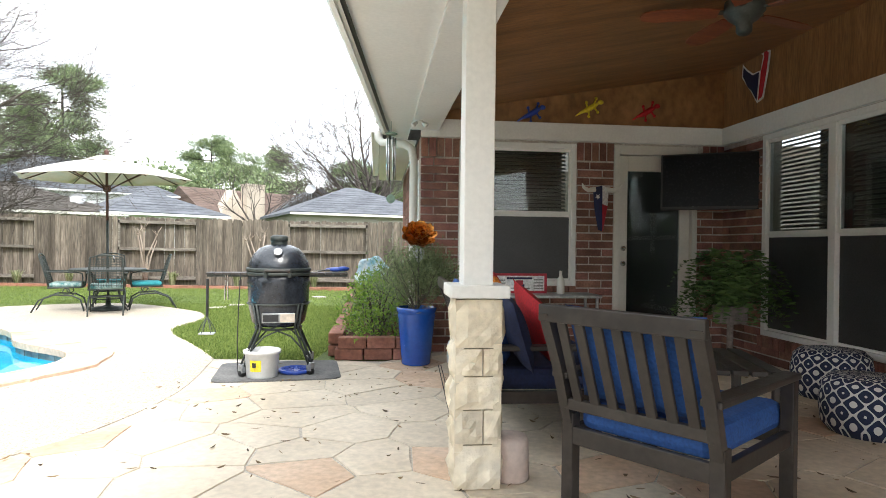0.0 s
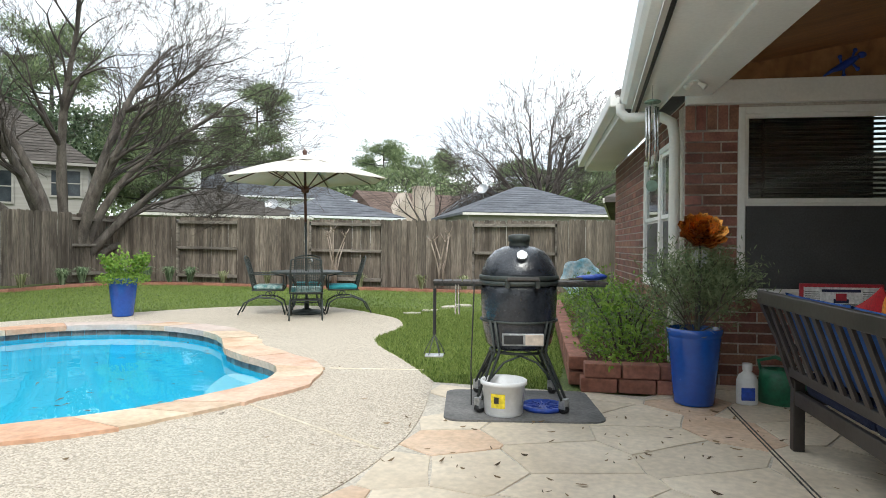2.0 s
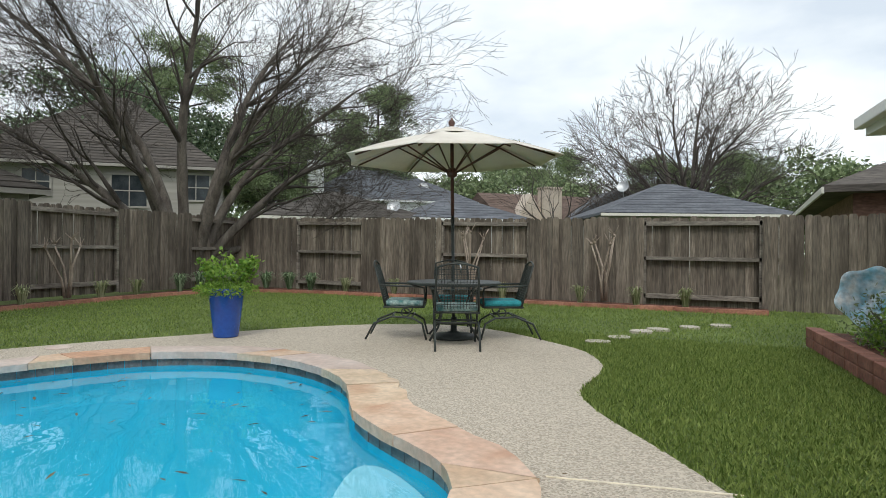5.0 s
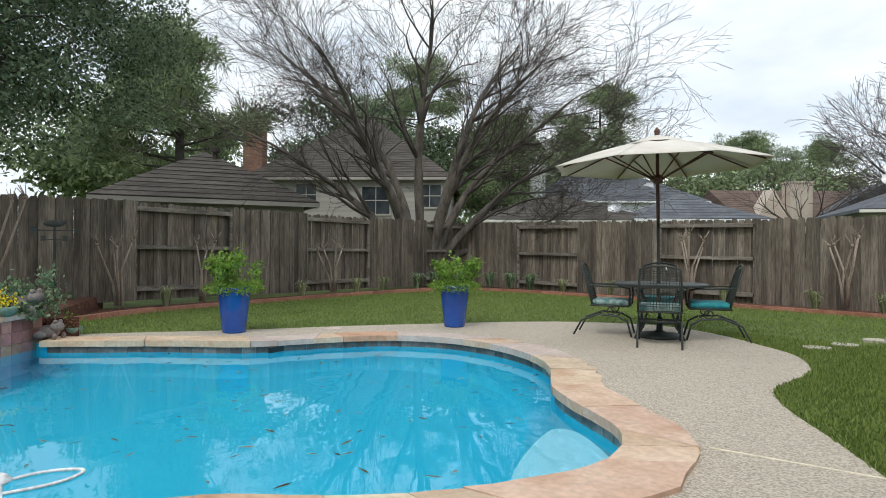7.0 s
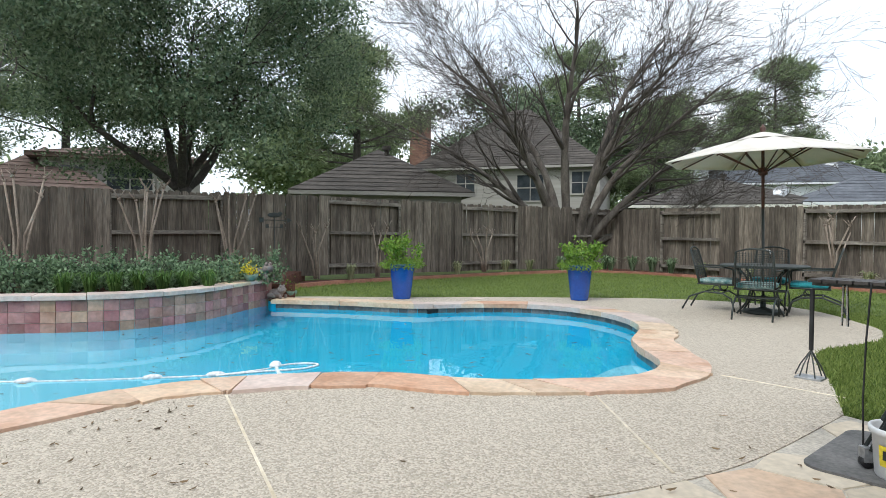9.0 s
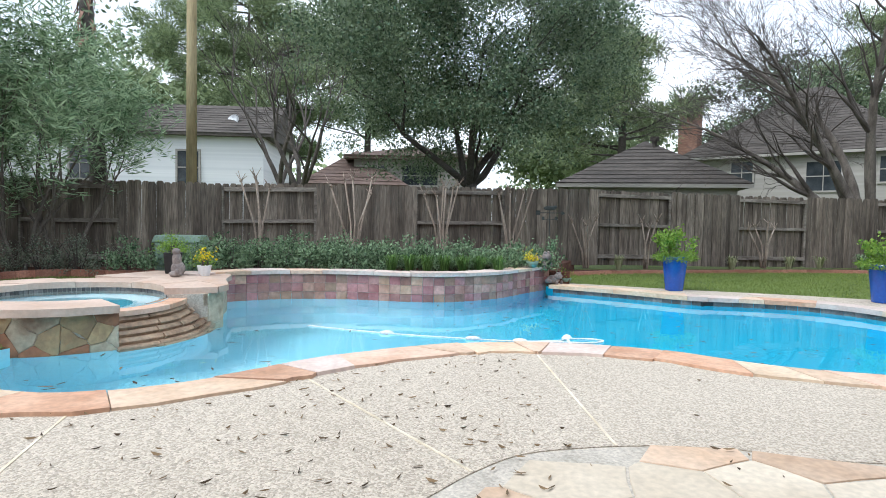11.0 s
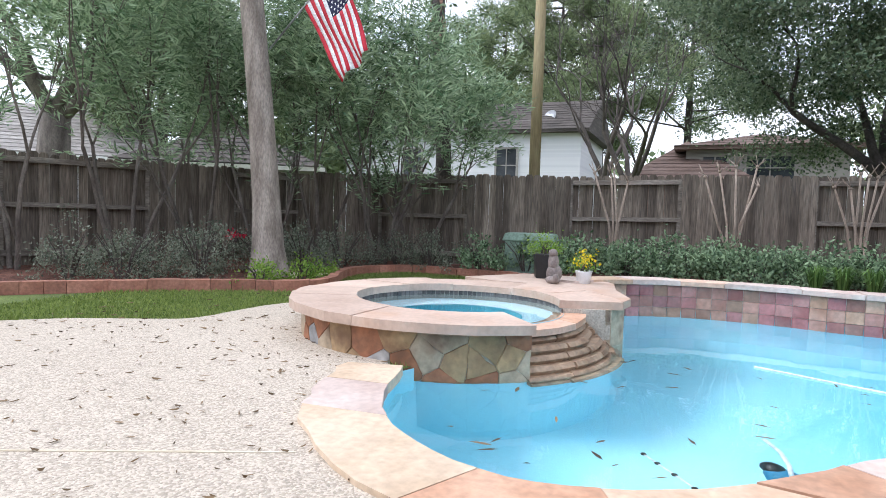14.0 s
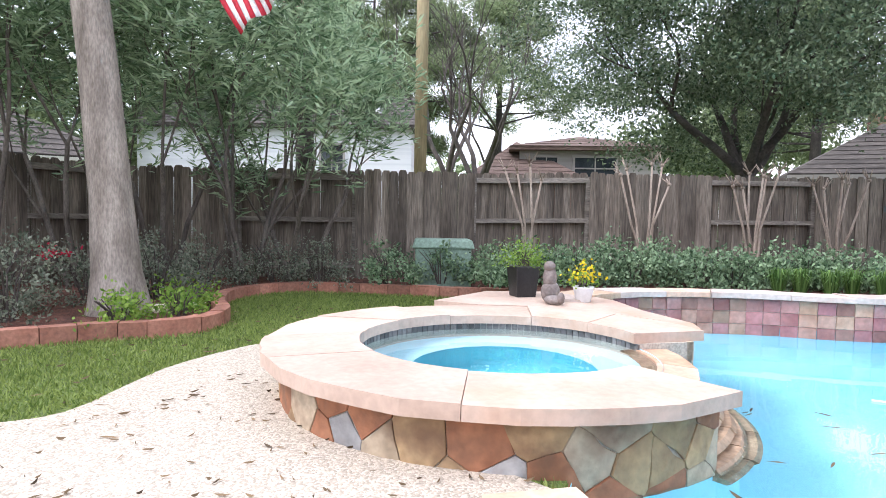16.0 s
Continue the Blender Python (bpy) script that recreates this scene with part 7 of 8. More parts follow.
Shape().lathe([(0.065, 0), (0.07, 0.005), (0.095, 0.13), (0.1, 0.145), (0.09, 0.145), (0.085, 0.125), (0.01, 0.125)], 24).part("pot_body", M_BUCKET, wp, smooth=True)
shrub("potted_flower", "yellow pansies in the white pot", (-6.76, -0.66, 0.436), (0.08, 0.08, 0.10), 200, (0.035, 0.022), M_FRESH, 621)
shrub("potted_flower", "yellow pansies in the white pot", (-6.76, -0.66, 0.496), (0.07, 0.07, 0.06), 90, (0.035, 0.035), M_YFLOWER, 622)
for k, (x, y, z, sc) in enumerate(((-9.25, 4.62, 0.335, 1.0), (-9.15, 4.85, 0.022, 0.8))):
    fr = thing("statue", "grey stone frog statue at the pool wall's end", "statue", pose(x, y, z, 0, 0, 40) @ Matrix.Scale(sc, 4), "frog statues")
    Shape().ball((0, 0, 0.1), (0.17, 0.11, 0.1), 16, 9).ball((0.14, 0, 0.18), (0.1, 0.095, 0.075), 14, 8).ball((0.15, 0.05, 0.255), 0.032, 8, 6).ball((0.15, -0.05, 0.255), 0.032, 8, 6).ball((-0.06, 0.1, 0.06), (0.11, 0.05, 0.06), 10, 6).ball((-0.06, -0.1, 0.06), (0.11, 0.05, 0.06), 10, 6).ball((0.17, 0.09, 0.04), (0.04, 0.03, 0.05), 8, 5).ball((0.17, -0.09, 0.04), (0.04, 0.03, 0.05), 8, 5).part("body", M_STATUE, fr, smooth=True)
for k, (x, y, z) in enumerate(((-8.9, 4.4, 0.335), (-9.4, 5.15, 0.0))):
    gp_ = thing("planter_pot", "small pale green bowl pot", "pot", pose(x, y, z), "small bowl pots")
    Shape().lathe([(0.06, 0), (0.1, 0.06), (0.115, 0.11), (0.1, 0.11), (0.01, 0.09)], 20).part("pot_body", M_UTIL, gp_, smooth=True)
    shrub("potted_flower", "yellow flowers in the small bowl", (x, y, z + 0.1), (0.09, 0.09, 0.08), 160, (0.035, 0.025), (M_YFLOWER, M_FRESH)[k], 630 + k)
wv = thing("weathervane", "black iron weathervane stake in the raised bed", "weathervane", pose(-11.3, 5.28, 0.24, 0, 0, 80))
Shape().tube([(0, 0, 0), (0, 0, 1.25)], 0.01, 6).part("stake", M_IRON, wv)
Shape().tube([(-0.27, 0, 1.12), (0.27, 0, 1.12)], 0.009, 6).box((-0.25, 0, 1.12), (0.09, 0.006, 0.1)).part("arrow", M_IRON, wv)
Shape().add([(0.25, 0, 1.17), (0.25, 0, 1.07), (0.34, 0, 1.12), (0.25, 0.01, 1.17), (0.25, 0.01, 1.07), (0.34, 0.01, 1.12)], [(0, 1, 2), (5, 4, 3), (0, 2, 5, 3), (2, 1, 4, 5)]).part("arrowhead", M_IRON, wv)
Shape().ball((0, 0, 1.22), (0.14, 0.012, 0.05), 12, 6).ball((0.11, 0, 1.25), (0.05, 0.012, 0.035), 8, 5).part("figure", M_IRON, wv)
for q in (-1, 1):
    Shape().tube([(0, 0, 0.98), (q * 0.14, 0, 0.98)], 0.007, 5).box((q * 0.14, 0, 1.0), (0.06, 0.008, 0.075)).part("letter_arm", M_IRON, wv)

# flag on the trunk
M_RED = surface("flag_red", (0.42, 0.015, 0.03), (0.55, 0.03, 0.05), 4, 0.8, 0)
M_FWHITE = surface("flag_white", (0.70, 0.70, 0.70), (0.80, 0.80, 0.80), 4, 0.8, 0)
M_NAVY = surface("flag_navy", (0.010, 0.014, 0.05), (0.02, 0.026, 0.08), 4, 0.8, 0)
flag = thing("flag", "red white and blue striped flag on an angled pole", "flag")
p0, p1 = Vector((-6.9, -5.25, 3.32)), Vector((-6.72, -4.0, 4.30))
Shape().tube([p0, p1], 0.014, 8).ball(p1, 0.03, 8, 6).part("pole", M_STEEL, flag, smooth=True)
pd = (p1 - p0).normalized()
h0 = p0.lerp(p1, 0.52)
drop = Vector((0.1, 0.62, -0.98)).normalized()


def flag_at(u, v):
    """u along the fly, v along the hoist."""
    q = h0 + pd * (0.80 * (1 - v)) * (1 - 0.28 * u) + drop * (1.28 * u)
    return q + Vector((0.9, -0.1, 0.1)) * (0.05 * u * math.sin(7 * u + 9 * v) + 0.03 * math.sin(12 * v) * u)


for k in range(13):
    s = Shape()
    u0 = 0.40 if k < 7 else 0.0
    n = 14
    for i in range(n + 1):
        u = u0 + (1 - u0) * i / n
        for v in (k / 13, (k + 1) / 13):
            s.v.append(tuple(flag_at(u, v)))
    s.f = [(2 * i, 2 * i + 2, 2 * i + 3, 2 * i + 1) for i in range(n)]
    ob = s.part("stripe", M_RED if k % 2 == 0 else M_FWHITE, flag, smooth=True)
    so = ob.modifiers.new("cloth", "SOLIDIFY"); so.thickness = 0.003
s = Shape()
for i in range(7):
    for j in range(8):
        s.v.append(tuple(flag_at(0.40 * i / 6, 7 / 13 * j / 7)))
s.f = [(i * 8 + j, (i + 1) * 8 + j, (i + 1) * 8 + j + 1, i * 8 + j + 1) for i in range(6) for j in range(7)]
ob = s.part("canton", M_NAVY, flag, smooth=True)
so = ob.modifiers.new("cloth", "SOLIDIFY"); so.thickness = 0.003
for i in range(9):
    for j in range(5 if i % 2 else 6):
        c = flag_at(0.40 * (i + 0.5) / 9, 7 / 13 * (j + (0.5 if i % 2 == 0 else 1.0)) / 6)
        ex, ez = (flag_at(0.40 * (i + 0.5) / 9 + 0.01, 7 / 13 * (j + 0.5) / 6) - flag_at(0.40 * (i + 0.5) / 9, 7 / 13 * (j + 0.5) / 6)).normalized(), -pd
        nrm = ex.cross(ez).normalized() * 0.006
        for face in (-1, 1):
            st5 = [c + nrm * face + (ex * math.cos(6.283 * q / 10) + ez * math.sin(6.283 * q / 10)) * (0.024 if q % 2 == 0 else 0.010) for q in range(10)]
            Shape().add(st5, [tuple(range(10))]).part("star", M_FWHITE, flag)


# ---- covered patio ----
M_FRAME = surface("dark_brown_frame", (0.022, 0.018, 0.016), (0.048, 0.04, 0.035), 4, 0.45, 0.1, 30)
M_BLUECUSH = surface("blue_cushion", (0.02, 0.075, 0.26), (0.035, 0.11, 0.36), 6, 0.9, 0.25, 70)
M_NAVYCUSH = surface("navy_cushion", (0.010, 0.016, 0.05), (0.02, 0.03, 0.085), 6, 0.9, 0.25, 70)
M_REDCUSH = surface("red_pillow", (0.42, 0.012, 0.018), (0.56, 0.02, 0.03), 6, 0.85, 0.2, 70)
M_ORANGE = surface("orange_pillow", (0.65, 0.20, 0.02), (0.80, 0.32, 0.04), 6, 0.85, 0.2, 70)


def puff(w, t, h, power=0.45, waist=0.06, m=None):
    """A stuffed cover, w wide, h high and t thick in the middle, with pointed corners."""
    vs, n = [], 12
    for sgn in (-1, 1):
        for i in range(n + 1):
            for j in range(n + 1):
                u, v = 2 * i / n - 1, 2 * j / n - 1
                k = max(0.0, (1 - u * u) * (1 - v * v)) ** power
                vs.append((u * w / 2 * (1 - waist * (1 - v * v)), sgn * t / 2 * k, v * h / 2 * (1 - waist * (1 - u * u))))
    c = (n + 1) ** 2
    fs = []
    for i in range(n):
        for j in range(n):
            o = i * (n + 1) + j
            fs += [(o, o + n + 1, o + n + 2, o + 1), (c + o, c + o + 1, c + o + n + 2, c + o + n + 1)]
    return Shape().add([m @ Vector(p) for p in vs] if m else vs, fs)


def slat_seat(name, label, at, w, d, n_slats, seat_mat, back_mat):
    """A seat with a slatted leaning back; it faces +y, its back at y = 0."""
    c = thing(name, label, "chair" if w < 1.2 else "sofa", at)
    lean = 0.16
    for x in (-w / 2 + 0.03, w / 2 - 0.03):
        Shape().box((x, 0.03, 0.20), (0.06, 0.06, 0.40)).part("leg", M_FRAME, c, bevel=0.006)
        Shape().box((x, d - 0.05, 0.28), (0.06, 0.06, 0.56)).part("leg", M_FRAME, c, bevel=0.006)
        Shape().tube([(x, 0.02, 0.36), (x, -0.06, 0.62), (x, -lean, 0.86)], [0.034, 0.034, 0.034], 4).part("back_post", M_FRAME, c)
        Shape().box((x, d / 2 - 0.04, 0.575), (0.085, d + 0.04, 0.03)).part("armrest", M_FRAME, c, bevel=0.008)
        Shape().box((x, d / 2, 0.30), (0.035, d - 0.08, 0.07)).part("side_rail", M_FRAME, c, bevel=0.004)
    Shape().box((0, -lean, 0.855), (w, 0.035, 0.075), pose(0, 0, 0)).part("top_rail", M_FRAME, c, bevel=0.006)
    Shape().box((0, -0.01, 0.445), (w - 0.06, 0.035, 0.05)).part("lower_rail", M_FRAME, c, bevel=0.005)
    Shape().box((0, 0.02, 0.30), (w - 0.06, 0.03, 0.08)).part("rear_rail", M_FRAME, c, bevel=0.005)
    Shape().box((0, d - 0.05, 0.30), (w - 0.06, 0.03, 0.08)).part("front_rail", M_FRAME, c, bevel=0.005)
    for k in range(n_slats):
        x = -w / 2 + 0.06 + (w - 0.12) * (k + 0.5) / n_slats
        Shape().box((x, -0.084, 0.645), (0.045, 0.016, 0.43), pose(0, -0.084, 0.645, 20.0) @ pose(0, 0.084, -0.645)).part("slat", M_FRAME, c, bevel=0.003)
    k = 1 if w < 1.2 else 2
    for q in range(k):
        x = -w / 2 + 0.07 + (w - 0.14) * (q + 0.5) / k
        Shape().box((x, d / 2 + 0.02, 0.39), ((w - 0.13) / k, d - 0.05, 0.13)).part("seat_cushion", seat_mat, c, bevel=0.04)
        puff((w - 0.10) / k, 0.17, 0.45, 0.22, 0.045, pose(x, 0.025, 0.675, 20)).part("back_cushion", back_mat, c, smooth=True)
    return c


def pillow(label, at, mat, w=0.42, h=0.42, t=0.13):
    p = thing("throw_pillow", label, "pillow", at, "throw pillows on the sofa")
    puff(w, t, h).part("cover", mat, p, smooth=True)


ARM = pose(2.045, 3.11, 0, 0, 0, -46.5)
slat_seat("armchair", "dark slatted patio armchair with blue cushions", ARM, 0.73, 0.78, 7, M_BLUECUSH, M_BLUECUSH)
SOFA = pose(1.42, 4.78, 0, 0, 0, -84)
slat_seat("sofa", "dark slatted patio sofa with navy cushions", SOFA, 1.62, 0.82, 13, M_NAVYCUSH, M_BLUECUSH)
pillow("red throw pillow on the sofa", SOFA @ pose(0.46, 0.34, 0.67, 24, 18, 14), M_REDCUSH, 0.46, 0.46)
pillow("red throw pillow on the sofa", SOFA @ pose(-0.35, 0.26, 0.70, 18, -20, -5), M_REDCUSH, 0.42, 0.42)
pillow("navy throw pillow on the sofa", SOFA @ pose(0.66, 0.17, 0.66, 18, 8, 0), M_NAVYCUSH, 0.42, 0.42)
pillow("orange throw pillow on the sofa", SOFA @ pose(-0.12, 0.22, 0.72, 18, 40, 0), M_ORANGE, 0.34, 0.34)
ct = thing("coffee_table", "low dark slatted wooden coffee table", "table", pose(2.95, 4.55, 0, 0, 0, -8))
for k in range(6):
    Shape().box((-0.25 + 0.1 * k, 0, 0.43), (0.085, 0.85, 0.03)).part("top_slat", M_FRAME, ct, bevel=0.004)
for x in (-0.26, 0.26):
    for y in (-0.38, 0.38):
        Shape().box((x, y, 0.208), (0.05, 0.05, 0.414)).part("leg", M_FRAME, ct)
    Shape().box((x, 0, 0.38), (0.03, 0.72, 0.06)).part("apron", M_FRAME, ct)
bowl = thing("tin", "small shiny metal tin on the coffee table", "tin", pose(2.75, 4.75, 0.446))
Shape().lathe([(0.06, 0), (0.065, 0.01), (0.065, 0.07), (0.07, 0.075), (0.07, 0.09), (0.01, 0.095)], 20).part("body", M_CHROME, bowl)


def pouf(at, r, h, seed):
    p = thing("pouf", "round navy pouf with white diamond pattern", "ottoman", pose(*at), "patterned poufs")
    prof = [(r * 0.82, 0), (r * 0.97, 0.05), (r * 1.02, h * 0.5), (r * 0.95, h * 0.85), (r * 0.78, h * 0.97), (0.02, h)]
    Shape().lathe(prof, 36).part("cover", M_POUF, p, smooth=True)


M_POUF = surface("pouf_navy", (0.012, 0.02, 0.055), (0.02, 0.03, 0.075), 6, 0.9, 0.2, 70, local=True)
_n, _l = M_POUF.node_tree.nodes, M_POUF.node_tree.links
_tc, _sep = _n.new("ShaderNodeTexCoord"), _n.new("ShaderNodeSeparateXYZ")
_l.new(_tc.outputs["Object"], _sep.inputs["Vector"])


def math_node(op, a, b=None):
    q = _n.new("ShaderNodeMath")
    q.operation = op
    for i, v in enumerate((a, b)):
        if v is None:
            continue
        if hasattr(v, "is_output"):
            _l.new(v, q.inputs[i])
        else:
            q.inputs[i].default_value = v
    return q.outputs["Value"]


_ang = math_node("ARCTAN2", _sep.outputs["Y"], _sep.outputs["X"])
_rad = math_node("SQRT", math_node("ADD", math_node("MULTIPLY", _sep.outputs["X"], _sep.outputs["X"]), math_node("MULTIPLY", _sep.outputs["Y"], _sep.outputs["Y"])))
# nested diamonds in rows round the cover
_lvl = math_node("COSINE", math_node("MULTIPLY", math_node("SUBTRACT", _sep.outputs["Z"], _rad), 48.0))
_rhomb = math_node("ADD", math_node("COSINE", math_node("MULTIPLY", _ang, 14.0)), _lvl)
_str = math_node("GREATER_THAN", math_node("SINE", math_node("ADD", math_node("MULTIPLY", _rhomb, 3.2), 0.8)), 0.62)
_mx = _n.new("ShaderNodeMix"); _mx.data_type = "RGBA"
_mx.inputs["B"].default_value = (0.62, 0.62, 0.60, 1)
_old = _n["Principled BSDF"].inputs["Base Color"].links[0].from_socket
_l.new(_str, _mx.inputs["Factor"]); _l.new(_old, _mx.inputs["A"]); _l.new(_mx.outputs["Result"], _n["Principled BSDF"].inputs["Base Color"])
pouf((4.25, 5.45, 0), 0.28, 0.38, 1)
pouf((3.92, 4.5, 0), 0.28, 0.36, 2)

# fern on a stand in the corner
fs_ = thing("plant_stand", "dark plant stand in the patio corner", "plant stand", pose(3.95, 6.55, 0))
Shape().lathe([(0.14, 0), (0.14, 0.03), (0.03, 0.05), (0.03, 0.42), (0.15, 0.44), (0.16, 0.6), (0.01, 0.6)], 20).part("pot", M_STATUE, fs_, smooth=True)
fern = thing("fern", "large drooping dark green fern", "plant", pose(3.95, 6.55, 0.58))
r_ = random.Random(90)
M_FERN = leafy("fern_leaf", (0.05, 0.10, 0.03), (0.15, 0.26, 0.08))
for k in range(84):
    a = r_.uniform(0, 6.283)
    ln = r_.uniform(0.28, 0.58)
    hh = r_.uniform(0.1, 0.62)
    d = Vector((math.cos(a), math.sin(a), 0))
    fp, fo = [], []
    for i in range(26):
        f = i / 25
        p = d * ln * f + Vector((0, 0, hh * math.sin(f * 2.2) * 1.1 - 0.28 * f * f))
        for q in (-1, 1):
            fp.append(tuple(p)); fo.append(tuple(Vector((-d.y, d.x, 0)) * q + d * 0.4))
    leaf_part("frond", fp, 0.085, 0.024, M_FERN, fern, 91 + k, out=np.array(fo), spread=0.15)
# television
tv = thing("television", "flat black television mounted in the brick corner", "television", HOUSE @ pose(3.06, -0.40, 1.86, 0, 0, -30))
Shape().box((0, 0, 0), (1.0, 0.06, 0.60)).part("body", M_BLACK, tv, bevel=0.008)
M_SCREEN = surface("screen_glass", (0.006, 0.007, 0.009), (0.010, 0.011, 0.014), 2, 0.25, 0, spec=0.12)
Shape().box((0, -0.034, 0.01), (0.96, 0.006, 0.55)).part("screen", M_SCREEN, tv)
Shape().tube([(0, 0.03, 0), (0.2, 0.2, 0), (0.18, 0.38, 0)], 0.025, 6).part("wall_arm", M_BLACK, tv)
# back door
dr = thing("door_patio", "cream-framed full-glass patio door, closed", "door", house_at(DOOR[0], 0.05, DOOR[2]), kind="structure")
dw, dh = DOOR[1] - DOOR[0], DOOR[3] - DOOR[2]
f = Shape().box((0.03, 0, dh / 2), (0.06, 0.14, dh)).box((dw - 0.03, 0, dh / 2), (0.06, 0.14, dh)).box((dw / 2, 0, dh - 0.05), (dw - 0.12, 0.14, 0.1))
f.part("door_frame", M_CREAM, dr, bevel=0.004)
lf = Shape()
for x in (0.12, dw - 0.12):
    lf.box((x, 0.01, dh / 2 - 0.05), (0.115, 0.045, dh - 0.12))
lf.box((dw / 2, 0.01, 0.12), (dw - 0.36, 0.045, 0.24)).box((dw / 2, 0.01, dh - 0.19), (dw - 0.36, 0.045, 0.17))
lf.part("door_leaf", M_CREAM, dr, bevel=0.004)
pn = Shape().box((dw / 2, 0.01, dh / 2), (dw - 0.35, 0.006, dh - 0.5)).part("pane", M_GLASS, dr)
pn.visible_shadow = False
# flat sheet with the indoor shade painted in, no room built
Shape().box((dw / 2, 0.6, dh / 2), (dw + 0.4, 0.02, dh + 0.3)).part("room_shade_sheet", M_ROOMSHADE, dr)
for z in (0.95, 1.12):
    Shape().ball((0.12, -0.045, z), 0.03, 10, 7).part("knob" if z < 1 else "deadbolt", M_CHROME, dr, "brushed metal")
# longhorn wall ornament in flag colours
lh = thing("wall_ornament", "painted longhorn skull ornament in red white and blue", "ornament", house_at(1.98, -0.06, 1.62))
Shape().add([(-0.09, 0, 0.18), (0, -0.05, 0.2), (0, -0.06, -0.3), (-0.03, -0.01, -0.28), (-0.07, 0, -0.05)], [(0, 4, 3, 2, 1)]).part("blue_half", M_NAVY, lh)
Shape().add([(0.09, 0, 0.18), (0, -0.05, 0.2), (0, -0.052, 0.0), (0.08, 0, -0.02)], [(0, 1, 2, 3)]).part("white_half", M_FWHITE, lh)
Shape().add([(0.08, 0, -0.02), (0, -0.052, 0.0), (0, -0.06, -0.3), (0.03, -0.01, -0.28)], [(0, 1, 2, 3)]).part("red_half", M_RED, lh)
for q in (-1, 1):
    Shape().tube([(q * 0.07, -0.01, 0.16), (q * 0.15, -0.02, 0.15), (q * 0.2, -0.02, 0.18), (q * 0.22, -0.03, 0.22)], [0.03, 0.025, 0.018, 0.006], 8).part("horn", M_CREAM, lh, smooth=True)
Shape().add([(-0.045 + 0.035 * math.cos(6.283 * k / 10 + 0.31) * (1 if k % 2 else 0.4), -0.036, 0.08 + 0.035 * math.sin(6.283 * k / 10 + 0.31) * (1 if k % 2 else 0.4)) for k in range(10)], [tuple(range(10))[::-1]]).part("star", M_FWHITE, lh)


# wall lizards, plain ornaments
def lizard(at, mat, label):
    z = thing("lizard_ornament", label, "ornament", at, "lizard ornaments")
    s = Shape()
    s.tube([(-0.16, 0, -0.1), (-0.1, 0, -0.06), (-0.03, 0, -0.03), (0.05, 0, 0.02), (0.1, 0, 0.05)], [0.006, 0.014, 0.03, 0.03, 0.012], 8)
    s.ball((0.12, 0, 0.06), (0.035, 0.02, 0.026), 10, 6)
    for x, y in ((-0.05, 0.05), (-0.02, -0.1), (0.06, 0.1), (0.08, -0.05)):
        s.tube([(x * 0.6, 0, 0), (x + 0.01, 0, y)], 0.01, 5).ball((x + 0.01, 0, y), 0.018, 6, 4)
    s.part("body", mat, z, smooth=True)


for x, zz, m, lab in ((1.2, 2.60, M_BLUELID, "blue lizard ornament on the wooden gable"), (1.85, 2.68, M_YELLOW, "yellow lizard ornament on the wooden gable"), (2.5, 2.66, M_REDCUSH, "red lizard ornament on the wooden gable")):
    lizard(house_at(x, -0.045, zz, 0), m, lab)
emb = thing("wall_emblem", "red and navy bull head shaped emblem on the wood", "emblem", EAST @ pose(0.64, -0.03, 2.92) @ Matrix.Diagonal((1.8, 1.25, 1.25, 1)))
Shape().add([(0, 0, -0.22), (0.06, 0, -0.2), (0.1, 0, 0.0), (0.12, 0, 0.16), (0.06, 0, 0.22), (0.0, 0, 0.21), (0.05, 0, 0.15), (0.03, 0, 0.04), (-0.04, 0, 0.04), (-0.1, 0, 0.1), (-0.14, 0, 0.16), (-0.15, 0, 0.05), (-0.1, 0, -0.04), (-0.06, 0, -0.1)], [tuple(range(14))]).part("outline", M_FWHITE, emb)
Shape().add([(0.0, -0.004, -0.2), (0.02, -0.004, 0.03), (-0.04, -0.004, 0.025), (-0.1, -0.004, 0.085), (-0.13, -0.004, 0.13), (-0.135, -0.004, 0.05), (-0.09, -0.004, -0.05), (-0.05, -0.004, -0.1)], [tuple(range(8))]).part("navy_half", M_NAVY, emb)
Shape().add([(0.012, -0.004, -0.2), (0.05, -0.004, -0.18), (0.085, -0.004, 0.0), (0.105, -0.004, 0.15), (0.06, -0.004, 0.2), (0.065, -0.004, 0.13), (0.035, -0.004, 0.03)], [tuple(range(7))]).part("red_half", M_RED, emb)
# ceiling fan
fan = thing("ceiling_fan", "bronze ceiling fan with reddish wooden blades", "ceiling fan", HOUSE @ pose(1.93, -2.75, 2.70))
Shape().lathe([(0.02, 0.30), (0.02, 0.1), (0.05, 0.1), (0.12, 0.07), (0.13, 0.0), (0.09, -0.05), (0.05, -0.08), (0.05, -0.13), (0.03, -0.15), (0.005, -0.15)], 24).part("motor", M_IRON, fan, smooth=True)
Shape().tube([(0, 0, 0.05), (0, 0, 0.36)], 0.015, 8).part("downrod", M_IRON, fan)
M_BLADE = surface("fan_blade_wood", (0.17, 0.045, 0.022), (0.28, 0.085, 0.04), 2, 0.4, 0.05, 20, stretch=(1, 6, 1))
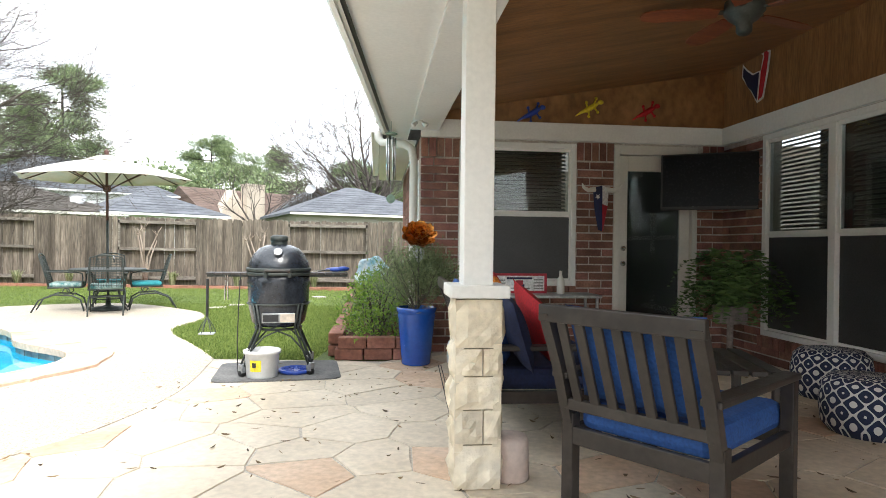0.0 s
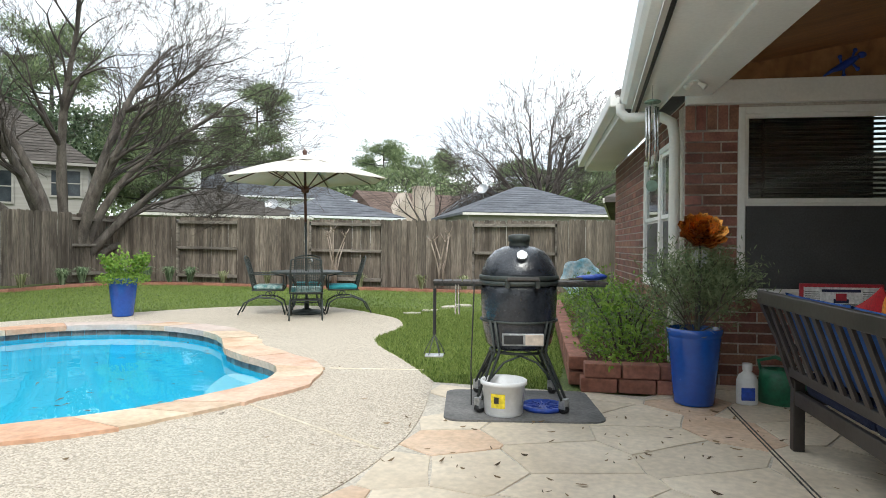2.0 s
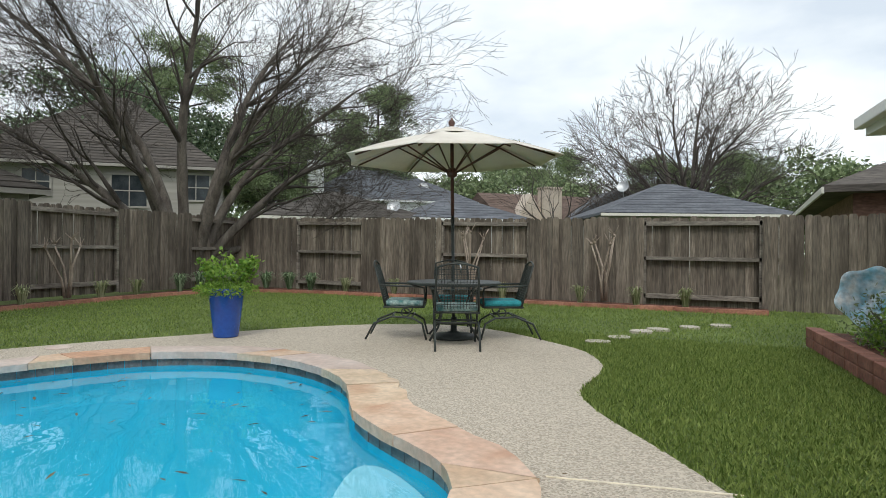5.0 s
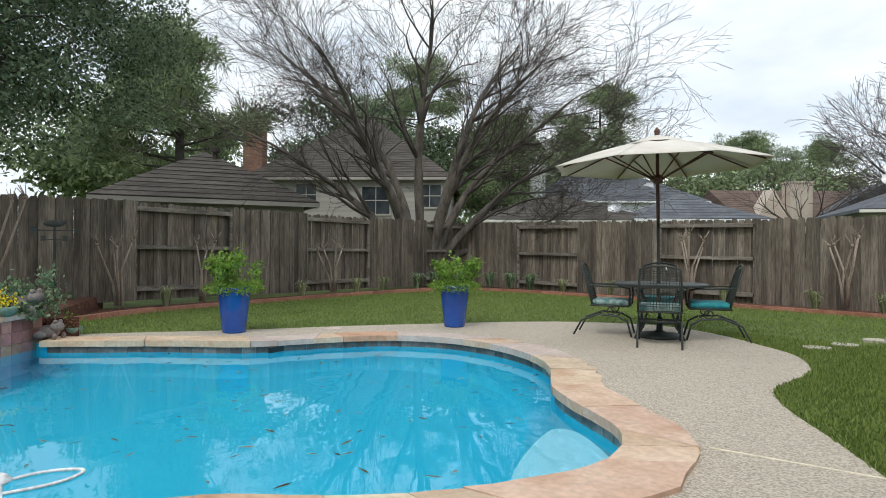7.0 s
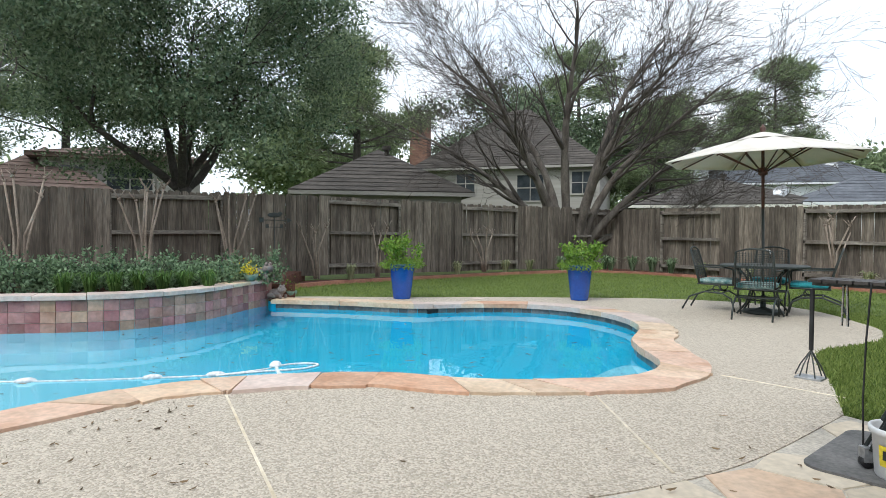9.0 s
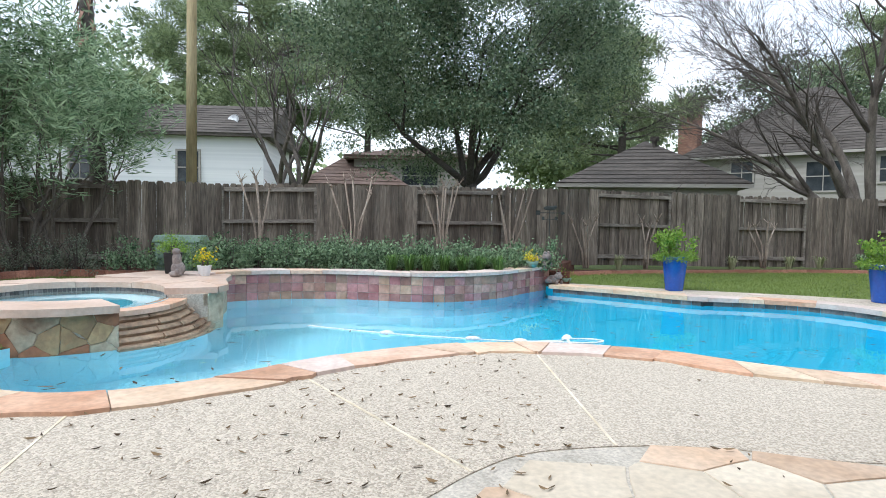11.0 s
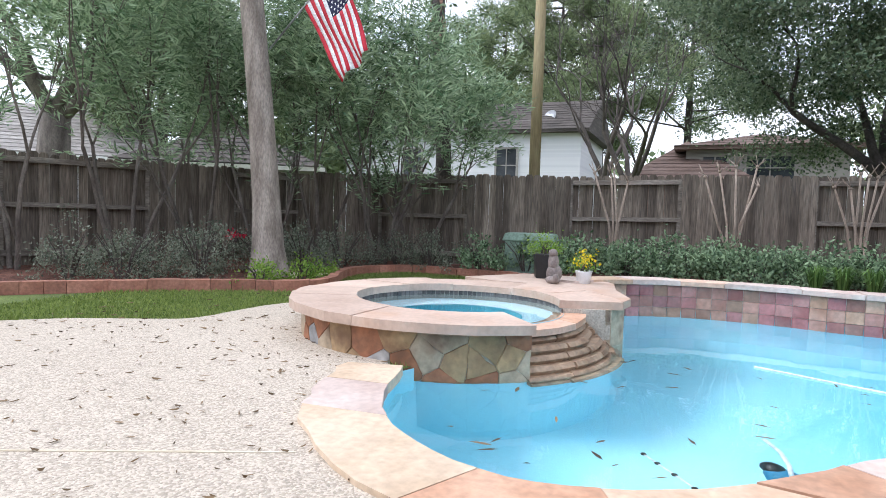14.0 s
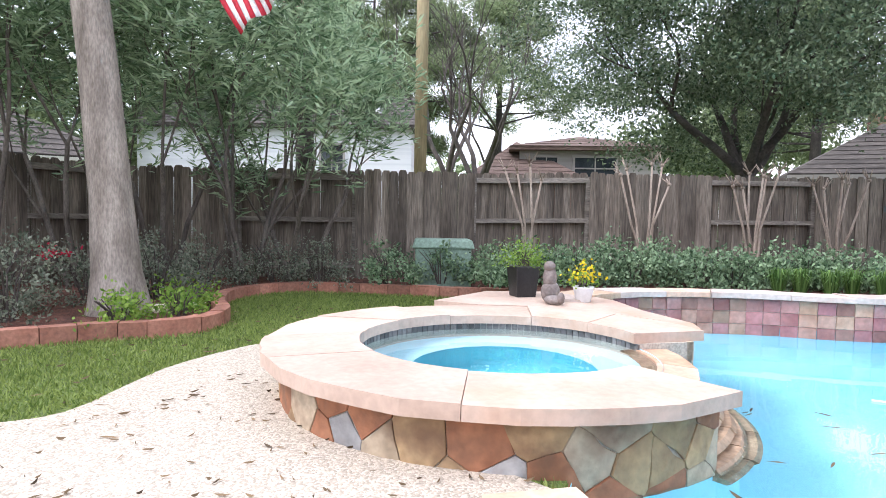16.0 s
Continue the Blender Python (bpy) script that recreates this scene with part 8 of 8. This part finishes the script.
for k in range(5):
    m = pose(0, 0, 0.0, 0, 0, 72 * k + 20) @ pose(0, 0, 0, 10, 0, 0)
    bl = Shape().add([(x, y, z) for z in (-0.004, 0.004) for x, y in ((0.16, -0.05), (0.3, -0.07), (0.55, -0.075), (0.64, -0.05), (0.66, 0), (0.64, 0.05), (0.55, 0.075), (0.3, 0.07), (0.16, 0.05))], [tuple(range(9))[::-1], tuple(range(9, 18))] + [(i, (i + 1) % 9, 9 + (i + 1) % 9, 9 + i) for i in range(9)], m).part("blade", M_BLADE, fan)
    Shape().box((0.13, 0, 0.004), (0.1, 0.04, 0.012), m).part("blade_arm", M_IRON, bl)
# side table with a framed sign, cooler and bottle behind the sofa
stb = thing("side_table", "grey metal side table under the patio window", "table", house_at(1.25, -0.55, 0))
Shape().box((0, 0, 0.66), (1.0, 0.42, 0.03)).part("top", M_STEEL, stb, bevel=0.006)
for x in (-0.46, 0.46):
    for y in (-0.17, 0.17):
        Shape().tube([(x, y, 0), (x, y, 0.645)], 0.016, 6).part("leg", M_STEEL, stb)
M_SIGNRED = surface("sign_red", (0.35, 0.015, 0.03), (0.45, 0.025, 0.045), 5, 0.5, 0)
sg = thing("sign", "red-framed white souvenir sign with dark lettering", "sign", house_at(0.98, -0.50, 0.675))
for x, z, w, h in ((0, 0.012, 0.56, 0.024), (0, 0.188, 0.56, 0.024), (-0.268, 0.1, 0.024, 0.152), (0.268, 0.1, 0.024, 0.152)):
    Shape().box((x, 0, z), (w, 0.02, h)).part("frame", M_SIGNRED, sg)
Shape().box((0, 0.004, 0.1), (0.51, 0.01, 0.15)).part("panel", M_FWHITE, sg)
for z, w, h in ((0.15, 0.26, 0.02), (0.075, 0.1, 0.03), (0.05, 0.22, 0.008)):
    Shape().box((0, -0.003, z), (w, 0.004, h)).part("text_bar", M_NAVY if h > 0.01 else M_BLACK, sg)
for q in (-1, 1):
    for k in range(7):
        Shape().box((q * 0.195, -0.003, 0.05 + 0.015 * k), (0.1, 0.004, 0.005)).part("text_bar", M_BLACK, sg)
Shape().box((0.0, -0.004, 0.105), (0.07, 0.004, 0.05)).part("picture", M_SIGNRED, sg)
bt = thing("bottle", "clear glass bottle on the side table", "bottle", house_at(1.4, -0.52, 0.675))
Shape().lathe([(0.035, 0), (0.04, 0.01), (0.04, 0.13), (0.015, 0.18), (0.014, 0.23), (0.005, 0.23)], 16).part("body", M_CREAM, bt, smooth=True)
# bottle and watering can by the wall
jb = thing("detergent_bottle", "white plastic jug with a blue label", "bottle", pose(1.30, 6.60, 0, 0, 0, 10))
Shape().lathe([(0.07, 0), (0.075, 0.01), (0.075, 0.17), (0.06, 0.21), (0.03, 0.235), (0.028, 0.25), (0.005, 0.25)], 18, Matrix.Diagonal((1, 0.7, 1, 1))).part("body", M_BUCKET, jb, smooth=True)
Shape().lathe([(0.034, 0.245), (0.034, 0.295), (0.005, 0.295)], 14).part("cap", M_BUCKET, jb)
Shape().box((-0.01, -0.05, 0.08), (0.09, 0.012, 0.09)).part("label", M_BLUELID, jb)
wc = thing("watering_can", "green plastic watering can by the brick wall", "watering can", pose(1.53, 6.68, 0, 0, 0, -20))
Shape().lathe([(0.12, 0), (0.13, 0.01), (0.125, 0.2), (0.11, 0.25), (0.10, 0.25), (0.1, 0.22), (0.01, 0.22)], 24, Matrix.Diagonal((1.1, 0.8, 1, 1))).part("body", M_GREENCAN, wc, smooth=True)
Shape().tube([(-0.12, 0, 0.22), (-0.14, 0, 0.3), (-0.03, 0, 0.335), (0.08, 0, 0.3), (0.1, 0, 0.24)], 0.014, 8).part("handle", M_GREENCAN, wc, smooth=True)
Shape().tube([(0.1, 0, 0.06), (0.22, 0, 0.2), (0.3, 0, 0.3)], [0.03, 0.02, 0.014], 8).part("spout", M_GREENCAN, wc, smooth=True)
stn = thing("stone_stump", "short tan stone post beside the column", "stone", pose(1.58, 3.62, 0))
Shape().lathe([(0.095, 0), (0.1, 0.01), (0.095, 0.19), (0.085, 0.21), (0.01, 0.21)], 18).part("body", M_COPLIGHT, stn, smooth=True)
# wind chime under the soffit
wchm = thing("wind_chime", "silver tubular wind chime hanging from the soffit", "wind chime", pose(0.64, 6.75, 0))
Shape().tube([(0, 0, 2.40), (0, 0, 2.27)], 0.003, 4).part("cord", M_STEEL, wchm)
Shape().lathe([(0.06, 2.255), (0.062, 2.265), (0.04, 2.275), (0.005, 2.278)], 20).part("top_disc", M_UTIL, wchm)
for k in range(6):
    a = radians(60 * k)
    Shape().tube([(0.042 * math.cos(a), 0.042 * math.sin(a), 2.22), (0.042 * math.cos(a), 0.042 * math.sin(a), 1.80 - 0.03 * (k % 3))], 0.009, 8).part("chime_tube", M_CHROME, wchm, smooth=True)
Shape().tube([(0, 0, 2.25), (0, 0, 1.66)], 0.002, 4).part("clapper_cord", M_STEEL, wchm)
Shape().lathe([(0.005, -0.004), (0.045, -0.004), (0.045, 0.004), (0.005, 0.004)], 18, pose(0, 0, 1.61, 90)).part("wind_catcher", M_UTIL, wchm)
sl = thing("flood_light", "small white twin security light under the eave", "lamp", house_at(-0.05, -0.55, 2.37) @ Matrix.Scale(0.62, 4))
Shape().lathe([(0.05, 0), (0.05, -0.02), (0.02, -0.03)], 14).part("mount", M_WHITE, sl)
for q in (-1, 1):
    Shape().lathe([(0.02, 0), (0.025, 0.04), (0.042, 0.09), (0.042, 0.1), (0.005, 0.1)], 14, pose(q * 0.04, 0, -0.03, 130, 0, q * 70)).part("lamp_head", M_WHITE, sl, smooth=True)

# ---- pool rope and hose ----
M_ROPE = surface("white_rope", (0.7, 0.7, 0.7), (0.8, 0.8, 0.8), 6, 0.6, 0)
rope = thing("float_rope", "white rope with oval floats on the pool water", "rope")
rp = curve_through([(-5.2, 1.0), (-4.75, 1.91), (-4.45, 2.82), (-4.34, 3.30), (-4.38, 3.69), (-4.46, 3.84)], 6)
Shape().tube([(x, y, WATER_Z + 0.006) for x, y in rp], 0.008, 6).part("line", M_ROPE, rope, smooth=True)
for x, y in ((-4.75, 1.91), (-4.45, 2.82), (-4.34, 3.30)):
    Shape().ball((x, y, WATER_Z + 0.012), (0.035, 0.08, 0.026), 12, 7).part("float", M_ROPE, rope, smooth=True)
hose = thing("pool_hose", "white cleaner hose looped on the water", "hose")
hp = curve_through([(-4.30, 3.3), (-4.30, 3.62), (-4.26, 4.0), (-4.32, 4.16), (-4.40, 4.19), (-4.48, 4.06), (-4.48, 3.92), (-4.44, 3.83)], 5)
Shape().tube([(x, y, WATER_Z + 0.008) for x, y in hp], 0.010, 8).part("loop", M_ROPE, hose, smooth=True)
Shape().tube([(-4.44, 3.83, WATER_Z + 0.01), (-4.2, 3.8, WATER_Z + 0.006), (-3.95, 3.8, WATER_Z + 0.004), (-3.66, 3.78, WATER_Z - 0.02)], 0.016, 8).part("hose_end", M_ROPE, hose, smooth=True)
Shape().ball((-4.45, 3.83, WATER_Z + 0.025), (0.05, 0.05, 0.035), 14, 8).lathe([(0.055, 0.0), (0.06, 0.012), (0.04, 0.03), (0.005, 0.032)], 14, pose(-4.45, 3.83, WATER_Z + 0.01)).part("float_head", M_ROPE, hose, smooth=True)
M_CLEANER = surface("cleaner_blue", (0.02, 0.16, 0.28), (0.06, 0.26, 0.40), 5, 0.35, 0)
clean = thing("pool_cleaner", "blue and grey suction cleaner below the pool surface", "pool cleaner", pose(-2.98, 1.02, -0.34, 0, 12, 35))
Shape().ball((0, 0, 0), (0.20, 0.11, 0.07), 18, 10).part("body", M_CLEANER, clean, smooth=True)
Shape().ball((-0.17, 0, 0.02), (0.07, 0.06, 0.05), 12, 8).part("nose", M_BLACK, clean, smooth=True)
Shape().tube([(-0.05, 0, 0.06), (-0.15, 0.06, 0.1), (-0.3, 0.14, 0.08), (-0.48, 0.2, 0.02)], 0.014, 8).part("hose", M_ROPE, clean, smooth=True)
tail = thing("cleaner_tail", "thin sweep hose with black rings in the water", "hose", pose(0, 0, WATER_Z - 0.03))
tp = curve_through([(-2.87, 0.32), (-2.74, 0.42), (-2.6, 0.53), (-2.42, 0.66), (-2.3, 0.80)], 4)
Shape().tube([(x, y, 0) for x, y in tp], 0.006, 6).part("line", M_ROPE, tail, smooth=True)
for x, y in tp[::3]:
    Shape().ball((x, y, 0), 0.016, 8, 6).part("ring", M_BLACK, tail)

# deck joints and lids
jt = thing("trim_deck_joints", "pale straight expansion joints in the pebble deck", "joint", kind="structure")
for a, b in (((-3.2, 3.23), (-1.10, 3.165)), ((-2.4, 1.42), (-0.79, 2.39)), ((-1.64, 0.20), (0.9, 0.62)), ((-2.12, 5.51), (-0.88, 4.89)), ((-2.15, 6.83), (-1.3, 7.02)), ((-1.85, -1.05), (-0.6, -3.6))):
    a, b = Vector(a), Vector(b)
    d = (b - a)
    Shape().box((0, 0, 0.0015), (d.length, 0.014, 0.005), Matrix.Translation(((a.x + b.x) / 2, (a.y + b.y) / 2, 0)) @ Matrix.Rotation(math.atan2(d.y, d.x), 4, "Z")).part("joint_strip", M_LIMESTONE, jt)
for dx in (-0.012, 0.012):
    a, b = Vector((1.16 + dx, 6.45)), Vector((1.36 + dx, 3.75))
    d = b - a
    Shape().box((0, 0, 0.001), (d.length, 0.007, 0.006), Matrix.Translation(((a.x + b.x) / 2, (a.y + b.y) / 2, 0)) @ Matrix.Rotation(math.atan2(d.y, d.x), 4, "Z")).part("patio_joint", M_OAKBARK, jt)
for x, y in ((-2.3, 1.0), (-7.93, 8.0)):
    lid = thing("skimmer_lid", "round pale skimmer lid flush in the deck", "lid", pose(x, y, 0), "skimmer lids")
    Shape().lathe([(0.13, -0.01), (0.13, 0.006), (0.12, 0.009), (0.005, 0.009)], 24).part("disc", M_COPLIGHT, lid)
sk = thing("skimmer_mouth", "dark skimmer opening in the waterline", "opening", kind="structure")
Shape().box((0, 0, 0), (0.03, 0.55, 0.08), pose(-7.33, 6.98, -0.085, 0, 0, 18)).part("mouth", M_BLACK, sk)


# ---- dead leaves on the paving and the water ----
def litter(name, label, spots, z, seed, size=0.055, mat=None, flat=True):
    rs = np.random.RandomState(seed)
    s = Shape()
    for x, y in spots:
        a = rs.uniform(0, 6.283)
        ln = size * rs.uniform(0.5, 1.5)
        w = ln * rs.uniform(0.05, 0.11)
        c, q = math.cos(a), math.sin(a)
        cu = rs.uniform(0.002, 0.012) if flat else 0.001
        pts = [(-0.5, 0, cu), (-0.15, 1, 0.002), (0.2, 0.85, 0.003), (0.5, 0, cu * 1.4), (0.2, -0.85, cu * 0.7), (-0.15, -1, 0.004)]
        s.add([(x + (u * ln * c - v * w * q), y + (u * ln * q + v * w * c), z + h) for u, v, h in pts], [(0, 5, 4, 3), (0, 3, 2, 1)])
    return tagged(s.part(name, mat), label, "leaves", kind="stuff")


M_DEAD = leafy("dead_leaf", (0.06, 0.042, 0.026), (0.30, 0.21, 0.12), 0.8, 0.1)
rs = np.random.RandomState(21)


def scatter(x0, x1, y0, y1, n, keep):
    x, y = rs.uniform(x0, x1, n), rs.uniform(y0, y1, n)
    k = keep(x, y)
    return list(zip(x[k], y[k]))


on_deck = lambda x, y: inside(x, y, deck_outline)
on_patio = lambda x, y: inside(x, y, patio_outline)
on_pool = lambda x, y: inside(x, y, [p for p in offset_line(POOL, -0.12)])
litter("dead_leaves", "scattered dry brown leaves on the deck", scatter(-5, 3, -6, 3, 2700, on_deck) + scatter(-3, 1, 2, 7, 60, on_deck), 0.004, 1, 0.048, mat=M_DEAD)
litter("dead_leaves", "scattered dry brown leaves on the patio", scatter(-1.2, 4, 1.3, 7, 520, on_patio), 0.006, 2, 0.05, mat=M_DEAD)
litter("floating_leaves", "brown leaves floating on the pool", scatter(-8, -3, 2.5, 8.4, 230, on_pool) + scatter(-5, -2, -1.0, 3.0, 70, on_pool), WATER_Z + 0.003, 3, 0.09, mat=M_DEAD, flat=False)
litter("dead_leaves", "fallen leaves on the lawn edge", scatter(-8, -3, -5, -3.2, 160, lambda x, y: ~on_deck(x, y)), 0.012, 4, 0.06, mat=M_DEAD)

# ---- pieces of walls and floors ----
patio_owner = bpy.data.objects["pavement_patio"]
rs = np.random.RandomState(33)


seeds = []
tries = 0
while len(seeds) < 235 and tries < 9000:
    tries += 1
    q = (rs.uniform(-1.6, 5.6), rs.uniform(0.9, 8.3))
    if all((q[0] - r[0]) ** 2 + (q[1] - r[1]) ** 2 > 0.34 ** 2 for r in seeds):
        seeds.append(q)
for i, q in enumerate(seeds):
    poly = [(q[0] - 1, q[1] - 1), (q[0] + 1, q[1] - 1), (q[0] + 1, q[1] + 1), (q[0] - 1, q[1] + 1)]
    for j, r in enumerate(seeds):
        d2 = (q[0] - r[0]) ** 2 + (q[1] - r[1]) ** 2
        if j != i and d2 < 2.6:
            n = (r[0] - q[0], r[1] - q[1])
            ln = math.sqrt(d2)
            mid = ((q[0] + r[0]) / 2 - n[0] / ln * 0.008, (q[1] + r[1]) / 2 - n[1] / ln * 0.008)
            poly = clip_poly(poly, mid, n)
            if not poly:
                break
    if len(poly) < 3:
        continue
    # keep the stone inside the curved edge of the patio
    pa = np.array(poly)
    ins = inside(pa[:, 0], pa[:, 1], patio_outline)
    if not ins.any():
        continue
    if not ins.all():
        if not inside(np.array([q[0]]), np.array([q[1]]), patio_outline)[0]:
            continue
        new_poly = []
        for (x, y), okk in zip(poly, ins):
            if okk:
                new_poly.append((x, y))
            else:
                lo, hi = 0.0, 1.0
                for _ in range(12):
                    md = (lo + hi) / 2
                    if inside(np.array([q[0] + (x - q[0]) * md]), np.array([q[1] + (y - q[1]) * md]), patio_outline)[0]:
                        lo = md
                    else:
                        hi = md
                new_poly.append((q[0] + (x - q[0]) * lo * 0.98, q[1] + (y - q[1]) * lo * 0.98))
        poly = new_poly
    # uneven outline
    fine = []
    for a, b in zip(poly, poly[1:] + poly[:1]):
        ln = math.hypot(b[0] - a[0], b[1] - a[1])
        for s in range(max(1, int(ln / 0.14))):
            f = s / max(1, int(ln / 0.14))
            fine.append((a[0] + (b[0] - a[0]) * f + rs.uniform(-0.006, 0.006), a[1] + (b[1] - a[1]) * f + rs.uniform(-0.006, 0.006)))
    if len(fine) < 3:
        continue
    n = len(fine)
    z = 0.0 + rs.uniform(-0.0015, 0.0015)
    top = [(x, y, z) for x, y in fine] + [(q[0] + (x - q[0]) * 1.012, q[1] + (y - q[1]) * 1.012, -0.008) for x, y in fine]
    Shape().add(top, [tuple(range(n))] + [(k, n + k, n + (k + 1) % n, (k + 1) % n) for k in range(n)]).part("flagstone", M_FLAGRED if rs.uniform() < 0.09 else M_FLAG, patio_owner)

lay_bricks(back_wall, HOUSE, 0, EASTX, 0, 2.09, [W1, DOOR])
soldier_course(back_wall, HOUSE, 0.0, EASTX, 2.20, [W1, DOOR], soldier_mesh, BRICK_H)
soldier_course(back_wall, HOUSE, W1[0], W1[1], W1[2] - 0.055, [], sill_mesh, BRICK_H, -0.01)
soldier_course(side, SIDE @ pose(0, 0.02, 0), W2[0], W2[1], W2[2] - 0.055, [], sill_mesh, BRICK_H, -0.01)
soldier_course(east, EAST, W3[0], W3[1], W3[2] - 0.055, [], sill_mesh, BRICK_H, -0.01)
lay_bricks(side, SIDE @ pose(0, 0.02, 0), -SIDE_L, 0, 0.0, 2.36, [W2])
lay_bricks(east, EAST, 0, 4.2, 0, 2.30, [W3])
tile_band(bank, WALL, -0.13, 0.275, 3, 0.17, M_RWTILE, "tile", 0.014, flip=-1)
wl_tiles = thing("trim_waterline_tile", "dark square tiles along the pool waterline", "tile", kind="structure")
tile_band(wl_tiles, NEAR[9:], -0.17, -0.047, 1, 0.15, M_TILE, "tile", 0.014, flip=-1)
